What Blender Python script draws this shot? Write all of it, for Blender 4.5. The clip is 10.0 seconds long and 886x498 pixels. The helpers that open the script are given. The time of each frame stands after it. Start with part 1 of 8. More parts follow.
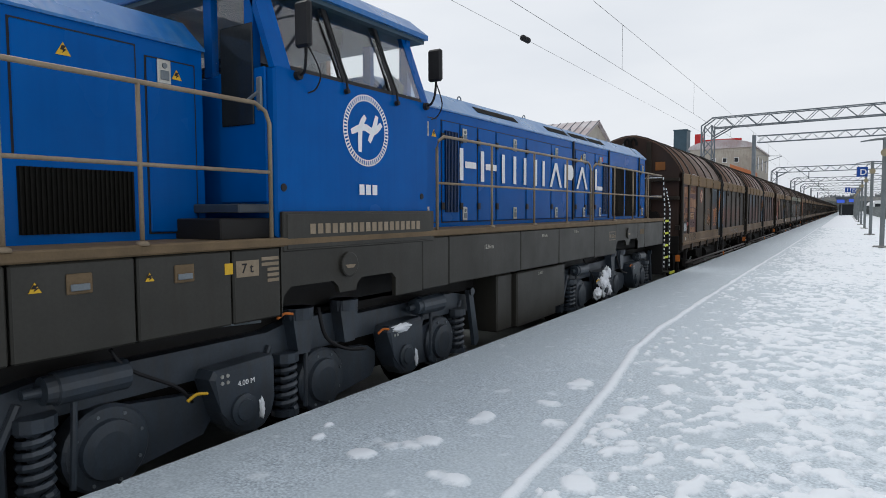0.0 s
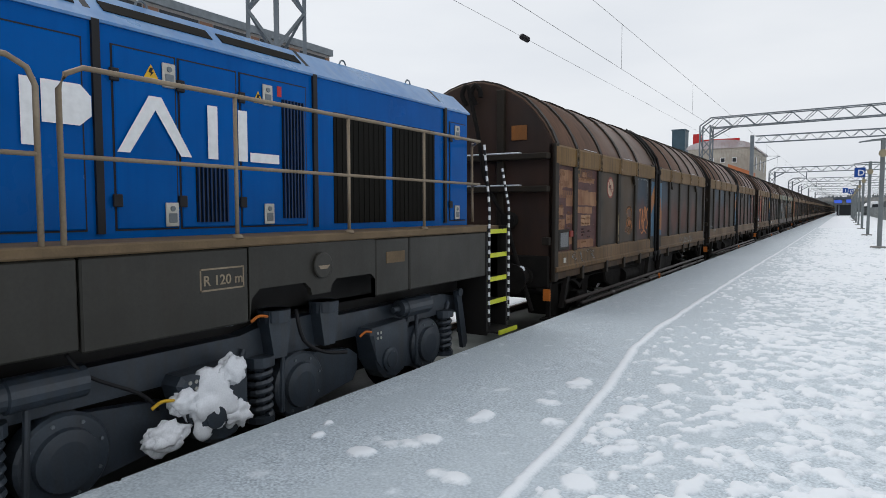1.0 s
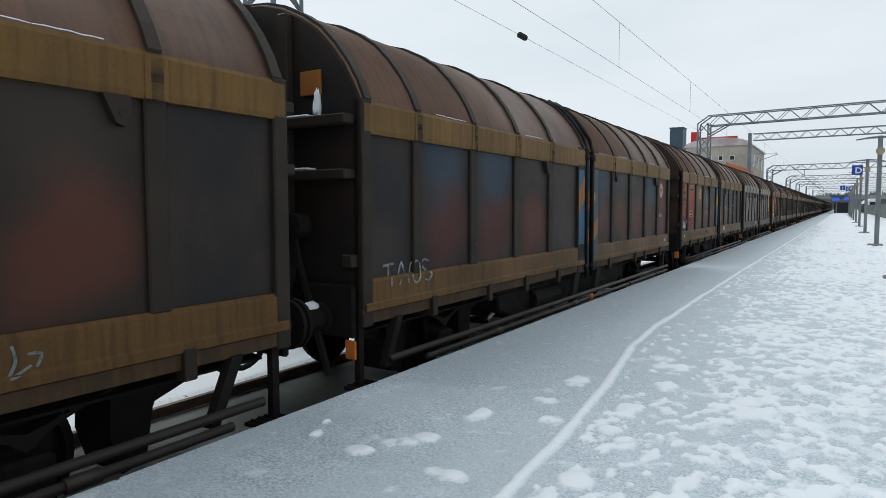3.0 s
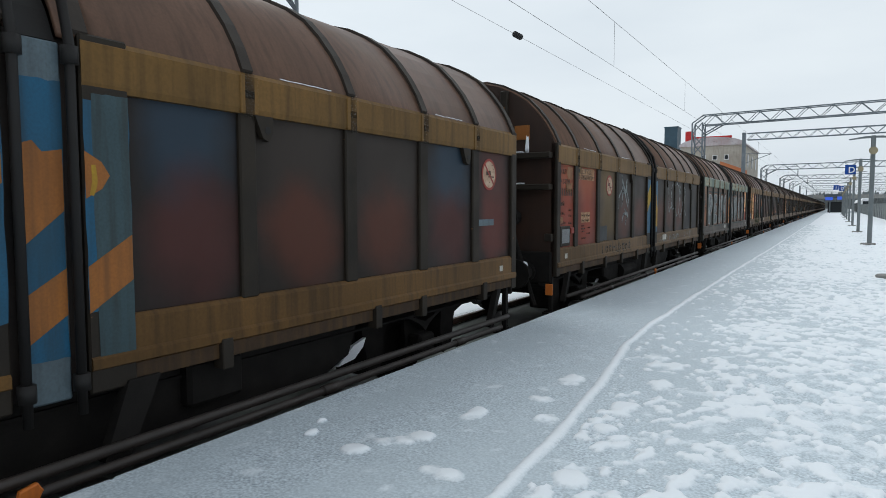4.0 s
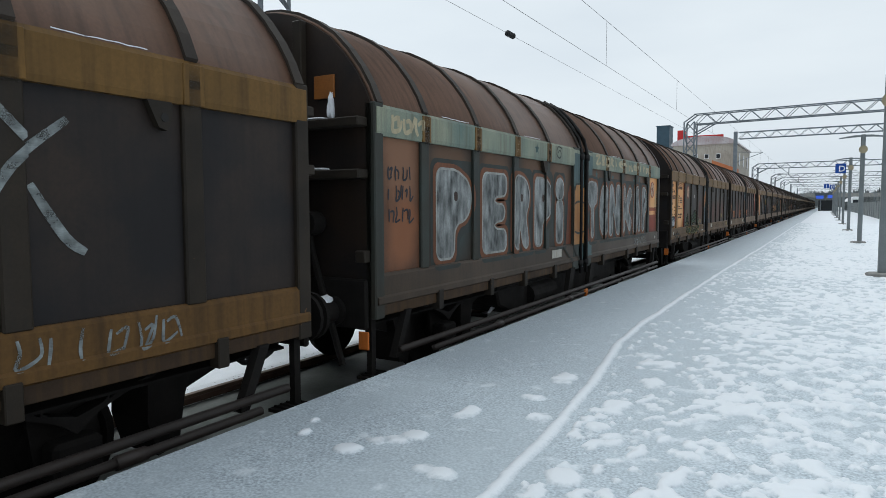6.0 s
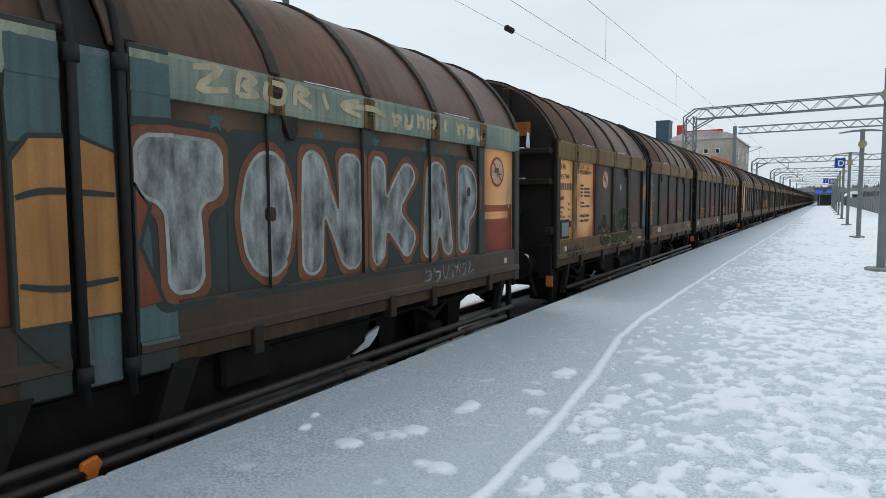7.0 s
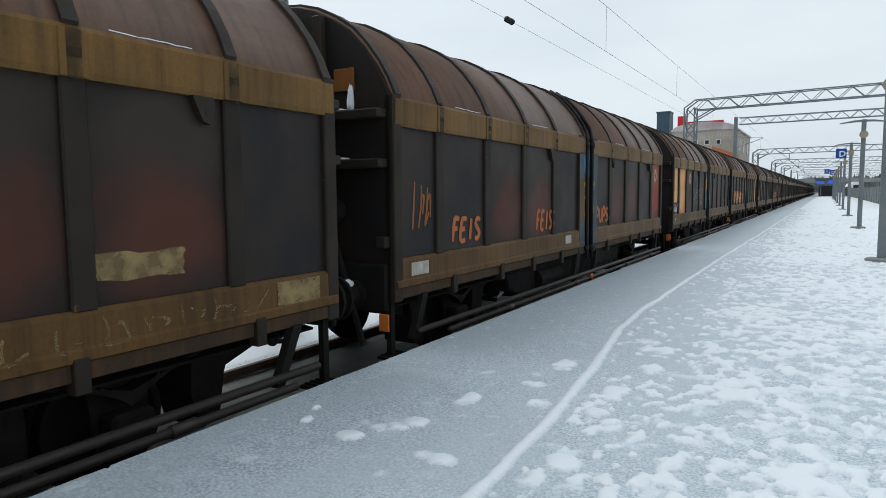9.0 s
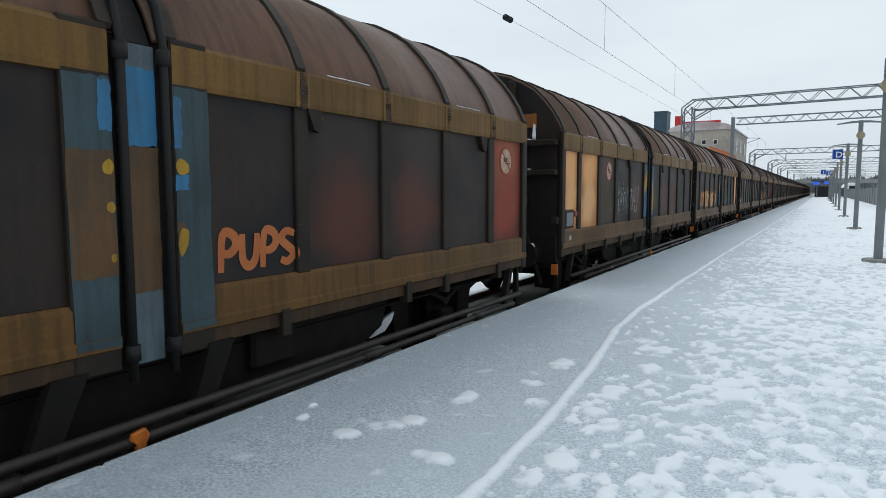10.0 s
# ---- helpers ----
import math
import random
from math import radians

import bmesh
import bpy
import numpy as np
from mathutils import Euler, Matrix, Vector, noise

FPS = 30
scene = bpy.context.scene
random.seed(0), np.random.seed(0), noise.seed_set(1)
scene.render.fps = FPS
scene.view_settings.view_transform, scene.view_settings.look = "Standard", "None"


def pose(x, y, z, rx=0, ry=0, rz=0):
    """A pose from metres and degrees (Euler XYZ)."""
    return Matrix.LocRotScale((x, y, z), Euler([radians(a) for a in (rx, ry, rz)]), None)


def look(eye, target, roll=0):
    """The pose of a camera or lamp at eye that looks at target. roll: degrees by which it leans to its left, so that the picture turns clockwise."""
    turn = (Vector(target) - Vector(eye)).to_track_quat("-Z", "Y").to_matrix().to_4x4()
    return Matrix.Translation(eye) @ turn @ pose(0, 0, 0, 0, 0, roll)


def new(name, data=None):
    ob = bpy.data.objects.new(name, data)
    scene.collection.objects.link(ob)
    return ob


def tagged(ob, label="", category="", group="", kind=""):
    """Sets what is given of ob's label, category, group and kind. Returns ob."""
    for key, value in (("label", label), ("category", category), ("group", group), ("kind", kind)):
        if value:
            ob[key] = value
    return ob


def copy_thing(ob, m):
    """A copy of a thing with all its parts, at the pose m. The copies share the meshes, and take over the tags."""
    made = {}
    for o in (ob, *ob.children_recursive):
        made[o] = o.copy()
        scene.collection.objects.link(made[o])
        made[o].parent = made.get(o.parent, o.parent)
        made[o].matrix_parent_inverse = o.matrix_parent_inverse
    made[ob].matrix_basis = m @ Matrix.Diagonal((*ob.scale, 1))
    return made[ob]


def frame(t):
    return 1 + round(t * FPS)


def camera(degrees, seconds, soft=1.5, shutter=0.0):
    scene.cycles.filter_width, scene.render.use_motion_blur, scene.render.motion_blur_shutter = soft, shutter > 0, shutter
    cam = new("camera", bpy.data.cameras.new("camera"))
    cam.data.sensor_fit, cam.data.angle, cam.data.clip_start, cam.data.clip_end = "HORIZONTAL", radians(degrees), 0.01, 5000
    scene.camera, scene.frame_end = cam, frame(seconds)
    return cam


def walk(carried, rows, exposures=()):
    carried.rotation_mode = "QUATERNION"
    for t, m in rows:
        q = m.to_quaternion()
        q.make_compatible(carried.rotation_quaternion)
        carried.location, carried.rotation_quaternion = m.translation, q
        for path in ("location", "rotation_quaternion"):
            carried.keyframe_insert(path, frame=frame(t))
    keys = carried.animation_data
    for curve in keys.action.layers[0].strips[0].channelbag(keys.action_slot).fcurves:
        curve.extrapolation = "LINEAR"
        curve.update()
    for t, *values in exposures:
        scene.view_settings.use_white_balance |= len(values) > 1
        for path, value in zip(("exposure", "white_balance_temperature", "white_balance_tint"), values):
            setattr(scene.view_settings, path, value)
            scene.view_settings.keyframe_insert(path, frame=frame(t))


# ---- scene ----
cam = camera(69.63, 10.0, soft=0.9)


def eye_pose(x, y, z, yaw, pitch, roll):
    return pose(x, y, z, 0, 0, yaw) @ pose(0, 0, 0, 90 + pitch, 0, 0) @ pose(0, 0, 0, 0, 0, roll)


# The hand-held camera on the platform: seconds, place, turn to the left, tilt, lean.
PATH = [
    (0.0, 0.0055, 0.0118, 1.5192, 32.3143, -3.4304, -0.2799),
    (0.5, 0.0026, -0.0038, 1.5229, 32.2788, -3.4473, -0.1113),
    (1.0, -0.0107, 0.0058, 1.5163, 32.1275, -3.5391, -0.0438),
    (1.5, -0.0023, 0.0023, 1.5194, 31.8962, -3.6392, -0.1803),
    (2.0, -0.0026, 0.0033, 1.5237, 31.9084, -3.7704, -0.2687),
    (2.5, -0.0015, 0.0051, 1.5185, 32.0301, -3.7032, -0.1805),
    (4.0, -0.0012, -0.0020, 1.5182, 31.5365, -3.7729, -0.1050),
    (4.5, -0.0002, -0.0027, 1.5208, 31.1806, -3.9313, -0.1275),
    (5.0, -0.0022, -0.0029, 1.5207, 30.9923, -3.9282, -0.1518),
    (5.5, 0.0022, -0.0046, 1.5204, 30.9517, -3.8329, -0.1767),
    (7.0, 0.0050, -0.0087, 1.5226, 30.8546, -4.2990, -0.2528),
    (7.5, 0.0049, -0.0010, 1.5197, 30.7838, -4.6691, -0.4371),
    (8.0, 0.0054, -0.0011, 1.5202, 30.8060, -4.8538, -0.4787),
    (8.5, 0.0031, -0.0014, 1.5197, 30.8879, -4.9476, -0.4659),
    (9.0, 0.0106, -0.0119, 1.5245, 30.9258, -4.9912, -0.4845),
    (9.5, -0.0031, 0.0035, 1.5141, 30.8182, -5.0288, -0.3032),
    (10.0, -0.0126, 0.0084, 1.5168, 30.6289, -5.1455, -0.1194),
]
walk(cam, [(t, eye_pose(*row)) for t, *row in PATH],
     exposures=[(0.0, 0.05, 6300, 9), (1.5, 0.05, 6350, 9), (2.6, 0.04, 6150, 5), (10.0, 0.04, 6050, 4)])

TRACK_X, RAIL_Z, SPEED = -5.2, -0.55, 8.927     # track centre, rail head, metres a second
SUN_ELEV, SUN_TURN = 48.0, -75.0

world = bpy.data.worlds.new("overcast_sky")
scene.world = world
world.use_nodes = True
wn, wl = world.node_tree.nodes, world.node_tree.links
wn.clear()
sky = wn.new("ShaderNodeTexSky")
sky.sky_type = "NISHITA"
sky.sun_disc = False
sky.sun_elevation, sky.sun_rotation = radians(SUN_ELEV), radians(SUN_TURN)
sky.air_density, sky.dust_density = 1.0, 3.0
hsv = wn.new("ShaderNodeHueSaturation")
hsv.inputs["Saturation"].default_value = 0.16
hsv.inputs["Value"].default_value = 0.10
clouds = wn.new("ShaderNodeTexNoise")
clouds.inputs["Scale"].default_value = 2.2
clouds.inputs["Detail"].default_value = 5.0
ctex, cmap_ = wn.new("ShaderNodeTexCoord"), wn.new("ShaderNodeMapping")
cmap_.inputs["Scale"].default_value = (1.0, 1.0, 3.5)
wl.new(ctex.outputs["Generated"], cmap_.inputs["Vector"])
wl.new(cmap_.outputs["Vector"], clouds.inputs["Vector"])
cramp = wn.new("ShaderNodeValToRGB")
cramp.color_ramp.elements[0].position, cramp.color_ramp.elements[0].color = 0.3, (0.76, 0.785, 0.83, 1)
cramp.color_ramp.elements[1].position, cramp.color_ramp.elements[1].color = 0.72, (0.90, 0.91, 0.93, 1)
wl.new(clouds.outputs["Fac"], cramp.inputs["Fac"])
cmix = wn.new("ShaderNodeMix")
cmix.data_type = "RGBA"
cmix.inputs["Factor"].default_value = 0.85
wl.new(sky.outputs["Color"], hsv.inputs["Color"])
wl.new(hsv.outputs["Color"], cmix.inputs["A"])
wl.new(cramp.outputs["Color"], cmix.inputs["B"])
bg = wn.new("ShaderNodeBackground")
bg.inputs["Strength"].default_value = 1.0
wo = wn.new("ShaderNodeOutputWorld")
wl.new(cmix.outputs["Result"], bg.inputs["Color"])
wl.new(bg.outputs["Background"], wo.inputs["Surface"])

sun = new("sun", bpy.data.lights.new("sun", "SUN"))
sun.data.energy, sun.data.angle, sun.data.color = 1.25, radians(40), (1.0, 0.97, 0.93)
sun.matrix_world = look((0, 0, 0), (-math.sin(radians(SUN_TURN)) * 1.0, -math.cos(radians(SUN_TURN)), -math.tan(radians(SUN_ELEV))))


# ---- mesh helpers ----
def part(name, bm, material, parent=None, label="", smooth=False):
    me = bpy.data.meshes.new(name)
    bmesh.ops.recalc_face_normals(bm, faces=bm.faces)
    bm.to_mesh(me)
    bm.free()
    if smooth:
        for p in me.polygons:
            p.use_smooth = True
    me.materials.append(material)
    ob = new(name, me)
    ob.parent = parent
    if label:
        ob["label"] = label
    return ob


def thing(name, label, category, at=None, group="", kind=""):
    ob = new(name)
    ob.empty_display_size = 0.2
    if at is not None:
        ob.matrix_basis = at
    return tagged(ob, label, category, group, kind)


def box(bm, x0, x1, y0, y1, z0, z1, bev=0.0):
    vs = [bm.verts.new((x, y, z)) for x in (x0, x1) for y in (y0, y1) for z in (z0, z1)]
    fs = [bm.faces.new([vs[i] for i in f]) for f in ((0, 1, 3, 2), (4, 6, 7, 5), (0, 4, 5, 1), (2, 3, 7, 6), (0, 2, 6, 4), (1, 5, 7, 3))]
    if bev:
        es = list({e for f in fs for e in f.edges})
        bmesh.ops.bevel(bm, geom=es, offset=bev, segments=1, affect="EDGES", profile=0.5)
    return bm


def prism(bm, pts, lo, hi, axis="y", bev=0.0):
    """A polygon pushed along an axis: pts are (x, z) along y, (y, z) along x, (x, y) along z."""
    def at(p, d):
        return {"y": (p[0], d, p[1]), "x": (d, p[0], p[1]), "z": (p[0], p[1], d)}[axis]
    a, b = [bm.verts.new(at(p, lo)) for p in pts], [bm.verts.new(at(p, hi)) for p in pts]
    n = len(pts)
    fs = [bm.faces.new(a), bm.faces.new(b[::-1])]
    fs += [bm.faces.new((a[i], b[i], b[(i + 1) % n], a[(i + 1) % n])) for i in range(n)]
    if bev:
        es = list({e for f in fs[:2] for e in f.edges})
        bmesh.ops.bevel(bm, geom=es, offset=bev, segments=1, affect="EDGES", profile=0.5)
    return bm


def frame_of(d):
    d = Vector(d).normalized()
    up = Vector((0, 0, 1)) if abs(d.z) < 0.9 else Vector((0, 1, 0))
    s = d.cross(up).normalized()
    return s, s.cross(d)


def tube(bm, pts, r, n=8, caps=True, r2=None):
    pts = [Vector(p) for p in pts]
    rings = []
    for i, p in enumerate(pts):
        d = pts[min(i + 1, len(pts) - 1)] - pts[max(i - 1, 0)]
        s, u = frame_of(d)
        rr = r if r2 is None else r + (r2 - r) * i / (len(pts) - 1)
        rings.append([bm.verts.new(p + rr * (math.cos(2 * math.pi * k / n) * s + math.sin(2 * math.pi * k / n) * u)) for k in range(n)])
    for a, b in zip(rings, rings[1:]):
        for k in range(n):
            bm.faces.new((a[k], a[(k + 1) % n], b[(k + 1) % n], b[k]))
    if caps:
        bm.faces.new(rings[0][::-1])
        bm.faces.new(rings[-1])
    return bm


def lathe(bm, c, axis, prof, n=24):
    """prof: (distance along the axis, radius)."""
    c, d = Vector(c), Vector(axis).normalized()
    s, u = frame_of(d)
    rings = [[bm.verts.new(c + d * h + r * (math.cos(2 * math.pi * k / n) * s + math.sin(2 * math.pi * k / n) * u)) for k in range(n)] for h, r in prof]
    for a, b in zip(rings, rings[1:]):
        for k in range(n):
            bm.faces.new((a[k], a[(k + 1) % n], b[(k + 1) % n], b[k]))
    bm.faces.new(rings[0][::-1])
    bm.faces.new(rings[-1])
    return bm


def smooth_pts(pts, k=4):
    """Catmull-Rom through the points."""
    out = []
    for i in range(len(pts) - 1):
        p = [Vector(pts[max(0, min(len(pts) - 1, j))]) for j in (i - 1, i, i + 1, i + 2)]
        for q in range(k):
            t = q / k
            out.append(0.5 * (2 * p[1] + (p[2] - p[0]) * t + (2 * p[0] - 5 * p[1] + 4 * p[2] - p[3]) * t * t + (3 * p[1] - p[0] - 3 * p[2] + p[3]) * t ** 3))
    return out + [Vector(pts[-1])]


def stroke(bm, pts, w, x, curved=True):
    """A flat ribbon on a side plane (y, z) at x."""
    pts = [Vector((p[0], p[1], 0)) for p in pts]
    if curved and len(pts) > 2:
        pts = smooth_pts(pts, 4)
    if not curved and len(pts) > 2:
        for i, (a, b) in enumerate(zip(pts, pts[1:])):
            e = (b - a).normalized() * w * 0.32
            stroke(bm, [a - e, b + e], w, x + 0.0005 * i, False)
        return bm
    rows = []
    for i, p in enumerate(pts):
        d = (pts[min(i + 1, len(pts) - 1)] - pts[max(i - 1, 0)])
        d = d.normalized() if d.length else Vector((1, 0, 0))
        swell = 0.62 + 0.5 * math.sin(math.pi * (0.12 + 0.76 * i / (len(pts) - 1))) if w < 0.1 and len(pts) > 2 else 1.0
        s = Vector((-d.y, d.x, 0)) * w / 2 * swell
        xx = x + (0.0010 * i / (len(pts) - 1) if len(pts) > 2 else 0.0)
        rows.append((bm.verts.new((xx, (p + s).x, (p + s).y)), bm.verts.new((xx, (p - s).x, (p - s).y))))
    for a, b in zip(rows, rows[1:]):
        bm.faces.new((a[0], a[1], b[1], b[0]))
    return bm


def patch(bm, x, y0, y1, z0, z1, ragged=0.0, rng=None, n=7):
    """A flat painted or peeled patch on a side plane, with an uneven rim."""
    rng = rng or random.Random(1)
    pts = []
    for (a, b), (c, d) in zip(((y0, z0), (y1, z0), (y1, z1), (y0, z1)), ((y1, z0), (y1, z1), (y0, z1), (y0, z0))):
        for k in range(n):
            t = k / n
            pts.append((a + (c - a) * t + rng.uniform(-ragged, ragged), b + (d - b) * t + rng.uniform(-ragged, ragged)))
    bm.faces.new([bm.verts.new((x, p[0], p[1])) for p in pts])
    return bm


def lettering(name, words, size, at, material, parent, label, deep=0.002, wide=1.0):
    """Words in the built-in font as a mesh; at: pose of the baseline's start."""
    cu = bpy.data.curves.new(name, "FONT")
    cu.body, cu.size, cu.extrude = words, size, deep
    cu.resolution_u = 3
    cu.offset = size * 0.012 if size > 0.07 else 0.0
    tmp = bpy.data.objects.new(name, cu)
    scene.collection.objects.link(tmp)
    bpy.context.view_layer.update()
    me = bpy.data.meshes.new_from_object(tmp.evaluated_get(bpy.context.evaluated_depsgraph_get()))
    bpy.data.objects.remove(tmp)
    me.transform(Matrix.Diagonal((wide, 1, 1, 1)))
    me.transform(at)
    me.materials.clear()
    me.materials.append(material)
    ob = new(name, me)
    ob.parent = parent
    ob["label"] = label
    return ob


SIDE = Matrix(((0, 0, 1, 0), (1, 0, 0, 0), (0, 1, 0, 0), (0, 0, 0, 1)))     # letters run along y, up is z, they face +x


def on_side(x, y, z):
    return Matrix.Translation((x, y, z)) @ SIDE


def snow_lump(bm, c, r, seed, rough=0.35, sub=3):
    """A soft uneven lump: centre, radii, how ragged."""
    ball = bmesh.new()
    bmesh.ops.create_icosphere(ball, subdivisions=sub, radius=1.0)
    verts = {}
    for v in ball.verts:
        k = 1.0 + rough * noise.noise(v.co * 1.7 + Vector((seed * 3.1, 0, 0))) + rough * 0.6 * noise.noise(v.co * 4.3 + Vector((0, seed * 2.3, 0)))
        verts[v] = bm.verts.new((c[0] + v.co.x * r[0] * k, c[1] + v.co.y * r[1] * k, c[2] + v.co.z * r[2] * k))
    for f in ball.faces:
        bm.faces.new([verts[v] for v in f.verts])
    ball.free()
    return bm


# ---- materials ----
def material(name, c1, c2=None, rough=0.6, metal=0.0, scale=4.0, fine=60.0, bump=0.15, streak=0.0, streak_col=(0.02, 0.017, 0.015),
             wear=0.0, wear_col=(0.5, 0.45, 0.4), spread=0.12, rough_var=0.15, stretch=(1, 1, 1), coat=0.0, spec=0.3):
    """A weathered surface: two-scale colour, vertical dirt streaks, small worn spots and fine relief."""
    m = bpy.data.materials.new(name)
    m.use_nodes = True
    nt = m.node_tree
    n, l = nt.nodes, nt.links
    b = n["Principled BSDF"]
    b.inputs["Metallic"].default_value = metal
    b.inputs["Specular IOR Level"].default_value = spec
    if coat:
        b.inputs["Coat Weight"].default_value, b.inputs["Coat Roughness"].default_value = coat, 0.12
    c2 = c2 or tuple(v * 0.75 for v in c1)
    tc, info = n.new("ShaderNodeTexCoord"), n.new("ShaderNodeObjectInfo")
    add = n.new("ShaderNodeVectorMath")
    add.operation = "MULTIPLY_ADD"
    comb = n.new("ShaderNodeCombineXYZ")
    for s in comb.inputs:
        s.default_value = 37.0
    l.new(info.outputs["Random"], add.inputs[0])
    l.new(comb.outputs[0], add.inputs[1])
    l.new(tc.outputs["Object"], add.inputs[2])
    mp = n.new("ShaderNodeMapping")
    mp.inputs["Scale"].default_value = stretch
    l.new(add.outputs[0], mp.inputs["Vector"])

    def noise_node(sc, detail=5.0, vec=mp):
        t = n.new("ShaderNodeTexNoise")
        t.inputs["Scale"].default_value, t.inputs["Detail"].default_value = sc, detail
        l.new(vec.outputs["Vector"], t.inputs["Vector"])
        return t

    def ramp(src, lo, hi):
        r = n.new("ShaderNodeMapRange")
        r.inputs["From Min"].default_value, r.inputs["From Max"].default_value = lo, hi
        l.new(src, r.inputs["Value"])
        return r.outputs["Result"]

    def mix(fac, a, bb):
        x = n.new("ShaderNodeMix")
        x.data_type = "RGBA"
        if isinstance(fac, float):
            x.inputs["Factor"].default_value = fac
        else:
            l.new(fac, x.inputs["Factor"])
        for s, v in (("A", a), ("B", bb)):
            if isinstance(v, tuple):
                x.inputs[s].default_value = (*v, 1)
            else:
                l.new(v, x.inputs[s])
        return x.outputs["Result"]

    big, small = noise_node(scale), noise_node(fine, 3.0)
    col = mix(ramp(big.outputs["Fac"], 0.5 - spread * 2, 0.5 + spread * 2), c1, c2)
    grit = n.new("ShaderNodeMath")
    grit.operation = "MULTIPLY"
    grit.inputs[1].default_value = 0.4
    l.new(ramp(small.outputs["Fac"], 0.35, 0.8), grit.inputs[0])
    col = mix(grit.outputs[0], col, tuple(v * 0.7 for v in c2))
    if streak:
        sm = n.new("ShaderNodeMapping")
        sm.inputs["Scale"].default_value = (3.0, 9.0, 0.55)
        l.new(add.outputs[0], sm.inputs["Vector"])
        st = noise_node(1.6, 6.0, sm)
        f = n.new("ShaderNodeMath")
        f.operation = "MULTIPLY"
        f.inputs[1].default_value = streak
        l.new(ramp(st.outputs["Fac"], 0.45, 0.72), f.inputs[0])
        col = mix(f.outputs[0], col, streak_col)
    if wear:
        wn_ = noise_node(scale * 5, 8.0)
        col = mix(ramp(wn_.outputs["Fac"], 0.74 - wear, 0.76 - wear), col, wear_col)
    l.new(col, b.inputs["Base Color"])
    rr = n.new("ShaderNodeMapRange")
    rr.inputs["To Min"].default_value, rr.inputs["To Max"].default_value = max(0.04, rough - rough_var), min(1, rough + rough_var)
    l.new(big.outputs["Fac"], rr.inputs["Value"])
    l.new(rr.outputs["Result"], b.inputs["Roughness"])
    if bump:
        bp = n.new("ShaderNodeBump")
        bp.inputs["Strength"].default_value, bp.inputs["Distance"].default_value = bump, 0.006
        l.new(small.outputs["Fac"], bp.inputs["Height"])
        l.new(bp.outputs["Normal"], b.inputs["Normal"])
    return m


def misty(m, lo=0.25, hi=1.0, scale=9.0):
    """Spray paint that lies thin in places."""
    n, l = m.node_tree.nodes, m.node_tree.links
    tc, t, r = n.new("ShaderNodeTexCoord"), n.new("ShaderNodeTexNoise"), n.new("ShaderNodeMapRange")
    t.inputs["Scale"].default_value, t.inputs["Detail"].default_value = scale, 5.0
    r.inputs["From Min"].default_value, r.inputs["From Max"].default_value = 0.36, 0.62
    r.inputs["To Min"].default_value, r.inputs["To Max"].default_value = lo, hi
    l.new(tc.outputs["Object"], t.inputs["Vector"])
    l.new(t.outputs["Fac"], r.inputs["Value"])
    l.new(r.outputs["Result"], n["Principled BSDF"].inputs["Alpha"])
    return m


def sooty(name, soot, upper, lower, amount=0.8):
    """A sooty panel on which older sprayed colours show through in two soft fields."""
    m = material(name, soot, tuple(v * 0.6 for v in soot), 0.6, scale=1.5, fine=40, streak=0.35, streak_col=tuple(v * 0.45 for v in soot), bump=0.06, spec=0.26)
    n, l = m.node_tree.nodes, m.node_tree.links
    b = n["Principled BSDF"]
    tc, info = n.new("ShaderNodeTexCoord"), n.new("ShaderNodeObjectInfo")
    t = n.new("ShaderNodeTexNoise")
    t.noise_dimensions = "4D"
    t.inputs["Scale"].default_value, t.inputs["Detail"].default_value = 1.7, 4.0
    w = n.new("ShaderNodeMath")
    w.operation = "MULTIPLY"
    w.inputs[1].default_value = 50.0
    l.new(info.outputs["Random"], w.inputs[0])
    l.new(w.outputs[0], t.inputs["W"])
    l.new(tc.outputs["Object"], t.inputs["Vector"])
    mixv = n.new("ShaderNodeVectorMath")
    mixv.operation = "MULTIPLY_ADD"
    mixv.inputs[1].default_value = (0.0, 0.55, 0.55)
    l.new(t.outputs["Color"], mixv.inputs[0])
    l.new(tc.outputs["Generated"], mixv.inputs[2])
    col = b.inputs["Base Color"].links[0].from_socket
    for at, colour in (((0.5, 0.78, 1.08), upper), ((0.5, 0.80, 0.60), lower)):
        off, ln, r = n.new("ShaderNodeVectorMath"), n.new("ShaderNodeVectorMath"), n.new("ShaderNodeMapRange")
        off.operation, ln.operation, r.interpolation_type = "SUBTRACT", "LENGTH", "SMOOTHSTEP"
        flat = n.new("ShaderNodeVectorMath")
        flat.operation = "MULTIPLY"
        flat.inputs[1].default_value = (0.0, 1.0, 1.25)
        off.inputs[1].default_value = at
        l.new(mixv.outputs[0], off.inputs[0])
        l.new(off.outputs[0], flat.inputs[0])
        l.new(flat.outputs[0], ln.inputs[0])
        r.inputs["From Min"].default_value, r.inputs["From Max"].default_value = 0.16, 0.56
        r.inputs["To Min"].default_value, r.inputs["To Max"].default_value = amount, 0.0
        l.new(ln.outputs["Value"], r.inputs["Value"])
        x = n.new("ShaderNodeMix")
        x.data_type = "RGBA"
        l.new(r.outputs["Result"], x.inputs["Factor"])
        l.new(col, x.inputs["A"])
        x.inputs["B"].default_value = (*colour, 1)
        col = x.outputs["Result"]
    l.new(col, b.inputs["Base Color"])
    return m


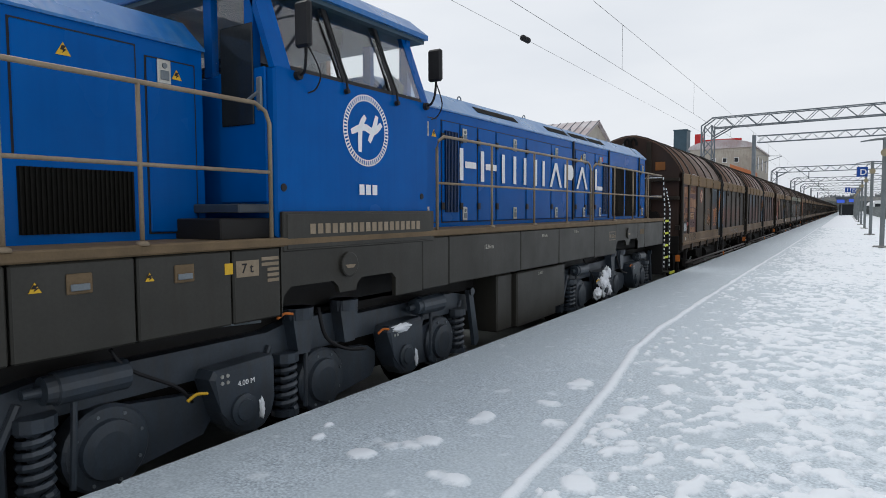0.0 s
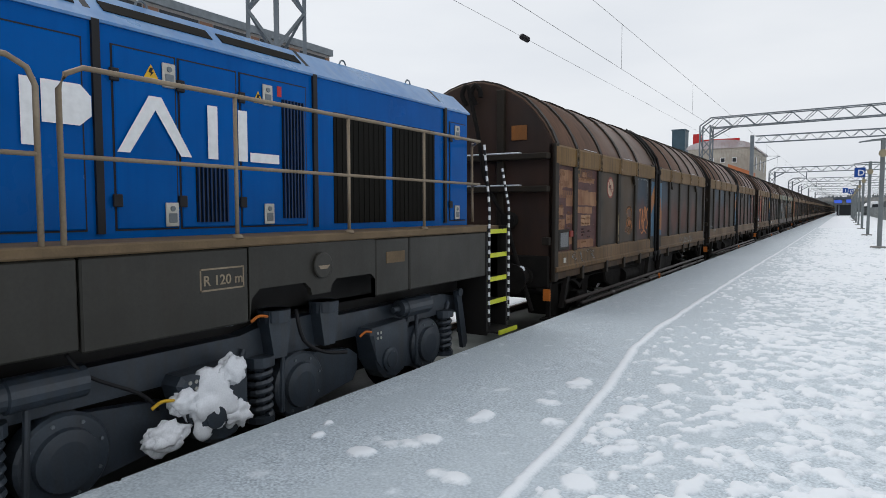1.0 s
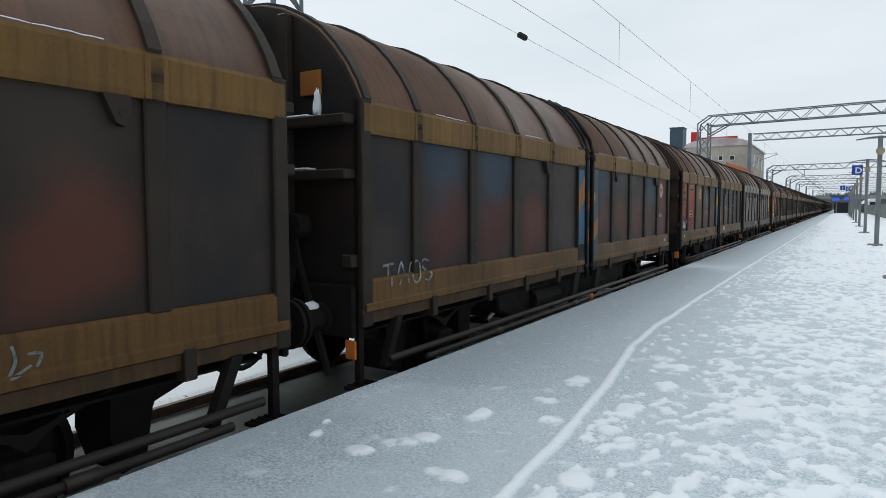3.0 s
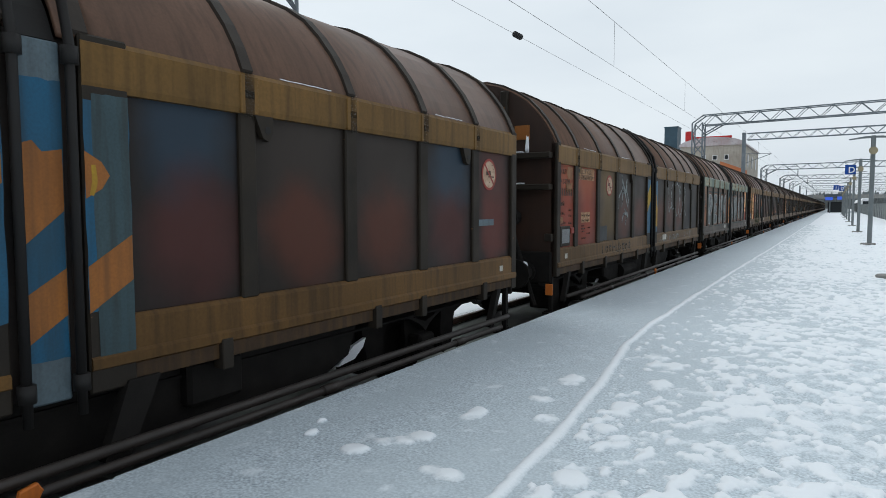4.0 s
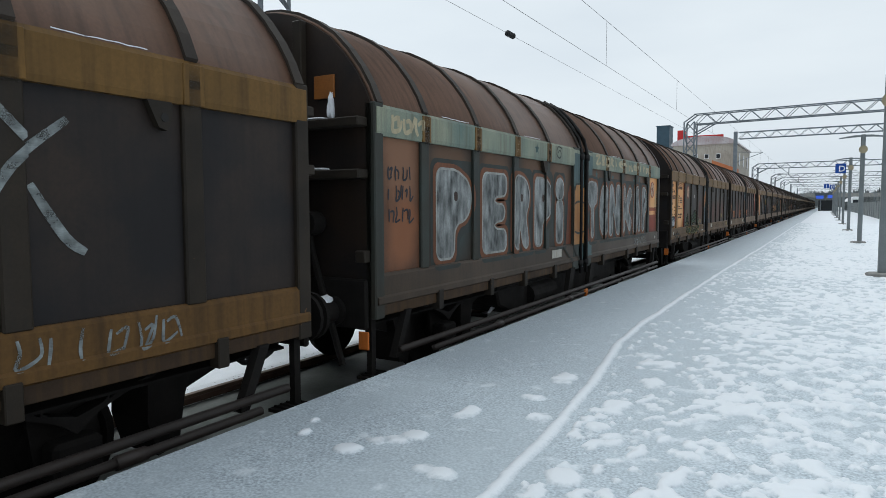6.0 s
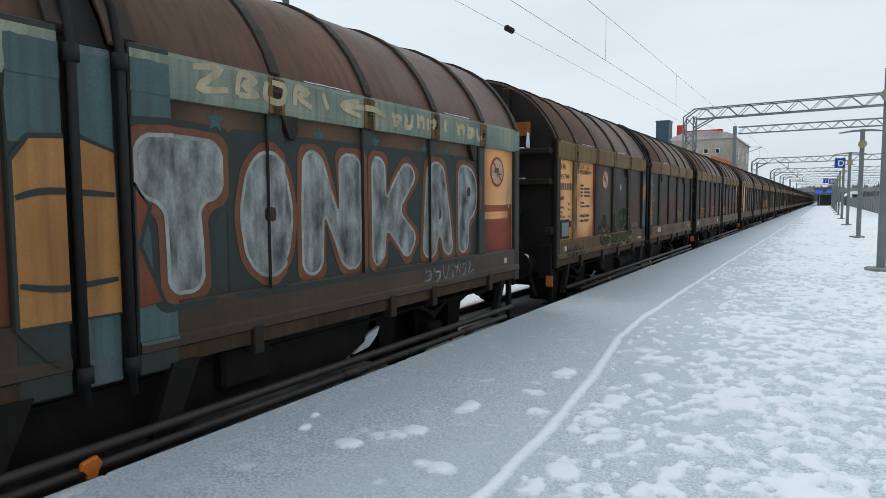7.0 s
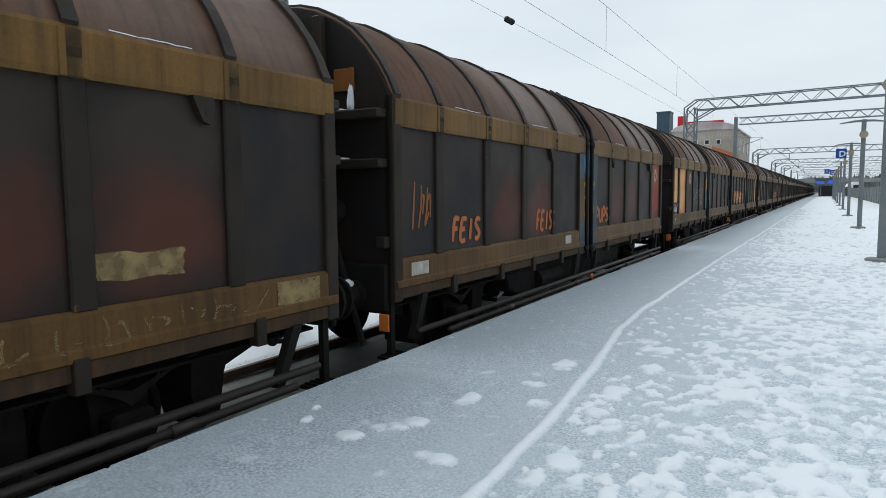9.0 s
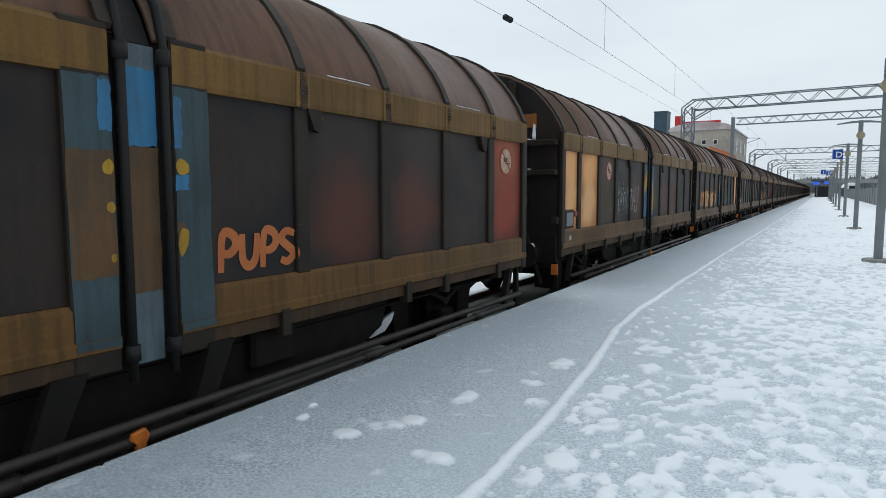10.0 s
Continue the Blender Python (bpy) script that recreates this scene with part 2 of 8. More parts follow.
def glass(name, tint=(0.93, 0.95, 0.95), rough=0.02):
    m = bpy.data.materials.new(name)
    m.use_nodes = True
    b = m.node_tree.nodes["Principled BSDF"]
    b.inputs["Base Color"].default_value = (*tint, 1)
    b.inputs["Transmission Weight"].default_value, b.inputs["Roughness"].default_value, b.inputs["IOR"].default_value = 1.0, rough, 1.5
    return m


def lit(name, c, strength):
    m = bpy.data.materials.new(name)
    m.use_nodes = True
    b = m.node_tree.nodes["Principled BSDF"]
    b.inputs["Base Color"].default_value, b.inputs["Emission Color"].default_value = (*c, 1), (*c, 1)
    b.inputs["Emission Strength"].default_value = strength
    return m


BLUE = material("blue_paint", (0.0, 0.094, 0.37), (0.0, 0.078, 0.315), 0.26, scale=0.7, fine=3, bump=0.0, streak=0.18, streak_col=(0.0, 0.04, 0.18), rough_var=0.06, spec=0.08)
# Weathered top blue, with the sky's pale reflection mixed into the colour.
BLUE_TOP = material("weathered_sky_paled_blue", (0.11, 0.25, 0.46), (0.045, 0.17, 0.41), 0.3, scale=2, fine=8, bump=0.03, streak=0.2, streak_col=(0.3, 0.36, 0.42), spec=0.5)
# Roof blue painted lighter than the sides to hold the sky's highlight.
BLUE_ROOF = material("sky_lightened_roof_blue", (0.022, 0.15, 0.40), (0.010, 0.11, 0.34), 0.3, scale=1.5, fine=8, bump=0.03, streak=0.3, streak_col=(0.14, 0.24, 0.36), spec=0.3)
SEAM = material("black_rubber_seal", (0.012, 0.012, 0.014), None, 0.6, fine=80)
SKIRT = material("dirty_grey_paint", (0.038, 0.036, 0.030), (0.025, 0.024, 0.020), 0.5, scale=2, fine=40, streak=0.4, streak_col=(0.024, 0.020, 0.014), bump=0.1)
TAN = material("road_dirt_on_sill", (0.17, 0.115, 0.062), (0.11, 0.078, 0.045), 0.75, scale=5, bump=0.2)
RAILING = material("dirty_pale_steel", (0.31, 0.25, 0.175), (0.18, 0.135, 0.088), 0.5, scale=3, fine=50, bump=0.1)
BOGIE = material("blue_black_bogie_steel", (0.044, 0.058, 0.076), (0.024, 0.032, 0.043), 0.40, scale=4, fine=50, streak=0.35, streak_col=(0.035, 0.028, 0.021), bump=0.15, spec=0.45)
BLACK = material("black_steel", (0.008, 0.008, 0.008), (0.013, 0.011, 0.010), 0.65, scale=6)
# Kept near black so that the gear under the wagons hardly stands out.
UNDER = material("near_black_gear", (0.012, 0.010, 0.0085), (0.007, 0.006, 0.0055), 0.85, scale=5, bump=0.3, spec=0.2)
PIPE = material("rust_brown_pipe", (0.032, 0.023, 0.019), (0.018, 0.014, 0.012), 0.55, scale=4, streak=0.3, bump=0.15, spec=0.4)
MESHBLK = material("black_grille", (0.010, 0.010, 0.009), (0.014, 0.013, 0.011), 0.8, spec=0.08)
WHITE = material("white_lettering", (0.79, 0.80, 0.81), (0.75, 0.76, 0.77), 0.4, scale=1, fine=20, bump=0.02)
STEEL = material("bright_steel_lock", (0.55, 0.54, 0.50), (0.35, 0.34, 0.30), 0.35, metal=0.6)
YELLOW = material("yellow_paint", (0.72, 0.44, 0.02), (0.55, 0.33, 0.02), 0.5)
LIME = material("lime_step_edge", (0.62, 0.66, 0.03), (0.45, 0.50, 0.03), 0.5, wear=0.05, wear_col=(0.06, 0.06, 0.05))
RED = material("red_paint", (0.55, 0.03, 0.03), None, 0.5)
ORANGE = material("orange_paint", (0.62, 0.18, 0.02), (0.45, 0.12, 0.02), 0.6, streak=0.3)
ROOFB = material("brown_dirty_roof", (0.160, 0.086, 0.054), (0.096, 0.055, 0.037), 0.5, scale=0.9, fine=45, streak=0.55, streak_col=(0.042, 0.026, 0.018), bump=0.10, spec=0.30)
OLIVE = material("olive_brown_rail", (0.185, 0.100, 0.027), (0.100, 0.058, 0.019), 0.55, scale=0.9, fine=40, streak=0.55, streak_col=(0.040, 0.024, 0.010), bump=0.08, spec=0.16)
LOWRAIL = material("brown_lower_rail", (0.140, 0.072, 0.020), (0.070, 0.039, 0.014), 0.55, scale=0.8, fine=40, streak=0.6, streak_col=(0.030, 0.018, 0.009), bump=0.08, spec=0.16)
DARKRAIL = material("dark_brown_oversprayed_rail", (0.062, 0.038, 0.020), (0.034, 0.024, 0.016), 0.55, scale=1.1, fine=40, streak=0.4, streak_col=(0.020, 0.015, 0.011), bump=0.08, spec=0.28)
PANEL_O = sooty("dirty_olive_panel", (0.050, 0.033, 0.015), (0.115, 0.070, 0.024), (0.092, 0.058, 0.022), 0.9)
PANEL_D = sooty("dark_red_panel", (0.019, 0.0125, 0.010), (0.060, 0.018, 0.013), (0.095, 0.021, 0.014))
PANEL = material("soot_brown_panel", (0.026, 0.017, 0.012), (0.012, 0.0105, 0.011), 0.6, scale=1.3, fine=40, streak=0.35, streak_col=(0.008, 0.007, 0.007), bump=0.1, spread=0.06, spec=0.25)
PANEL_B = sooty("sooty_blue_panel", (0.019, 0.0135, 0.011), (0.017, 0.034, 0.054), (0.060, 0.016, 0.013))
GRAFBG = sooty("painted_over_brown_panel", (0.040, 0.028, 0.019), (0.100, 0.052, 0.026), (0.026, 0.040, 0.038), 0.9)
GRAFTEAL = material("teal_spray_paint", (0.04, 0.12, 0.12), (0.035, 0.06, 0.06), 0.6, scale=3, streak=0.4)
BARE = material("bare_ochre_patch", (0.30, 0.16, 0.075), (0.17, 0.075, 0.038), 0.7, scale=4, streak=0.4, streak_col=(0.08, 0.03, 0.02))
PANEL_R = sooty("sooty_red_brown_panel", (0.021, 0.0145, 0.010), (0.030, 0.022, 0.017), (0.078, 0.023, 0.012))
POST = material("dark_post", (0.030, 0.022, 0.014), (0.017, 0.014, 0.011), 0.65, scale=2.5, streak=0.4, bump=0.15, wear=0.03, wear_col=(0.10, 0.05, 0.02), spec=0.2)
RUSTP = material("peeling_maroon_panel", (0.078, 0.019, 0.016), (0.050, 0.017, 0.015), 0.6, scale=2.2, streak=0.5, streak_col=(0.025, 0.013, 0.010), wear=0.05, wear_col=(0.20, 0.10, 0.055), bump=0.2, stretch=(1, 1, 2.2))
REDP = sooty("faded_red_panel", (0.13, 0.028, 0.014), (0.25, 0.060, 0.022), (0.21, 0.036, 0.016), 0.9)
TANP = sooty("faded_orange_panel", (0.46, 0.19, 0.058), (0.66, 0.33, 0.12), (0.64, 0.35, 0.145), 0.95)
PALEP = material("pale_green_dirty_rail", (0.30, 0.31, 0.22), (0.095, 0.15, 0.14), 0.6, scale=1.3, streak=0.45, streak_col=(0.07, 0.055, 0.035), bump=0.12, spec=0.2)
BLUEP = material("blue_painted_post", (0.014, 0.105, 0.205), (0.024, 0.066, 0.105), 0.5, scale=1.3, streak=0.5, streak_col=(0.022, 0.028, 0.030), bump=0.08, spec=0.2)
GREYP = material("blue_grey_post", (0.12, 0.17, 0.20), (0.06, 0.075, 0.085), 0.5, scale=1.5, streak=0.45, bump=0.1)
AMBERP = material("amber_spray_paint", (0.33, 0.120, 0.020), (0.20, 0.075, 0.018), 0.6, scale=1.5, streak=0.5, streak_col=(0.07, 0.035, 0.018))
LEMONP = material("lemon_spray_paint", (0.46, 0.30, 0.016), (0.27, 0.15, 0.016), 0.6, scale=2.2, streak=0.5, streak_col=(0.10, 0.055, 0.016))
CHALK = material("chalky_spray_paint", (0.36, 0.40, 0.40), (0.10, 0.11, 0.11), 0.7, scale=7, streak=0.3, spread=0.16, stretch=(1, 0.5, 2.2))
RIBB = material("dark_roof_rib", (0.040, 0.030, 0.022), (0.026, 0.020, 0.016), 0.6, scale=3, streak=0.4, wear=0.03, wear_col=(0.16, 0.10, 0.06), spec=0.25)
SILLB = material("rusty_dark_sill", (0.060, 0.034, 0.018), (0.030, 0.020, 0.013), 0.7, scale=2.5, fine=50, streak=0.5, streak_col=(0.10, 0.055, 0.018), bump=0.2, spec=0.2)
GRIME = material("dark_grime_run", (0.034, 0.024, 0.014), (0.022, 0.017, 0.011), 0.7, scale=8)
GREENF = material("dark_green_spray_fill", (0.020, 0.050, 0.017), (0.015, 0.030, 0.014), 0.7, scale=3, streak=0.3, spec=0.15)
TANPOST = material("tan_rusted_post", (0.22, 0.13, 0.045), (0.045, 0.026, 0.014), 0.65, scale=2.2, fine=40, streak=0.6, streak_col=(0.03, 0.017, 0.010), spread=0.06, bump=0.2)
TEALPOST = material("grey_teal_post", (0.050, 0.082, 0.092), (0.030, 0.048, 0.055), 0.55, scale=1.8, streak=0.55, streak_col=(0.025, 0.026, 0.022), spec=0.2)
FILLP = material("brushed_grey_spray_fill", (0.38, 0.40, 0.395), (0.045, 0.048, 0.048), 0.7, scale=4.5, streak=0.35, streak_col=(0.03, 0.032, 0.034), spread=0.10, stretch=(1, 1.6, 0.7), spec=0.15)
TEXTO = material("faded_ochre_stencil", (0.20, 0.095, 0.045), None, 0.7)
PANEL_M = sooty("sooty_brown_panel", (0.022, 0.0155, 0.010), (0.054, 0.034, 0.016), (0.046, 0.028, 0.013), 0.9)
DIRTYWHITE = material("dirty_white_plate", (0.52, 0.50, 0.45), (0.34, 0.32, 0.27), 0.6, scale=9, streak=0.3)
INK = material("black_spray_paint", (0.018, 0.022, 0.022), None, 0.6)
RUSTO = material("rust_orange_spray_paint", (0.50, 0.17, 0.045), (0.30, 0.085, 0.030), 0.7, scale=5, spread=0.2)
GRAFRIM = material("brown_spray_rim", (0.19, 0.072, 0.032), (0.11, 0.046, 0.024), 0.7, scale=4, spread=0.2, streak=0.3)
GREENP = material("green_spray_paint", (0.045, 0.13, 0.075), (0.04, 0.06, 0.045), 0.7, scale=4, spread=0.2)
OCHRE = material("ochre_spray_paint", (0.33, 0.24, 0.10), (0.18, 0.13, 0.06), 0.7, scale=5, spread=0.2)
TEXTD = material("dark_stencil_paint", (0.05, 0.025, 0.015), None, 0.6)
for m_ in (CHALK, INK, OCHRE):
    misty(m_, 0.45)
misty(GRIME, 0.1, 0.7, 3)
SNOW = material("snow", (0.825, 0.845, 0.88), (0.77, 0.795, 0.835), 0.75, scale=6, fine=90, bump=0.35, spread=0.2)
GALV = material("galvanised_steel", (0.20, 0.225, 0.245), (0.13, 0.15, 0.165), 0.5, metal=0.3, scale=3, bump=0.08)
POLE = material("grey_painted_pole", (0.20, 0.22, 0.225), (0.15, 0.17, 0.175), 0.5, scale=3, streak=0.2)
CONC = material("grey_concrete", (0.30, 0.30, 0.28), (0.20, 0.20, 0.19), 0.85, scale=2, fine=60, streak=0.3, bump=0.3)
DIRTICE = material("dirty_track_ice", (0.20, 0.215, 0.205), (0.11, 0.12, 0.11), 0.6, scale=2, fine=30, bump=0.4, spread=0.2)
RAILS = material("worn_rail_steel", (0.16, 0.10, 0.07), (0.09, 0.06, 0.045), 0.5, metal=0.3, scale=6)
WIRE = material("dark_wire", (0.05, 0.055, 0.06), None, 0.5)
BLUESIGN = material("blue_sign_panel", (0.005, 0.07, 0.36), None, 0.4, bump=0)
GLASSM = glass("cab_glass")
DARKGLASS = material("dark_window_glass", (0.02, 0.025, 0.03), None, 0.08, bump=0, rough_var=0.03)
RENDERW = material("beige_render", (0.45, 0.42, 0.36), (0.38, 0.35, 0.30), 0.85, scale=0.5, streak=0.25, bump=0.1)
BRICKG = material("grey_facade", (0.30, 0.29, 0.28), (0.24, 0.235, 0.23), 0.8, scale=0.6, streak=0.2)
BROWNF = material("brown_facade_panel", (0.22, 0.12, 0.075), (0.16, 0.09, 0.06), 0.7, scale=1)
NAVY = material("navy_cladding", (0.045, 0.085, 0.115), None, 0.5, scale=1)
# Grey of snow-dusted spruces, made lighter to include the distance haze.
FOREST = material("haze_grey_spruce", (0.085, 0.095, 0.095), (0.12, 0.13, 0.13), 0.9, scale=0.2)
SNOWROOF = material("snow_dusted_metal_roof", (0.62, 0.62, 0.64), (0.36, 0.30, 0.30), 0.6, scale=0.5, streak=0.3, streak_col=(0.35, 0.16, 0.15))
ORANGEW = material("orange_cladding", (0.50, 0.17, 0.07), (0.40, 0.14, 0.06), 0.7, scale=1)
BLUELIT = lit("blue_lit_sign", (0.04, 0.10, 0.55), 0.5)
FENCE = material("grey_noise_fence", (0.17, 0.19, 0.19), (0.12, 0.135, 0.135), 0.7, scale=1, streak=0.2)


# ---- ground, track, platform ----
def ice_material(snowy=False):
    """Trodden grey ice with a pale, grainy frost and darker wet patches; snow lies white where it is thick."""
    m = bpy.data.materials.new("thin_snow_on_ice" if snowy else "trodden_ice")
    m.use_nodes = True
    n, l = m.node_tree.nodes, m.node_tree.links
    b = n["Principled BSDF"]
    tc = n.new("ShaderNodeTexCoord")

    def nz(sc, det, stretch=(1, 1, 1)):
        mp, t = n.new("ShaderNodeMapping"), n.new("ShaderNodeTexNoise")
        mp.inputs["Scale"].default_value = stretch
        t.inputs["Scale"].default_value, t.inputs["Detail"].default_value = sc, det
        l.new(tc.outputs["Object"], mp.inputs["Vector"])
        l.new(mp.outputs["Vector"], t.inputs["Vector"])
        return t.outputs["Fac"]

    def rng(src, lo, hi, a=0.0, c=1.0):
        r = n.new("ShaderNodeMapRange")
        r.inputs["From Min"].default_value, r.inputs["From Max"].default_value = lo, hi
        r.inputs["To Min"].default_value, r.inputs["To Max"].default_value = a, c
        l.new(src, r.inputs["Value"])
        return r.outputs["Result"]

    def mix(f, a, c):
        x = n.new("ShaderNodeMix")
        x.data_type = "RGBA"
        l.new(f, x.inputs["Factor"])
        for s, v in (("A", a), ("B", c)):
            if isinstance(v, tuple):
                x.inputs[s].default_value = (*v, 1)
            else:
                l.new(v, x.inputs[s])
        return x.outputs["Result"]
    grain, mid, large = nz(55, 6), nz(7, 6), nz(0.9, 4, (1.6, 0.6, 1))
    col = mix(rng(grain, 0.32, 0.68), (0.25, 0.30, 0.345), (0.66, 0.725, 0.775))
    col = mix(rng(mid, 0.42, 0.75, 0.0, 0.5), col, (0.63, 0.695, 0.745))
    col = mix(rng(large, 0.40, 0.62, 0.0, 0.55), col, (0.45, 0.508, 0.55))
    # soft dusting of snow, thicker away from the track
    sep = n.new("ShaderNodeSeparateXYZ")
    l.new(tc.outputs["Object"], sep.inputs[0])
    away = rng(sep.outputs["X"], -1.5, 0.2, -0.05, 0.09)
    dust = n.new("ShaderNodeMath")
    dust.operation = "ADD"
    l.new(nz(5.2, 7, (1.0, 0.8, 1)), dust.inputs[0])
    l.new(away, dust.inputs[1])
    col = mix(rng(dust.outputs[0], 0.56, 0.66, 0.0, 0.6), col, (0.78, 0.82, 0.86))
    if snowy:
        thick = n.new("ShaderNodeMath")
        thick.operation = "MULTIPLY_ADD"
        thick.inputs[1].default_value = 0.014
        l.new(nz(38, 5), thick.inputs[0])
        l.new(sep.outputs["Z"], thick.inputs[2])
        col = mix(rng(thick.outputs[0], 0.0085, 0.0250), col, (0.765, 0.795, 0.83))
    l.new(col, b.inputs["Base Color"])
    l.new(rng(mid, 0.3, 0.7, 0.34, 0.6), b.inputs["Roughness"])
    bp = n.new("ShaderNodeBump")
    bp.inputs["Strength"].default_value, bp.inputs["Distance"].default_value = 0.28, 0.008
    l.new(grain, bp.inputs["Height"])
    l.new(bp.outputs["Normal"], b.inputs["Normal"])
    return m


ICE = ice_material()
THINSNOW = ice_material(True)
EDGE_X = -3.43
LINE = ((-1.44, -3.0), (-1.455, 2.95), (-1.505, 3.75), (-1.60, 4.7), (-1.73, 5.75), (-1.90, 7.0), (-1.97, 8.2), (-1.98, 15.0), (-1.90, 26.0), (-1.86, 40.0), (-1.80, 100.0))


def line_x(y):
    return np.interp(y, [p[1] for p in LINE], [p[0] for p in LINE])


def value_noise(x, y, seed):
    """Smooth noise on arrays, 0 to 1."""
    r = np.random.RandomState(seed).rand(256, 256)
    xi, yi = np.floor(x).astype(int), np.floor(y).astype(int)
    fx, fy = x - xi, y - yi
    fx, fy = fx * fx * (3 - 2 * fx), fy * fy * (3 - 2 * fy)
    g = lambda a, b: r[a % 256, b % 256]
    return (g(xi, yi) * (1 - fx) + g(xi + 1, yi) * fx) * (1 - fy) + (g(xi, yi + 1) * (1 - fx) + g(xi + 1, yi + 1) * fx) * fy


def fbm(x, y, seed, octaves=4):
    s, a, tot = 0, 1.0, 0
    for k in range(octaves):
        s = s + a * value_noise(x * 2 ** k + 17 * k, y * 2 ** k + 5 * k, seed + k)
        tot, a = tot + a, a * 0.5
    return s / tot


def grid_mesh(name, xs, ys, Z, material, keep=None):
    nx, ny = len(xs), len(ys)
    V = np.stack([np.tile(xs, ny), np.repeat(ys, nx), Z.ravel()], 1)
    i = np.arange((ny - 1) * nx).reshape(ny - 1, nx)[:, :-1].ravel()
    F = np.stack([i, i + 1, i + 1 + nx, i + nx], 1)
    if keep is not None:
        F = F[keep.ravel()[F].any(1)]
        used = np.unique(F)
        back = np.full(len(V), -1)
        back[used] = np.arange(len(used))
        V, F = V[used], back[F]
    me = bpy.data.meshes.new(name)
    me.from_pydata(V.tolist(), [], F.tolist())
    me.polygons.foreach_set("use_smooth", [True] * len(F))
    me.materials.append(material)
    return new(name, me)


bm = bmesh.new()
box(bm, -2500, 2500, -2500, 2500, -1.6, -0.80)
tagged(part("ground", bm, SNOW), "snow-covered railway yard ground", "ground", kind="structure")
bm = bmesh.new()
prism(bm, [(-5.94, -0.80), (-5.94, -0.66), (EDGE_X, -0.66), (EDGE_X, -0.80)], -40, 600)
tagged(part("trackbed", bm, DIRTICE), "dirty grey iced-over bed of the track", "trackbed", kind="structure")
TRACKSNOW = material("track_snow_with_ballast", (0.80, 0.82, 0.85), (0.72, 0.745, 0.78), 0.75, scale=5, fine=60, bump=0.4, wear=0.10, wear_col=(0.06, 0.052, 0.045))
bm = bmesh.new()
prism(bm, [(-6.9, -0.80), (-6.5, -0.665), (-5.942, -0.665), (-5.942, -0.80)], -40, 600)
tagged(part("track_snow", bm, TRACKSNOW), "snow with dark stones beside the far rail", "snow", kind="structure")
for tx_, nm in ((TRACK_X, "track"), (-14.5, "track"), (-19.2, "track")):
    tr = thing("railway_track", "broad-gauge railway track in snowy ballast", "track", pose(tx_, 0, 0), "railway tracks", "structure")
    for s in (-0.787, 0.787):
        bm = bmesh.new()
        prism(bm, [(s - 0.07, -0.70), (s + 0.07, -0.70), (s + 0.07, -0.685), (s + 0.012, -0.67), (s + 0.012, -0.60), (s + 0.034, -0.59), (s + 0.034, -0.552), (s - 0.034, -0.552), (s - 0.034, -0.59), (s - 0.012, -0.60), (s - 0.012, -0.67), (s - 0.07, -0.685)], -40, 500)
        part("rail", bm, RAILS, tr)
# concrete foot of the platform wall beside the rail
bm = bmesh.new()
box(bm, EDGE_X - 0.42, EDGE_X - 0.02, -40, 300, -0.8, -0.42)
tagged(part("cable_trough", bm, CONC), "grey concrete cable trough beside the platform wall", "trough", kind="structure")

platform = thing("platform", "station platform of icy asphalt with concrete edge", "platform", kind="structure")
bm = bmesh.new()
prism(bm, [(EDGE_X + 0.36, -0.8), (5.2, -0.8), (5.2, 0.004), (EDGE_X + 0.36, 0.004)], -30, 400)
part("surface", bm, ICE, platform)
# a thin crust of ice runs over the edge slabs and breaks off unevenly at the rim
rngc = random.Random(8)
bm = bmesh.new()
rows_ = []
for k in range(900):
    y_, e_ = -4 + k * 0.08, EDGE_X + 0.014 + 0.03 * rngc.random() ** 3
    rows_.append([bm.verts.new(p) for p in ((e_, y_, 0.0005), (e_ + 0.006, y_, 0.004), (EDGE_X + 0.37, y_, 0.0041))])
for p_, q_ in zip(rows_, rows_[1:]):
    bm.faces.new((p_[0], p_[1], q_[1], q_[0]))
    bm.faces.new((p_[1], p_[2], q_[2], q_[1]))
part("ice_crust", bm, ICE, platform, "thin ice crust over the edge slabs")
bm = bmesh.new()
prism(bm, [(EDGE_X + 0.06, -0.8), (EDGE_X + 0.36, -0.8), (EDGE_X + 0.36, -0.16), (EDGE_X + 0.06, -0.16)], -30, 400)
part("platform_wall", bm, CONC, platform)

# snow lying on the platform: patches beside the trodden way, a ridge along the safety line, full cover further off
xs = np.concatenate([np.arange(-3.40, 1.6, 0.02), np.arange(1.6, 5.2, 0.04)])
ys = list(np.arange(-6.0, 0.9, 0.08)) + [0.9]
while ys[-1] < 60:
    ys.append(ys[-1] + max(0.022, 0.0052 * ys[-1]))
ys = np.array(ys)
X, Y = np.meshgrid(xs, ys)
warp = 0.10 * (fbm(X * 2.1, Y * 2.1, 3) - 0.5)
side = X - line_x(Y)
n1 = fbm(X * 10.5 + warp * 14, Y * 8.6 + warp * 12, 11, 3)
n2 = fbm(X * 1.1, Y * 0.7, 23, 3)
n3 = fbm(X * 16, Y * 16, 31, 2)
n4 = fbm(X * 22, Y * 15, 37, 2)
# bare beside the line, broken patches a stride away, fuller further off
cover = np.interp(side, (0.0, 0.12, 0.55, 0.95, 1.6, 2.6, 4.5), (-0.5, -0.05, -0.035, 0.065, 0.11, 0.115, 0.12)) + np.clip((Y - 9) / 24, 0, 1) * np.clip(side / 1.2, 0, 1) * 0.14
H = (n1 + 0.34 * (n2 - 0.5) + 0.30 * (n3 - 0.5) + 0.30 * (n4 - 0.5)) - (0.59 - cover)
snowH = np.clip(H, -0.08, 0.16) * 0.15
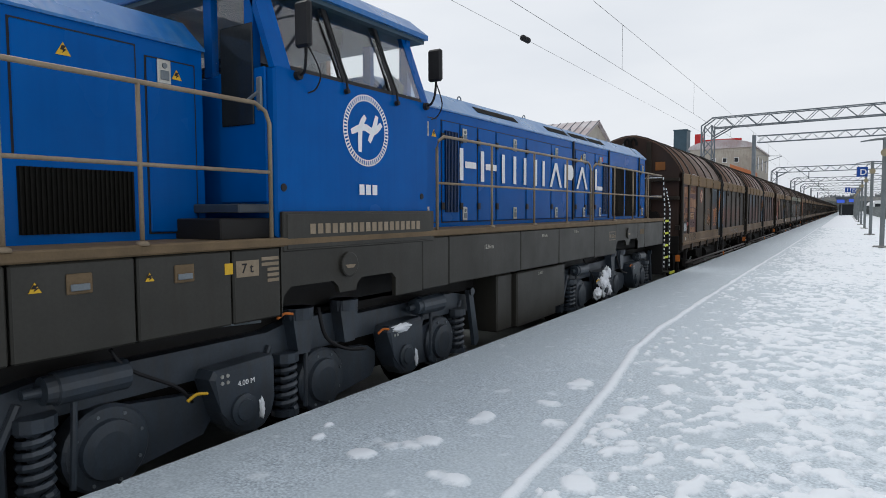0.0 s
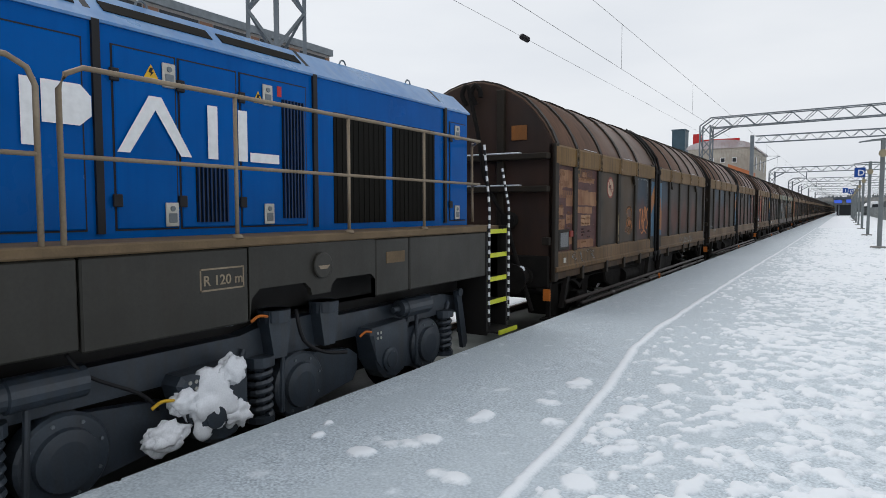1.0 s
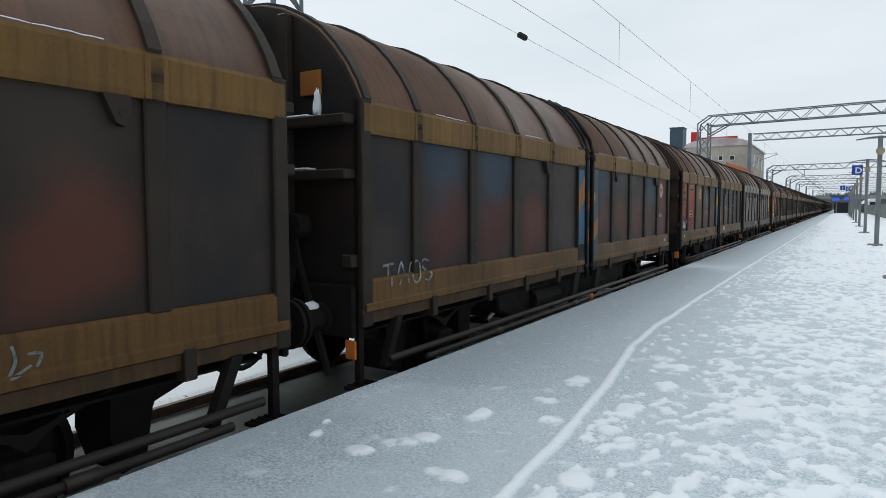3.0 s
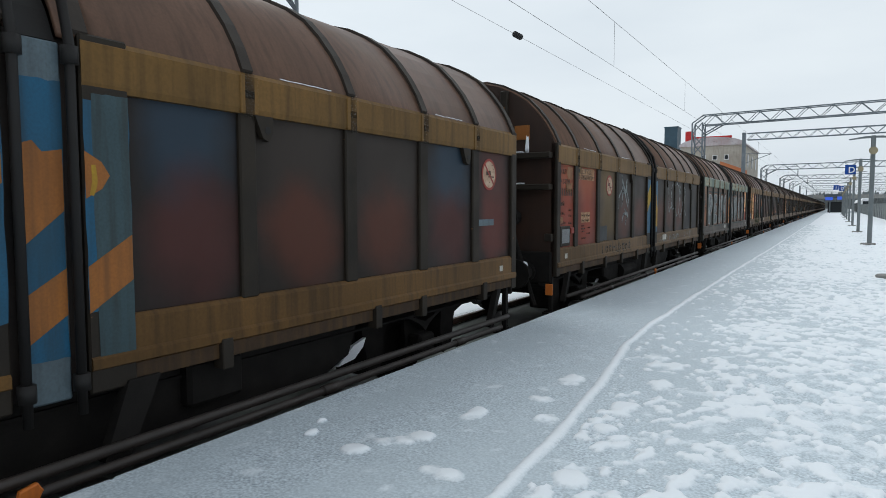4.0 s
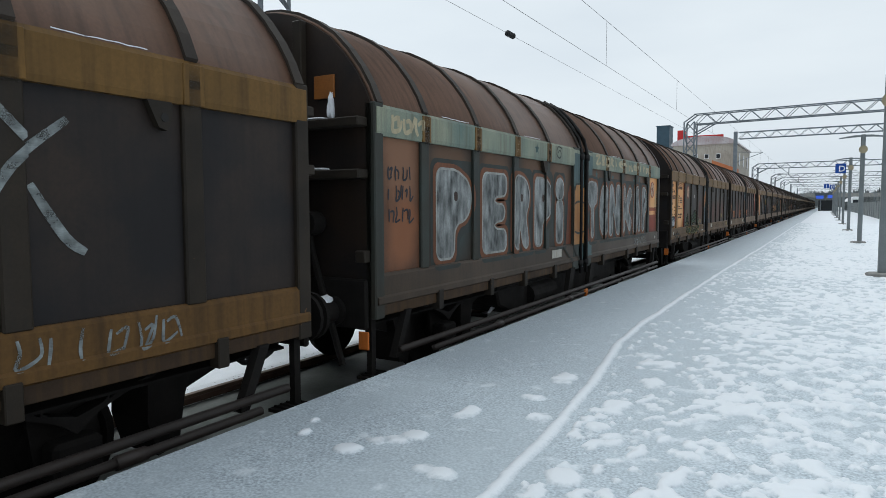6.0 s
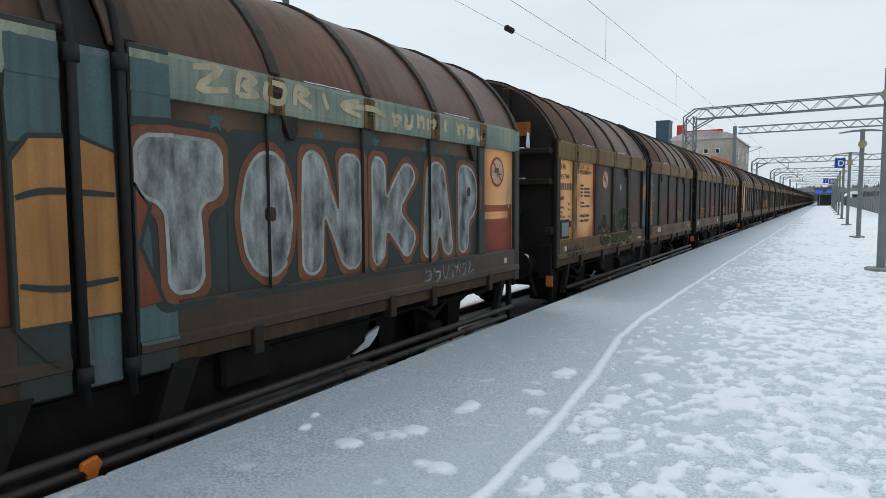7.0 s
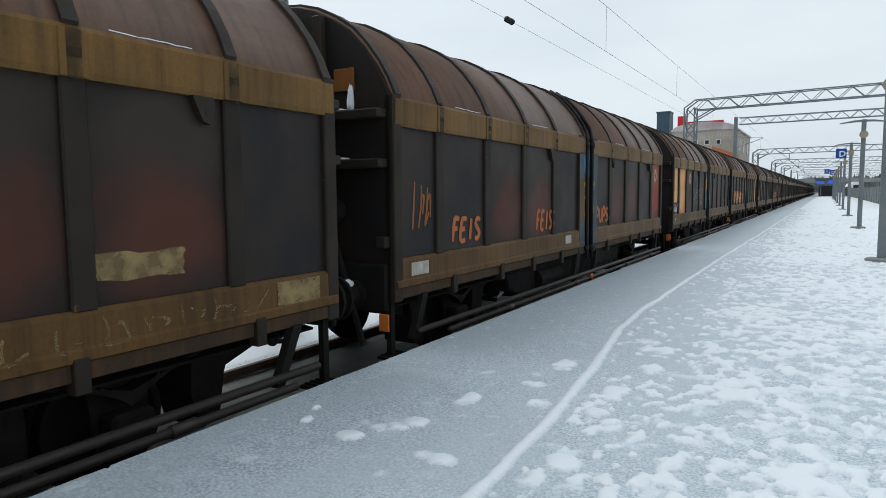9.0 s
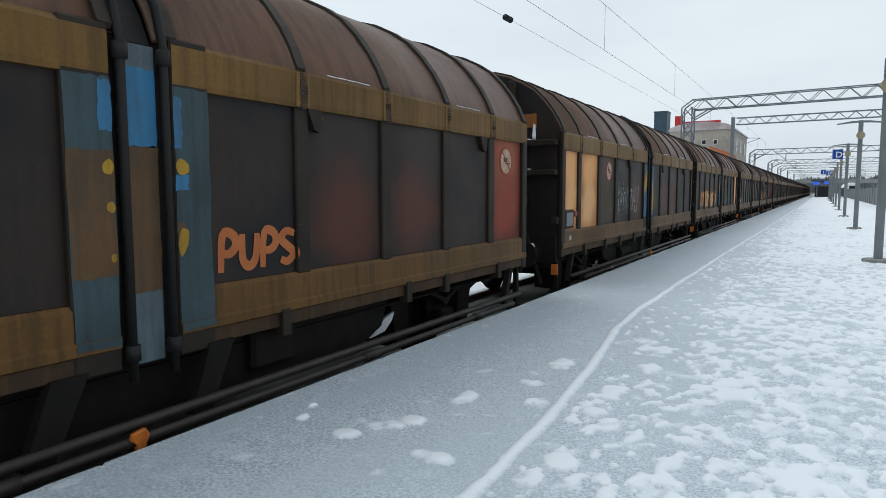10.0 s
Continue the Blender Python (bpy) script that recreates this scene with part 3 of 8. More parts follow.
wob = 0.02 * (fbm(Y * 1.3 + 4, X * 0 + 2, 5, 3) - 0.5) * 2
dist = np.abs(side - wob)
wide = 0.050 + 0.03 * (fbm(Y * 2.0, X * 0 + 9, 6, 3) - 0.5) + 0.016 * (n3 - 0.5)
ridge = 0.016 * (1 - (dist / wide) ** 2) + 0.004 * (n3 - 0.5)
CLUMPS = ((-2.52, 3.04, 0.085, 0.085), (-2.44, 3.24, 0.075, 0.075), (-2.35, 3.31, 0.085, 0.08), (-2.27, 3.43, 0.085, 0.08), (-2.22, 4.02, 0.075, 0.15), (-1.93, 4.63, 0.12, 0.10), (-1.70, 4.18, 0.09, 0.11), (-1.91, 5.28, 0.11, 0.19), (-1.86, 3.02, 0.13, 0.10), (-1.31, 4.72, 0.10, 0.20), (-1.17, 4.0, 0.11, 0.13), (-1.22, 3.32, 0.11, 0.11), (-1.2, 5.49, 0.11, 0.18), (-1.31, 6.2, 0.16, 0.16), (-1.5, 6.5, 0.14, 0.14), (-1.28, 4.2, 0.07, 0.07), (-3.05, 3.3, 0.02, 0.05), (-2.95, 3.1, 0.03, 0.06))
n5 = fbm(X * 9, Y * 9, 41, 2)
for cx, cy, ax, ay in CLUMPS:
    d = ((X - cx) / ax) ** 2 + ((Y - cy) / ay) ** 2
    snowH = np.maximum(snowH, 0.024 * np.clip(1.1 - d - 0.9 * (n3 - 0.5) - 2.2 * (n5 - 0.5), -0.4, 1))
Z = np.maximum(snowH, ridge) + 0.004
Z = np.where(X > 5.1, -0.02, Z)
ob = grid_mesh("snow_cover", xs, ys, Z, THINSNOW, keep=Z > 0.001)
tagged(ob, "thin patchy trodden snow on the platform", "snow", kind="stuff")
bm = bmesh.new()
box(bm, -1.75, 5.2, 60, 400, 0.001, 0.015)
tagged(part("far_snow", bm, SNOW), "even snow on the far end of the platform", "snow", kind="stuff")
bm = bmesh.new()
prism(bm, [(5.2, -0.8), (60, -0.8), (60, -0.3), (5.2, -0.02)], -30, 500)
tagged(part("verge", bm, SNOW), "snowy verge beside the platform", "ground", kind="structure")


# ---- overhead line ----
def truss(bm, a, b, h, wdt, n, r=0.035):
    """A lattice beam from a to b along x, its top chords at a.z, h deep and wdt wide."""
    a, b = Vector(a), Vector(b)
    up = Vector((0, 0, -h))
    for s in (-wdt / 2, wdt / 2):
        o = Vector((0, s, 0))
        tube(bm, [a + o, b + o], r, 4)
        tube(bm, [a + o + up, b + o + up], r, 4)
        for k in range(n):
            p, q, mid = a.lerp(b, k / n), a.lerp(b, (k + 1) / n), a.lerp(b, (k + 0.5) / n)
            tube(bm, [p + o + up, mid + o], r * 0.6, 4, False)
            tube(bm, [mid + o, q + o + up], r * 0.6, 4, False)
    for k in range(n + 1):
        p = a.lerp(b, k / n)
        tube(bm, [p + Vector((0, -wdt / 2, 0)), p + Vector((0, wdt / 2, 0))], r * 0.6, 4, False)
    return bm


def lattice_leg(bm, x, y, top, w, n, r=0.035, base=-0.8):
    for sx in (-w / 2, w / 2):
        for sy in (-w / 2, w / 2):
            tube(bm, [(x + sx, y + sy, base), (x + sx, y + sy, top)], r, 4)
    for k in range(n):
        z0, z1 = base + (top - base) * k / n, base + (top - base) * (k + 1) / n
        for s in (-1, 1):
            i = s if k % 2 else -s
            tube(bm, [(x - i * w / 2, y + s * w / 2, z0), (x + i * w / 2, y + s * w / 2, z1)], r * 0.7, 4, False)
            tube(bm, [(x + s * w / 2, y - i * w / 2, z0), (x + s * w / 2, y + i * w / 2, z1)], r * 0.7, 4, False)
    return bm


def gantry(y, top, light=False, right=16.0, left=-7.85, skew=-6.0):
    g = thing("overhead_line_gantry", "grey galvanised lattice gantry over the tracks", "gantry", pose(left, y, 0, 0, 0, skew) @ pose(-left, 0, 0), "overhead line gantries")
    if light:
        for x in (left, right):
            bm = bmesh.new()
            box(bm, x - 0.16, x + 0.16, -0.16, 0.16, -0.8, top + 0.1, 0.02)
            part("mast", bm, GALV, g)
    else:
        for x in (left, right):
            part("leg", lattice_leg(bmesh.new(), x, 0, top - 0.45, 0.62, 11, 0.045), GALV, g)
            bm = bmesh.new()
            d = 1 if x < 0 else -1
            for s in (-0.3, 0.3):
                tube(bm, [(x - d * 0.31, s, top - 0.45), (x + d * 0.35, s, top)], 0.045, 4)
                tube(bm, [(x + d * 0.31, s, top - 1.2), (x + d * 1.4, s, top - 0.62)], 0.04, 4)
            part("bracket", bm, GALV, g)
    part("beam", truss(bmesh.new(), (left + 0.3, 0, top), (right - 0.3, 0, top), 0.62, 0.6, 18), GALV, g)
    if y < 70:
        if light:
            part("cantilever", tube(bmesh.new(), [(left, 0, 5.6), (-5.2, 0, 6.45)], 0.03, 6), GALV, g)
            part("stay", tube(bmesh.new(), [(left, 0, 6.6), (-5.2, 0, 6.47)], 0.025, 6), GALV, g)
        return g
    for x in ((-5.2,) if not light else (-5.2, 2.0, 8.0)):
        for nm, pts, r in (("drop_post", [(x + 1.2, 0, top - 0.6), (x + 1.2, 0, 5.2)], 0.05), ("cantilever", [(x + 1.2, 0, 5.4), (x, 0, 6.42)], 0.03),
                           ("stay", [(x + 1.2, 0, 6.45), (x, 0, 6.47)], 0.025), ("steady_arm", [(x + 1.2, 0, 5.5), (x - 0.2, 0, 5.42)], 0.025)):
            part(nm, tube(bmesh.new(), pts, r, 6), GALV, g)
    return g


gantry(7.45, 7.2, skew=0)
gantry(42.9, 7.18, left=-7.45)
gantry(67.5, 8.45, True, left=-7.6, skew=-3.5)
gantry(91.0, 6.75)
gantry(124.0, 6.75)
gantry(152.0, 6.75)
gantry(190.0, 6.8, True)
gantry(235.0, 6.8, True)
gantry(290.0, 6.8)

cat = thing("catenary", "dark overhead contact and carrier wires with droppers", "overhead wire")
bm = bmesh.new()
tube(bm, [(-5.2, -40, 5.29), (-5.2, 400, 5.29)], 0.0045, 5)
part("contact_wire", bm, WIRE, cat)
bm = bmesh.new()
tube(bm, [(-5.2, y, 6.47) for y in range(-40, 401, 20)], 0.0052, 5)
part("carrier_wire", bm, WIRE, cat)
for k in range(-3, 30):
    bm = bmesh.new()
    tube(bm, [(-5.2, 17.3 + k * 9.5, 5.29), (-5.2, 17.3 + k * 9.5, 6.47)], 0.004, 4)
    part("dropper", bm, WIRE, cat)
feeder = thing("feeder_line", "thin return wire with a black insulator", "overhead wire")
bm = bmesh.new()
tube(bm, [(-7.8, -40, 6.35), (-7.8, 300, 6.35)], 0.0045, 5)
part("wire", bm, WIRE, feeder)
bm = bmesh.new()
prof = [(-0.26, 0.02), (-0.22, 0.035)]
for k in range(5):
    prof += [(-0.20 + k * 0.085, 0.04), (-0.17 + k * 0.085, 0.085), (-0.14 + k * 0.085, 0.085)]
prof += [(0.23, 0.035), (0.27, 0.02)]
lathe(bm, (-7.8, 16.75, 6.35), (0, 1, 0), prof, 14)
part("insulator", bm, SEAM, feeder)


# ---- station: lamps, signs, buildings ----
def platform_lamp(y, x=1.2, arms=(-1, 1)):
    p = thing("platform_lamp", "grey steel platform lamp with two flat arms", "lamp post", pose(x, y, 0), "platform lamps")
    bm = bmesh.new()
    box(bm, -0.08, 0.08, -0.08, 0.08, 0.03, 4.26, 0.02)
    part("pole", bm, POLE, p)
    bm = bmesh.new()
    lathe(bm, (-0.04, 0, -0.01), (0, 0, 1), [(0, 0.26), (0.07, 0.26), (0.09, 0.23)], 14)
    part("base_plate", bm, CONC, p)
    for s in arms:
        bm = bmesh.new()
        prism(bm, [(s * 0.05, 4.17), (s * 0.34, 4.16), (s * 0.80, 4.12), (s * 0.80, 4.15), (s * 0.30, 4.23), (s * 0.05, 4.24)], -0.10, 0.10)
        part("lamp_head", bm, POLE, p)
    bm = bmesh.new()
    lathe(bm, (0, -0.06, 3.66), (0, -1, 0), [(0, 0.05), (0.08, 0.07), (0.20, 0.15), (0.22, 0.15)], 16)
    part("loudspeaker", bm, SPEAKER, p, "round cream loudspeaker horn")
    return p


SPEAKER = material("cream_loudspeaker", (0.36, 0.31, 0.20), None, 0.5)
platform_lamp(16.3, 1.08, (1,))
for y in (30.0, 44.2, 58.2, 72.2, 86.2, 100.2, 114.2, 128.2, 142.2):
    platform_lamp(y)


def platform_sign(y, words, x0, z, w, h, post_x=1.2):
    p = thing("platform_sign", "blue platform sign with white letter on a lamp post", "sign", pose(0, y, 0), "platform signs")
    bm = bmesh.new()
    box(bm, x0, x0 + w, -0.14, -0.08, z, z + h, 0.008)
    b = part("sign_panel", bm, BLUESIGN, p)
    bm = bmesh.new()
    tube(bm, [(x0 + w * 0.5, -0.08, z + h * 0.7), (post_x, -0.06, z + h * 0.7)], 0.025, 6)
    part("bracket", bm, POLE, p)
    m = Matrix.Translation((x0 + w * 0.28, -0.143, z + h * 0.18)) @ pose(0, 0, 0, 90, 0, 0)
    lettering("letter", words, h * 0.85, m, WHITE, b, "white sign letter", 0.001)


platform_sign(44.2, "D", 0.44, 3.36, 0.54, 0.56)
platform_sign(72.2, "D", 0.30, 3.0, 0.42, 0.46)
platform_sign(72.2, "1", -0.16, 3.1, 0.42, 0.46)

# fence beside the platform
fence = thing("fence", "tall grey panel fence along the platform", "fence", pose(0, 0, 0))
bm = bmesh.new()
box(bm, 4.9, 4.94, 62, 260, 0.0, 1.85)
part("fence_panel", bm, FENCE, fence)
for k in range(0, 50):
    bm = bmesh.new()
    box(bm, 4.86, 4.98, 62 + k * 4.0 - 0.06, 62 + k * 4.0 + 0.06, 0.0, 1.92)
    part("fence_post", bm, POLE, fence)


def facade_building(name, label, x0, x1, y0, y1, z1, wall, rows, win_h, sill, face="x+", cols=20, z_from=None, gap=0.35, trim=None):
    b = thing(name, label, "building")
    bm = bmesh.new()
    box(bm, x0, x1, y0, y1, -0.8, z1)
    part("wall", bm, wall, b)
    bm = bmesh.new()
    box(bm, x0 - 0.15, x1 + 0.15, y0 - 0.15, y1 + 0.15, z1, z1 + 0.35)
    part("roof_edge", bm, GALV, b)
    bm = bmesh.new()
    box(bm, x0, x1, y0, y1, z1 + 0.35, z1 + 0.42)
    part("roof_snow", bm, SNOW, b)
    for r in rows:
        for k in range(cols):
            ya = y0 + (y1 - y0) * (k + gap / 2) / cols
            yb = y0 + (y1 - y0) * (k + 1 - gap / 2) / cols
            bm = bmesh.new()
            box(bm, x1 - 0.02, x1 + 0.03, ya, yb, r, r + win_h)
            wdw = part("window", bm, DARKGLASS, b)
            bm = bmesh.new()
            box(bm, x1, x1 + 0.06, ya - 0.06, yb + 0.06, r - 0.1, r - 0.02)
            part("sill", bm, WHITE, wdw)
        if trim:
            for k in range(cols):
                yb = y0 + (y1 - y0) * (k + 1 - gap / 2) / cols
                yc = y0 + (y1 - y0) * (k + 1 + gap / 2) / cols
                bm = bmesh.new()
                box(bm, x1 - 0.01, x1 + 0.04, yb + 0.07, min(yc, y1) - 0.07, r, r + win_h)
                part("facade_panel", bm, trim, b)
    return b


facade_building("office_building", "long grey flat-roofed office building with window bands", -38, -25, -22, 27.7, 10.2, BRICKG, (1.4, 5.0, 8.6), 1.45, 0, cols=18, gap=0.3, trim=BROWNF)

# gabled house with a snowy metal roof
house = thing("gabled_house", "distant house with snowy ribbed metal gable roof", "house")
bm = bmesh.new()
prism(bm, [(68.0, -0.8), (82.0, -0.8), (82.0, 8.6), (75.0, 12.0), (68.0, 8.6)], -40, -25.6, "x")
part("wall", bm, RENDERW, house)
for s in (-1, 1):
    bm = bmesh.new()
    prism(bm, [(75.0, 12.05), (75.0 + s * 7.6, 8.36), (75.0 + s * 7.6, 8.5), (75.0, 12.2)], -40.3, -25.2, "x")
    rf = part("roof", bm, SNOWROOF, house)
    for k in range(16):
        bm = bmesh.new()
        x = -40 + k * 0.98
        prism(bm, [(75.0, 12.2), (75.0 + s * 7.6, 8.5), (75.0 + s * 7.6, 8.58), (75.0, 12.28)], x, x + 0.06, "x")
        part("roof_seam", bm, GALV, rf)

# mill building with barrel roof and dark tower
mill = thing("mill_building", "beige rendered mill with snowy curved roof", "building")
bm = bmesh.new()
box(bm, -21.8, -12.4, 110, 132, -0.8, 11.2)
part("wall", bm, RENDERW, mill)
bm = bmesh.new()
pts = [(-22.1, 11.2)] + [(-17.1 - 5.0 * math.cos(math.pi * k / 12), 11.2 + 1.35 * math.sin(math.pi * k / 12)) for k in range(13)] + [(-12.1, 11.2)]
prism(bm, pts[1:-1], 109.7, 132.3)
part("roof", bm, SNOWROOF, mill, "snow-dusted curved metal roof")
for x, z in ((-18.6, 8.9), (-16.9, 8.9), (-15.2, 8.9), (-14.6, 5.8)):
    bm = bmesh.new()
    box(bm, x, x + 0.7, 109.93, 110.05, z, z + 0.8)
    wd = part("window", bm, WHITE, mill)
    bm = bmesh.new()
    box(bm, x + 0.08, x + 0.62, 109.90, 109.96, z + 0.08, z + 0.72)
    part("pane", bm, DARKGLASS, wd)
for y, z in ((115, 8.0), (121, 8.0), (127, 8.0), (115, 4.5), (121, 4.5)):
    bm = bmesh.new()
    box(bm, -12.45, -12.35, y, y + 1.4, z, z + 2.0)
    part("window", bm, DARKGLASS, mill)
bm = bmesh.new()
prism(bm, [(-21.5, 11.9), (-20.4, 11.9), (-20.4, 13.9), (-21.5, 13.9)], 112, 113.4)
part("red_housing", bm, RED, mill, "red roof machinery housing")
bm = bmesh.new()
box(bm, -20.4, -14.5, 112.4, 112.9, 12.6, 12.95)
part("red_duct", bm, RED, mill, "red duct along the roof")
tower = thing("elevator_tower", "dark blue clad elevator tower behind the mill", "tower")
bm = bmesh.new()
box(bm, -26.2, -24.0, 118, 121, -0.8, 15.4)
part("shaft", bm, NAVY, tower)
bm = bmesh.new()
box(bm, -26.3, -23.9, 117.9, 121.1, 15.4, 15.6)
part("cap", bm, NAVY, tower)
low = thing("low_shed", "low orange-clad shed before the mill", "shed")
bm = bmesh.new()
prism(bm, [(-14.9, -0.8), (-11.6, -0.8), (-11.6, 7.0), (-14.9, 8.3)], 104, 108)
part("wall", bm, ORANGEW, low)

# Dark canopy whose colour is lifted to carry the haze of distance.
CANOPY = material("haze_lightened_canopy", (0.10, 0.12, 0.14), None, 0.6, scale=1)
# far platform roof, footbridge, parked train, trees
canopy = thing("platform_canopy", "dark far platform canopy with blue signs", "canopy")
bm = bmesh.new()
box(bm, -2.2, 2.6, 170, 240, 3.8, 4.3)
part("roof", bm, CANOPY, canopy)
for k in range(8):
    for x in (-1.0, 2.4):
        bm = bmesh.new()
        box(bm, x - 0.12, x + 0.12, 172 + k * 9, 172.24 + k * 9, 0, 3.8)
        part("column", bm, POLE, canopy)
for x, z in ((-1.9, 2.9), (0.4, 3.0)):
    bm = bmesh.new()
    box(bm, x, x + 1.5, 169.7, 169.85, z, z + 0.7)
    part("sign", bm, BLUELIT, canopy, "lit blue information sign")
bm = bmesh.new()
box(bm, -1.5, 2.0, 185, 190, 0, 2.6)
part("waiting_room", bm, DARKGLASS, canopy)
side_can = thing("side_canopy", "dark canopy on the neighbouring platform", "canopy")
bm = bmesh.new()
box(bm, 13.5, 22, 95, 150, 3.0, 3.5)
part("roof", bm, NAVY, side_can)
for k in range(6):
    bm = bmesh.new()
    box(bm, 15.0, 15.2, 96 + k * 10, 96.2 + k * 10, -0.6, 3.0)
    part("column", bm, POLE, side_can)
bridge = thing("road_bridge", "far concrete road bridge over the tracks", "bridge")
bm = bmesh.new()
box(bm, -60, 70, 330, 342, 5.0, 6.6)
part("deck", bm, CONC, bridge)
for x in (-40, -16, 12, 40):
    bm = bmesh.new()
    box(bm, x, x + 1.2, 333, 339, -0.8, 5.0)
    part("pier", bm, CONC, bridge)
parked = thing("parked_train", "white and green commuter train at the far platform", "train")
bm = bmesh.new()
prism(bm, [(6.6, -0.2), (9.4, -0.2), (9.4, 3.2), (9.0, 3.9), (7.0, 3.9), (6.6, 3.2)], 225, 300, bev=0.1)
part("body", bm, WHITE, parked)
for y in range(227, 298, 5):
    bm = bmesh.new()
    box(bm, 6.57, 6.61, y, y + 3.6, 1.5, 2.6)
    part("window", bm, DARKGLASS, parked)
bm = bmesh.new()
box(bm, 6.57, 9.43, 224.98, 300, 0.0, 0.7)
part("green_band", bm, GREENP, parked)
bm = bmesh.new()
box(bm, 7.0, 9.0, 224.9, 225.02, 1.6, 3.0)
part("windscreen", bm, DARKGLASS, parked)
yellow = thing("warning_board", "small yellow warning board on a thin post", "sign", pose(7.6, 96, 0))
bm = bmesh.new()
box(bm, -0.03, 0.03, -0.03, 0.03, -0.5, 2.6)
part("post", bm, POLE, yellow)
bm = bmesh.new()
prism(bm, [(-0.32, 2.5), (0.32, 2.5), (0.0, 3.1)], -0.05, -0.03)
part("board", bm, YELLOW, yellow)

rngw = random.Random(4)
V, F = [], []
for k in range(2600):
    x, y = rngw.uniform(-420, 460), rngw.uniform(430, 640)
    base = -0.8 + max(0.0, (y - 420) * 0.035) + 4 * math.sin(x * 0.013) * (y - 420) / 220
    h, r = rngw.uniform(4.5, 8.5), rngw.uniform(1.6, 2.8)
    for lv in range(3):
        z0, z1, rr = base + h * lv * 0.28, base + h * (0.5 + lv * 0.25), r * (1 - lv * 0.28)
        o = len(V)
        V += [(x + rr * math.cos(a * 1.047 + lv), y + rr * math.sin(a * 1.047 + lv), z0) for a in range(6)] + [(x, y, z1)]
        F += [(o + a, o + (a + 1) % 6, o + 6) for a in range(6)]
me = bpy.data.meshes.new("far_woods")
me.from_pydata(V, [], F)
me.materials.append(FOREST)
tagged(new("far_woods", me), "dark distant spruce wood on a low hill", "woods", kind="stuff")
V = [(x, y, -0.81 + (0 if y < 425 else max(0.0, (y - 420) * 0.035) + 4 * math.sin(x * 0.013) * (y - 420) / 220)) for y in (415, 440, 500, 560, 620, 680) for x in range(-500, 501, 25)]
n_ = 41
F = [(j * n_ + i, j * n_ + i + 1, (j + 1) * n_ + i + 1, (j + 1) * n_ + i) for j in range(5) for i in range(n_ - 1)]
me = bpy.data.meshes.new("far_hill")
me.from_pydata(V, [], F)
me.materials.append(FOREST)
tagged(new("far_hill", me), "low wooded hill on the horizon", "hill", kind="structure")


# ---- covered wagons ----
LEN = 12.36
POSTS = (0.93, 2.13, 3.33, 4.53, 7.66, 8.86, 10.06, 11.22)
PANELS = ((0.16, 0.86), (1.00, 2.07), (2.19, 3.27), (3.39, 4.47), (4.59, 5.66), (6.74, 7.60), (7.72, 8.80), (8.92, 10.0), (10.12, 11.16), (11.28, 12.2))
ROOF = ((1.44, 3.06), (1.36, 3.24), (1.25, 3.42), (1.10, 3.61), (0.92, 3.79), (0.70, 3.93), (0.45, 4.05), (0.2, 4.12), (0.0, 4.14))


def arc(out=0.0):
    pts = [(x + out * 0.8, z + out) for x, z in ROOF]
    return pts + [(-x, z) for x, z in pts[-2::-1]]


def shell(bm, y0, y1, out=0.0, thick=0.03):
    """A bent roof sheet between y0 and y1."""
    outer, inner = arc(out), arc(out - thick)
    rows = [[bm.verts.new((x, y, z)) for x, z in prof] for y in (y0, y1) for prof in (outer, inner)]
    n = len(outer)
    for i in range(n - 1):
        bm.faces.new((rows[0][i], rows[0][i + 1], rows[2][i + 1], rows[2][i]))
        bm.faces.new((rows[1][i], rows[3][i], rows[3][i + 1], rows[1][i + 1]))
        bm.faces.new((rows[0][i], rows[1][i], rows[1][i + 1], rows[0][i + 1]))
        bm.faces.new((rows[2][i], rows[2][i + 1], rows[3][i + 1], rows[3][i]))
    for i in (0, n - 1):
        bm.faces.new((rows[0][i], rows[2][i], rows[3][i], rows[1][i]))
    return bm


def wheelset(bm, y, r=0.46):
    tube(bm, [(-1.1, y, r), (1.1, y, r)], 0.08, 10)
    for s in (-1, 1):
        lathe(bm, (s * 0.70, y, r), (s, 0, 0), [(0, r + 0.03), (0.035, r + 0.03), (0.04, r), (0.13, r - 0.01), (0.14, r - 0.07), (0.09, r - 0.09), (0.09, 0.2), (0.15, 0.14), (0.15, 0.05)], 28)
    return bm


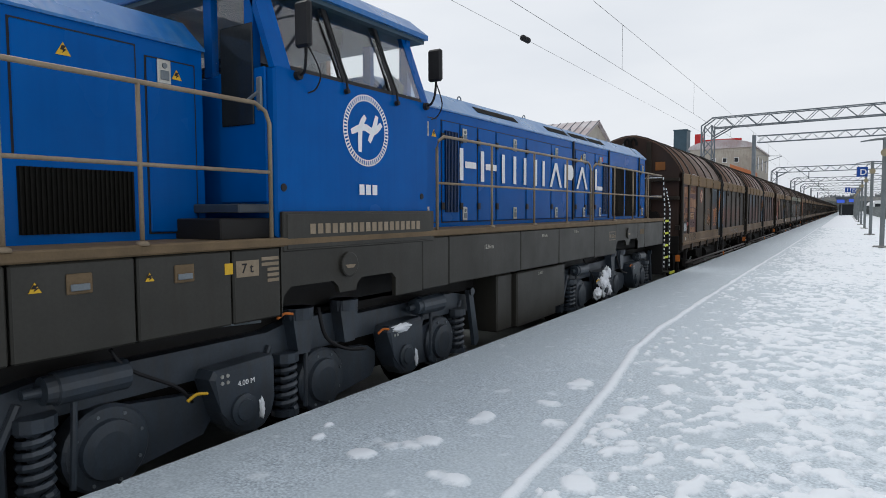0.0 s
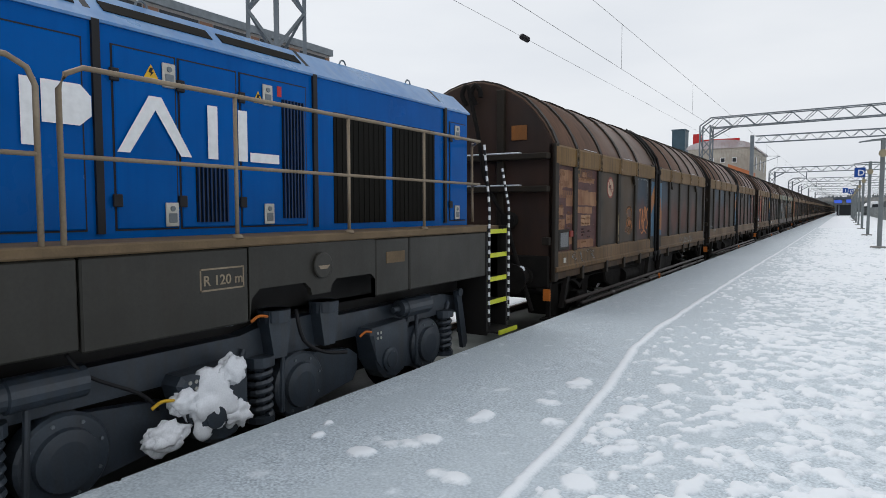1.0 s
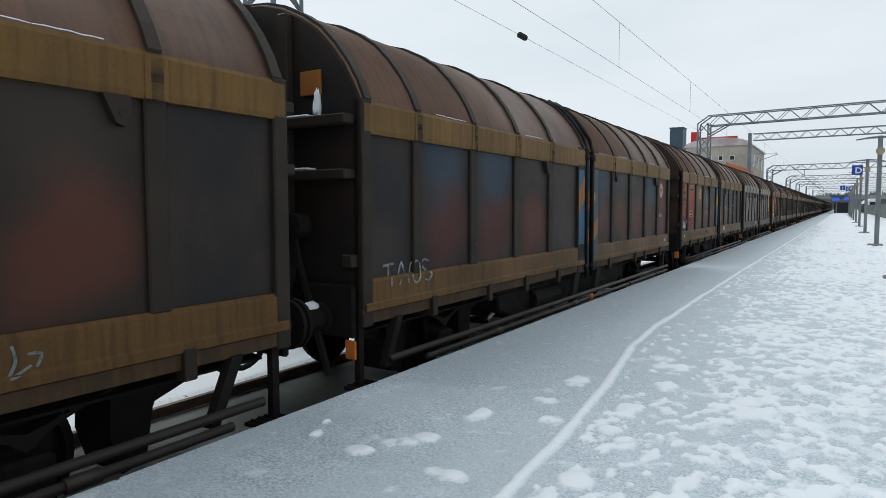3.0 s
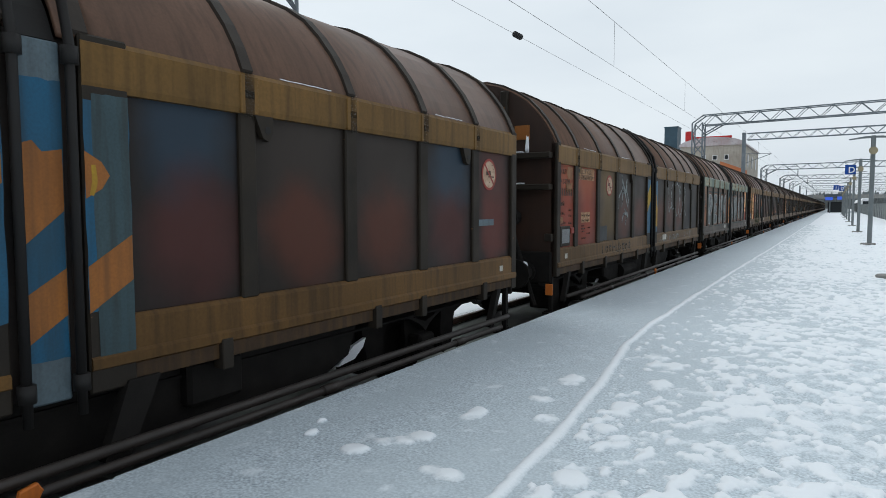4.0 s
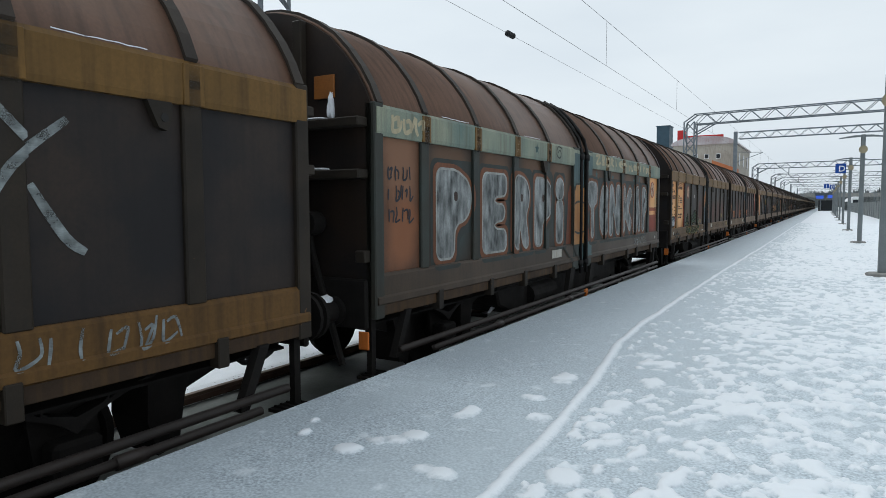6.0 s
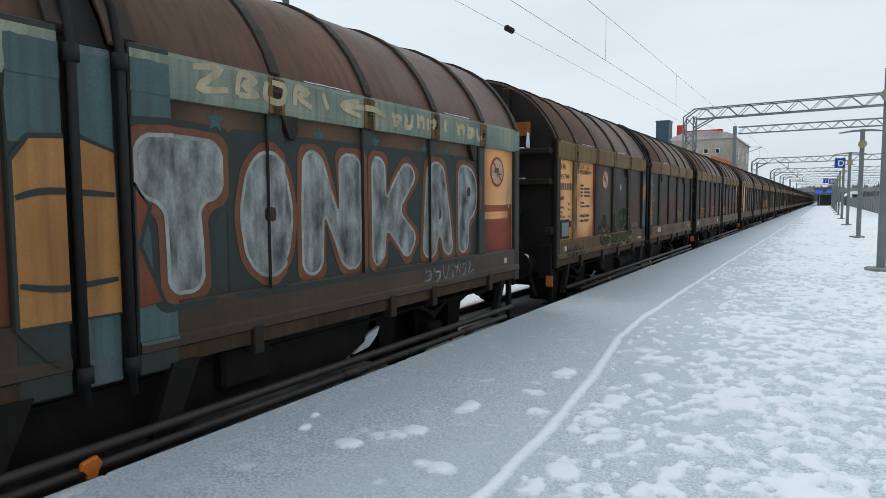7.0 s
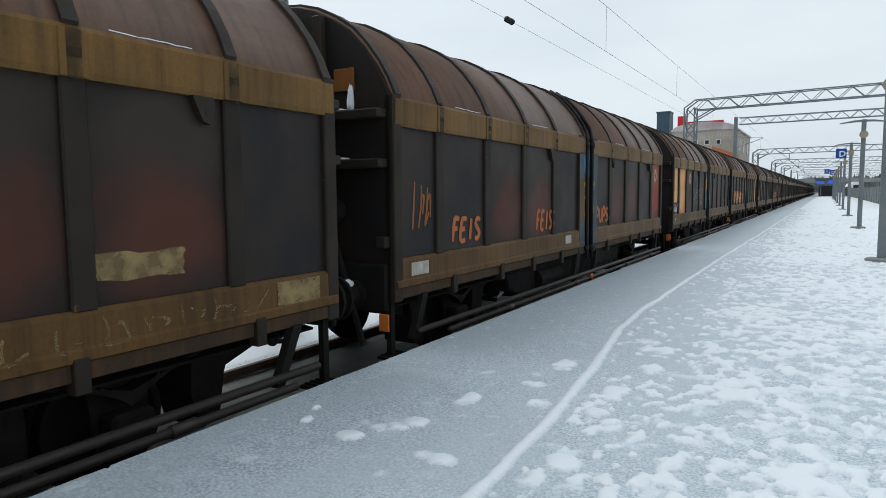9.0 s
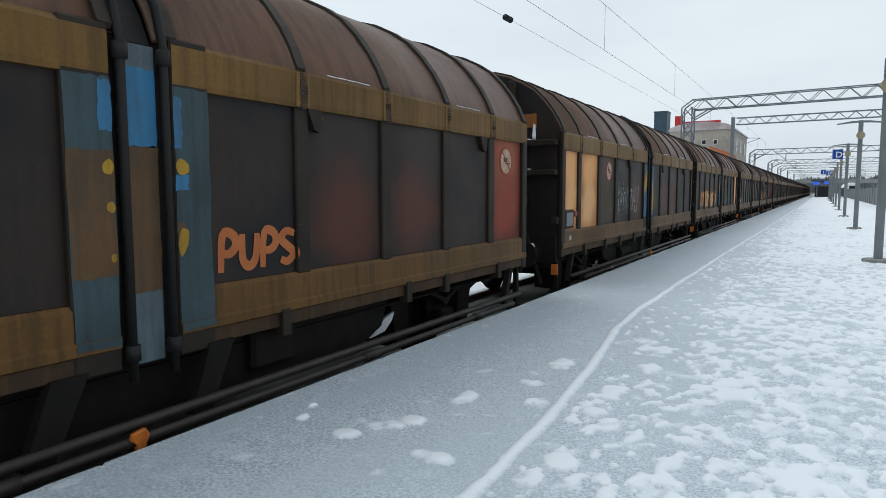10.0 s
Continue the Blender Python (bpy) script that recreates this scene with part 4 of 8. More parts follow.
def covered_wagon():
    w = thing("covered_wagon", "grimy brown sliding-wall goods wagon with sooty panels", "wagon", group="goods train")
    bm = bmesh.new()
    box(bm, -1.36, 1.36, 0.06, LEN - 0.06, 0.98, 3.04)
    part("body", bm, PANEL, w)
    for y0, y1 in ((0.04, 6.09), (6.31, LEN - 0.04)):
        part("roof_section", shell(bmesh.new(), y0, y1), ROOFB, w, smooth=True)
    part("roof_joint", shell(bmesh.new(), 6.09, 6.31, -0.05), BLACK, w)
    for y in POSTS + (0.10, 5.98, 6.42, LEN - 0.10):
        part("roof_rib", shell(bmesh.new(), y - 0.05, y + 0.05, 0.024, 0.04), RIBB, w)
    bm = bmesh.new()
    box(bm, -0.16, 0.16, 0.1, LEN - 0.1, 4.11, 4.17, 0.01)
    part("ridge_cap", bm, ROOFB, w)
    for s in (1, -1):
        for y0, y1 in ((0.03, 5.98), (6.42, LEN - 0.03)):
            bm = bmesh.new()
            prism(bm, [(s * 1.36, 2.76), (s * 1.455, 2.76), (s * 1.465, 2.80), (s * 1.465, 3.03), (s * 1.43, 3.075), (s * 1.36, 3.075)], y0, y1)
            part("upper_rail", bm, OLIVE, w)
            bm = bmesh.new()
            prism(bm, [(s * 1.30, 0.99), (s * 1.44, 0.99), (s * 1.44, 1.08), (s * 1.475, 1.10), (s * 1.475, 1.16), (s * 1.455, 1.18), (s * 1.455, 1.37), (s * 1.43, 1.40), (s * 1.30, 1.40)], y0, y1)
            part("lower_rail", bm, LOWRAIL, w)
            bm = bmesh.new()
            box(bm, min(s * 1.32, s * 1.447), max(s * 1.32, s * 1.447), y0 + 0.01, y1 - 0.01, 0.975, 1.088, 0.006)
            part("sill", bm, SILLB, w, "rusty dark sill under the rail")
        for y in POSTS:
            bm = bmesh.new()
            box(bm, min(s * 1.36, s * 1.448), max(s * 1.36, s * 1.448), y - 0.08, y + 0.08, 1.385, 2.775, 0.012)
            part("wall_post", bm, POST, w)
            bm = bmesh.new()
            box(bm, min(s * 1.44, s * 1.475), max(s * 1.44, s * 1.475), y - 0.085, y + 0.085, 2.76, 3.04, 0.006)
            part("rail_strap", bm, OLIVE, w)
            if s > 0:
                bm = bmesh.new()
                stroke(bm, [(y, 2.765), (y, 2.9), (y, 3.035)], 0.09, 1.4765, False)
                part("grime_run", bm, GRIME, w, "dark grime running from the roof rib")
        for y0, y1 in ((0.0, 0.15), (5.69, 5.99), (6.41, 6.71), (12.21, 12.36)):
            bm = bmesh.new()
            box(bm, min(s * 1.34, s * 1.46), max(s * 1.34, s * 1.46), y0, y1, 0.95, 3.08, 0.012)
            part("corner_post", bm, POST, w)
        for y0, y1 in PANELS:
            bm = bmesh.new()
            box(bm, min(s * 1.35, s * 1.412), max(s * 1.35, s * 1.412), y0 - 0.03, y1 + 0.03, 1.37, 2.78)
            part("side_panel", bm, PANEL, w)
        # the seam between the two walls: a pale middle strip between two thick rods
        bm = bmesh.new()
        box(bm, min(s * 1.36, s * 1.43), max(s * 1.36, s * 1.43), 6.08, 6.32, 0.95, 3.0, 0.01)
        part("middle_strip", bm, GREYP, w, "blue-grey strip between the sliding walls")
        for yc in (6.05, 6.35):
            bm = bmesh.new()
            prof = [(s * 1.475, 0.86), (s * 1.475, 3.0)] + [(s * (x + 0.05), z + 0.02) for x, z in ROOF[1:6]]
            tube(bm, [(x, yc, z) for x, z in prof], 0.029, 8)
            for z in (1.05, 2.93):
                lathe(bm, (s * 1.475, yc, z - 0.05), (0, 0, 1), [(0, 0.048), (0.1, 0.048)], 10)
            part("locking_rod", bm, BLACK, w, smooth=True)
        for y in (4.36, 7.8, 10.95):
            bm = bmesh.new()
            prism(bm, [(y - 0.09, 2.76), (y + 0.09, 2.76), (y + 0.09, 2.64), (y + 0.05, 2.57), (y - 0.01, 2.59)], min(s * 1.42, s * 1.47), max(s * 1.42, s * 1.47), "x")
            part("lifting_eye", bm, POST, w)
            bm = bmesh.new()
            lathe(bm, (s * 1.471, y + 0.035, 2.655), (s, 0, 0), [(0, 0.03), (0.002, 0.03)], 12)
            part("eye_hole", bm, BLACK, w)
    for y0, y1, d in ((0.0, 0.06, -1), (LEN - 0.06, LEN, 1)):
        bm = bmesh.new()
        prism(bm, [(-1.40, 0.95), (1.40, 0.95)] + [(x - 0.02 * (1 if x > 0 else -1), z - 0.02) for x, z in arc()], y0, y1)
        part("end_wall", bm, PANEL, w)
        y = y0 if d < 0 else y1
        for z in (2.34, 2.84):
            bm = bmesh.new()
            box(bm, -1.38, 1.38, min(y, y + d * 0.16), max(y, y + d * 0.16), z, z + 0.09, 0.012)
            part("end_beam", bm, POST, w)
            bm = bmesh.new()
            box(bm, -1.0, 0.9, min(y, y + d * 0.13), max(y, y + d * 0.13), z + 0.091, z + 0.115, 0.01)
            part("snow_strip", bm, SNOW, w, "thin snow lying on the beam")
        for x in (-0.55, 0.55):
            bm = bmesh.new()
            box(bm, x - 0.06, x + 0.06, min(y, y + d * 0.09), max(y, y + d * 0.09), 0.95, 3.95, 0.01)
            part("end_post", bm, POST, w)
        bm = bmesh.new()
        box(bm, -1.38, 1.38, min(y, y + d * 0.06), max(y, y + d * 0.06), 0.85, 1.35, 0.02)
        part("headstock", bm, UNDER, w)
        # buffers with square shanks
        for x in (-0.98, 0.98):
            b2 = bmesh.new()
            yy = y + d * 0.05
            lathe(b2, (x, yy, 1.02), (0, d, 0), [(0, 0.15), (0.06, 0.15), (0.07, 0.115), (0.30, 0.115), (0.31, 0.09), (0.42, 0.09), (0.43, 0.23), (0.47, 0.23)], 16)
            part("buffer", b2, UNDER, w)
            b3 = bmesh.new()
            lathe(b3, (x, yy + d * 0.06, 1.137), (0, d, 0), [(0, 0.03), (0.06, 0.06), (0.16, 0.05), (0.22, 0.02)], 8)
            part("snow_lump", b3, SNOW, w, "snow on the buffer", smooth=True)
        bm = bmesh.new()
        tube(bm, smooth_pts([(0.25, y + d * 0.05, 0.95), (0.27, y + d * 0.2, 0.6), (0.2, y + d * 0.42, 0.5), (0.1, y + d * 0.6, 0.75)]), 0.03, 8)
        part("brake_hose", bm, SEAM, w, smooth=True)
        bm = bmesh.new()
        tube(bm, [(0, y + d * 0.05, 0.95), (0, y + d * 0.5, 0.93)], 0.05, 8)
        part("coupling_hook", bm, UNDER, w)
        # grated shunter's step
        bm = bmesh.new()
        box(bm, 1.22, 1.56, min(y + d * 0.02, y - d * 0.30), max(y + d * 0.02, y - d * 0.30), 0.34, 0.37, 0.004)
        for k in range(4):
            box(bm, 1.24, 1.54, y - d * (0.03 + 0.07 * k) - 0.01, y - d * (0.03 + 0.07 * k) + 0.01, 0.37, 0.385)
        box(bm, 1.30, 1.36, min(y - d * 0.05, y - d * 0.12), max(y - d * 0.05, y - d * 0.12), 0.36, 0.95)
        part("foot_step", bm, UNDER, w)
    # front end: handwheel, bent lever, lamp bracket
    bm = bmesh.new()
    rim = [[bm.verts.new((0.53 + (0.20 + 0.018 * math.cos(b)) * math.cos(a), -0.24 + 0.018 * math.sin(b), 1.58 + (0.20 + 0.018 * math.cos(b)) * math.sin(a))) for b in [2 * math.pi * j / 6 for j in range(6)]] for a in [2 * math.pi * k / 24 for k in range(24)]]
    for k in range(24):
        for j in range(6):
            bm.faces.new((rim[k][j], rim[(k + 1) % 24][j], rim[(k + 1) % 24][(j + 1) % 6], rim[k][(j + 1) % 6]))
    for k in range(3):
        a = 2 * math.pi * k / 3 + 0.4
        tube(bm, [(0.53, -0.24, 1.58), (0.53 + 0.2 * math.cos(a), -0.24, 1.58 + 0.2 * math.sin(a))], 0.014, 6)
    tube(bm, [(0.53, -0.26, 1.58), (0.53, 0.0, 1.58)], 0.03, 8)
    part("handwheel", bm, GALV, w, "grey spoked brake handwheel")
    bm = bmesh.new()
    tube(bm, [(0.0, -0.12, 4.0), (0.18, -0.14, 3.3), (0.30, -0.15, 2.6), (0.50, -0.15, 2.2), (0.72, -0.15, 1.9), (0.78, -0.15, 1.6), (1.15, -0.15, 0.5)], 0.035, 8)
    lathe(bm, (0.74, -0.2, 1.9), (0, 1, 0), [(0, 0.12), (0.14, 0.13), (0.2, 0.1)], 12)
    part("locking_lever", bm, UNDER, w)
    bm = bmesh.new()
    for x in (-0.05, 0.12):
        tube(bm, smooth_pts([(x, -0.10, 3.75), (x - 0.06, -0.14, 3.92), (x + 0.02, -0.16, 4.05), (x + 0.10, -0.14, 3.95), (x + 0.11, -0.14, 3.85)]), 0.04, 8)
    part("cable_hook", bm, UNDER, w)
    bm = bmesh.new()
    box(bm, 0.72, 0.98, -0.025, 0.0, 3.15, 3.38, 0.004)
    part("plate", bm, AMBERP, w, "small rusty orange plate on the end")
    bm = bmesh.new()
    box(bm, 1.28, 1.40, -0.1, 0.0, 1.52, 1.64, 0.01)
    part("lamp_bracket", bm, POST, w)
    bm = bmesh.new()
    box(bm, 1.30, 1.42, -0.085, -0.06, 0.66, 0.84, 0.006)
    part("reflector_plate", bm, ORANGE, w, "orange plate under the corner")
    bm = bmesh.new()
    tube(bm, [(1.25, LEN + 0.06, 1.1), (1.25, LEN + 0.14, 1.15), (1.25, LEN + 0.14, 2.2), (1.25, LEN + 0.04, 2.25)], 0.02, 8)
    part("grab_rail", bm, YELLOW, w, "yellow grab rail")
    # snow caught on the front end wall
    rng = random.Random(5)
    for k, (x, z, a, b) in enumerate(((-0.62, 3.2, 0.08, 0.42), (-0.35, 2.50, 0.36, 0.10), (0.95, 3.05, 0.025, 0.15), (0.36, 2.05, 0.04, 0.28), (-0.25, 1.75, 0.42, 0.04), (-0.3, 3.0, 0.5, 0.06), (-0.2, 1.42, 0.4, 0.05), (0.15, 1.3, 0.16, 0.08))):
        part("caught_snow", snow_lump(bmesh.new(), (x, -0.03, z), (a, 0.05, b), k, 0.5), SNOW, w, "snow caught on the end wall", True)
    # ragged traces of snow on the upper rail
    for k, (ya, yb) in enumerate(((1.3, 1.95), (3.6, 4.2), (8.0, 8.6), (10.3, 10.9))):
        bm = bmesh.new()
        tube(bm, [(1.436 + rng.uniform(-0.006, 0.004), ya + (yb - ya) * j / 9, 3.078 + rng.uniform(-0.003, 0.004)) for j in range(10)], 0.0036, 5)
        part("snow_trace", bm, SNOW, w, "thin broken trace of snow")
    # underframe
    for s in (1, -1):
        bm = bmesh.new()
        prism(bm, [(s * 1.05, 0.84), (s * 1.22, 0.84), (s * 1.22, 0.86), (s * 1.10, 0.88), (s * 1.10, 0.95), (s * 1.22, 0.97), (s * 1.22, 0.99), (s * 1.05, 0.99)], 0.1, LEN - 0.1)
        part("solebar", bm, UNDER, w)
        bm = bmesh.new()
        tube(bm, [(s * 1.50, 0.35, 0.60), (s * 1.50, LEN - 0.35, 0.60)], 0.036, 10)
        part("upper_pipe", bm, PIPE, w, smooth=True)
        bm = bmesh.new()
        tube(bm, [(s * 1.57, 0.9, 0.52), (s * 1.57, LEN - 0.7, 0.52)], 0.034, 10)
        for y in (2.5, 5.2, 8.4, 10.6):
            lathe(bm, (s * 1.57, y, 0.52), (0, 1, 0), [(-0.10, 0.046), (0.10, 0.046)], 10)
        part("lower_pipe", bm, PIPE, w, smooth=True)
        for y in (0.55, 5.65, 6.75, 11.8):
            bm = bmesh.new()
            wd = 0.11 if y in (5.65, 6.75) else 0.05
            prism(bm, [(y - wd, 0.99), (y + wd, 0.99), (y + wd - 0.22, 0.52), (y - 0.24 - wd * 0.4, 0.52)], min(s * 1.40, s * 1.48), max(s * 1.40, s * 1.48), "x")
            part("pipe_bracket", bm, UNDER, w)
        for y in (1.2, 2.5, 3.6, 4.8, 7.4, 9.2, 10.0, 11.4):
            bm = bmesh.new()
            box(bm, min(s * 1.38, s * 1.49), max(s * 1.38, s * 1.49), y - 0.05, y + 0.05, 0.9, 1.12, 0.008)
            part("rail_clamp", bm, POST, w)
        for y in (1.9, 10.5):
            bm = bmesh.new()
            for k in range(6):
                L = 0.62 - k * 0.08
                prism(bm, [(y - L, 0.80 - k * 0.018 + 0.1), (y, 0.72 - k * 0.018), (y + L, 0.80 - k * 0.018 + 0.1), (y + L, 0.82 - k * 0.018 + 0.1), (y, 0.74 - k * 0.018), (y - L, 0.82 - k * 0.018 + 0.1)], min(s * 1.05, s * 1.17), max(s * 1.05, s * 1.17), "x")
            part("leaf_spring", bm, UNDER, w)
            bm = bmesh.new()
            prism(bm, [(y - 0.5, 0.98), (y + 0.5, 0.98), (y + 0.24, 0.84), (y + 0.18, 0.30), (y - 0.18, 0.30), (y - 0.24, 0.84)], min(s * 0.98, s * 1.02), max(s * 0.98, s * 1.02), "x")
            box(bm, min(s * 1.02, s * 1.2), max(s * 1.02, s * 1.2), y - 0.16, y + 0.16, 0.33, 0.6, 0.03)
            part("axle_guard", bm, UNDER, w)
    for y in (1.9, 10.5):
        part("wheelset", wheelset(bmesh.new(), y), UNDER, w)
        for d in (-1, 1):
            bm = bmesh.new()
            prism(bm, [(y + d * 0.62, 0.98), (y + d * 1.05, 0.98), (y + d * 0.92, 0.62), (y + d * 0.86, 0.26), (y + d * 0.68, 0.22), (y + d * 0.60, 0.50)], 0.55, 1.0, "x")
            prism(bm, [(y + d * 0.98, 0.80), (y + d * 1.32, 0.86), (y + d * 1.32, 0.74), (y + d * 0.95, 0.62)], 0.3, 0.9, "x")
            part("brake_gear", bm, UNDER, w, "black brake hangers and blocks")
    # Solid near-black block, added to fill the space below the floor's middle.
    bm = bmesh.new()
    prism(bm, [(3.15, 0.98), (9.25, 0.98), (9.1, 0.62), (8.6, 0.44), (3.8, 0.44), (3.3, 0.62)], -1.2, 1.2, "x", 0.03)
    part("centre_frame", bm, UNDER, w, "solid near-black block under the middle of the floor")
    bm = bmesh.new()
    tube(bm, [(1.16, 4.3, 0.66), (1.16, 5.3, 0.66)], 0.17, 14)
    part("air_tank", bm, UNDER, w)
    bm = bmesh.new()
    box(bm, 1.15, 1.30, 7.2, 7.7, 0.62, 0.95, 0.03)
    part("brake_cylinder", bm, UNDER, w)
    for yy in (3.0, 7.9, 9.0):
        bm = bmesh.new()
        tube(bm, [(-0.9, yy, 0.55), (0.9, yy + 0.5, 0.42)], 0.03, 6)
        part("brake_rod", bm, UNDER, w)
    for k, (ya, za, yb, zb) in enumerate(((3.3, 0.50, 4.05, 0.93), (7.6, 0.52, 8.1, 0.90), (9.1, 0.48, 9.5, 0.70))):
        bm = bmesh.new()
        prism(bm, [(ya, za), ((ya + yb) / 2 + 0.06, (za + zb) / 2 - 0.08), (yb, zb - 0.09), (yb + 0.05, zb), (ya + 0.25, za + 0.17)], 1.0, 1.04, "x")
        part("snow_sliver", bm, SNOW, w, "snow clinging under the frame")
    bm = bmesh.new()
    prism(bm, [(5.93, 0.58), (6.02, 0.60), (6.05, 0.55), (6.01, 0.51), (6.02, 0.44), (5.96, 0.44), (5.96, 0.51), (5.92, 0.54)], 1.58, 1.62, "x", 0.008)
    part("handle", bm, ORANGE, w, "orange release handle")
    return w


first_wagon = covered_wagon()
WAGON_Y = [18.10, 31.38, 45.26, 58.53, 72.40, 85.64]      # each wagon's front at the start
while len(WAGON_Y) < 26:
    WAGON_Y.append(WAGON_Y[-1] + (13.26 if len(WAGON_Y) % 2 else 13.87))
TRAIN = []
WAGONS = [first_wagon]
for k in range(1, 26):
    WAGONS.append(copy_thing(first_wagon, Matrix.Identity(4)))
for w, y in zip(WAGONS, WAGON_Y):
    TRAIN.append((w, y))


# ---- paint, signs and wear on single wagons ----
PANEL_NO = {}
k_ = 0
for c in first_wagon.children:
    if c.name.split(".")[0] == "side_panel" and k_ < 10:
        PANEL_NO[c.data.name] = k_
        k_ += 1


def repaint(w, panels=None, rails=None, strip=None, rusty=None, lower=None, posts=None):
    for c in list(w.children):
        kind = c.name.split(".")[0]
        m = None
        if kind == "side_panel" and panels and c.data.name in PANEL_NO:
            m = panels.get(PANEL_NO[c.data.name])
        elif kind == "upper_rail" and rails:
            m = rails
        elif kind == "lower_rail" and lower:
            m = lower
        elif kind == "middle_strip" and strip:
            m = strip
        elif kind in ("wall_post", "corner_post") and posts:
            m = posts
        elif kind == "end_wall" and rusty:
            m = rusty
        if m:
            c.material_slots[0].link = "OBJECT"
            c.material_slots[0].material = m


GLYPH = {
    "F": [[(0.1, 0), (0.15, 1), (0.9, 1)], [(0.1, 0.55), (0.7, 0.6)]],
    "E": [[(0.9, 1), (0.15, 0.95), (0.1, 0.05), (0.9, 0)], [(0.1, 0.5), (0.7, 0.55)]],
    "I": [[(0.5, 0), (0.5, 1)]],
    "S": [[(0.9, 0.9), (0.4, 1), (0.1, 0.75), (0.5, 0.5), (0.9, 0.25), (0.5, 0), (0.1, 0.1)]],
    "P": [[(0.15, -0.1), (0.2, 1), (0.7, 1.0), (0.9, 0.7), (0.6, 0.45), (0.2, 0.45)]],
    "U": [[(0.1, 1), (0.15, 0.25), (0.5, 0), (0.85, 0.25), (0.9, 1)]],
    "L": [[(0.15, 1), (0.1, 0.1), (0.9, 0.35)]],
    "O": [[(0.5, 1), (0.2, 0.88), (0.08, 0.5), (0.2, 0.12), (0.5, 0), (0.8, 0.12), (0.92, 0.5), (0.8, 0.88), (0.5, 1), (0.35, 0.96)]],
    "K": [[(0.15, 1), (0.1, 0)], [(0.9, 1), (0.2, 0.45), (0.95, 0)]],
    "T": [[(0.0, 0.92), (1.0, 0.98)], [(0.5, 0.95), (0.5, 0)]],
    "N": [[(0.1, 0), (0.15, 1), (0.85, 0.05), (0.9, 1)]],
    "A": [[(0.05, 0), (0.5, 1), (0.95, 0)], [(0.25, 0.4), (0.75, 0.4)]],
}


CUTS_Y = sorted([y + d for y in POSTS for d in (-0.085, 0.085)] + [0.15, 5.69, 5.99, 6.08, 6.32, 6.41, 6.71, 12.21])
CUTS_Z = (1.10, 1.172, 1.386, 2.772)


def wall_x(y, z):
    """How far the wall's skin stands out at a place; None in the gaps beside the rods."""
    post = any(abs(y - p) < 0.085 for p in POSTS)
    corner = y < 0.15 or y > 12.21 or 5.69 < y < 5.99 or 6.41 < y < 6.71
    if 5.99 <= y <= 6.08 or 6.32 <= y <= 6.41:
        return None
    if 6.08 < y < 6.32:
        return 1.4315
    if z > 2.772:
        return 1.4765 if post else 1.4665
    if z < 1.386:
        return None if z < 1.10 else 1.4765 if z < 1.172 else max(1.4565, 1.4615 * corner)
    return 1.4615 if corner else 1.4495 if post else 1.4135


def paint(w, name, bm, material_, label="", lift=0.0):
    """Lays flat shapes, drawn along and up the wall, on its posts, panels and rails."""
    bm.normal_update()
    bmesh.ops.triangulate(bm, faces=bm.faces)
    lo, hi = min(v.co.y for v in bm.verts), max(v.co.y for v in bm.verts)
    for co, no, cuts in ((1, (0, 1, 0), [c for c in CUTS_Y if lo < c < hi]), (2, (0, 0, 1), CUTS_Z)):
        for c in cuts:
            bmesh.ops.bisect_plane(bm, geom=bm.verts[:] + bm.edges[:] + bm.faces[:], dist=1e-5, plane_co=Vector(no) * c, plane_no=no)
    out = bmesh.new()
    for f in bm.faces:
        c = f.calc_center_median()
        x = wall_x(c.y, c.z)
        if x is not None:
            vs = [(x + lift + v.co.x, v.co.y, v.co.z) for v in f.verts]
            out.faces.new([out.verts.new(p) for p in vs])
    bm.free()
    bmesh.ops.remove_doubles(out, verts=out.verts, dist=1e-5)
    return part(name, out, material_, w, label)


def cut_corners(pts):
    """Rounds the corners of a closed outline."""
    for reach in (0.07, 0.025):
        out = []
        for i, p in enumerate(pts):
            for q in (pts[i - 1], pts[(i + 1) % len(pts)]):
                k = min(0.36, reach / max(1e-6, math.hypot(q[0] - p[0], q[1] - p[1])))
                out.append((p[0] + k * (q[0] - p[0]), p[1] + k * (q[1] - p[1])))
        pts = out
    return pts


def shape(pts, rounded=True):
    """A flat filled outline (y, z)."""
    bm = bmesh.new()
    bm.faces.new([bm.verts.new((0, *p)) for p in (cut_corners(pts) if rounded else pts)])
    return bm


def outline(pts, width, rounded=True):
    bm = bmesh.new()
    if rounded:
        pts = cut_corners(pts)
    n = len(pts)
    rows = []
    for i, p in enumerate(pts):
        d = Vector((pts[(i + 1) % n][0] - pts[i - 1][0], pts[(i + 1) % n][1] - pts[i - 1][1])).normalized() * width / 2
        rows.append((bm.verts.new((0, p[0] - d.y, p[1] + d.x)), bm.verts.new((0, p[0] + d.y, p[1] - d.x))))
    for a, b in zip(rows, rows[1:] + rows[:1]):
        bm.faces.new((a[0], a[1], b[1], b[0]))
    return bm


def strokes(lines, width):
    bm = bmesh.new()
    for i, line in enumerate(lines):
        stroke(bm, line, width, 0.0004 * i)
    return bm


def tag(w, words, y, z, cw, ch, width, material_, label, lean=0.0, gap=0.2, curved=True):
    """Sprayed letters, one painted mesh for each word."""
    bm = bmesh.new()
    lift = 0.0
    for i, ch_ in enumerate(words):
        for line in GLYPH[ch_]:
            lift += 0.0012
            stroke(bm, [(y + i * cw * (1 + gap) + px * cw + pz * lean * ch, z + pz * ch) for px, pz in line], width, lift, curved)
    return paint(w, "graffiti", bm, material_, label, 0.001)


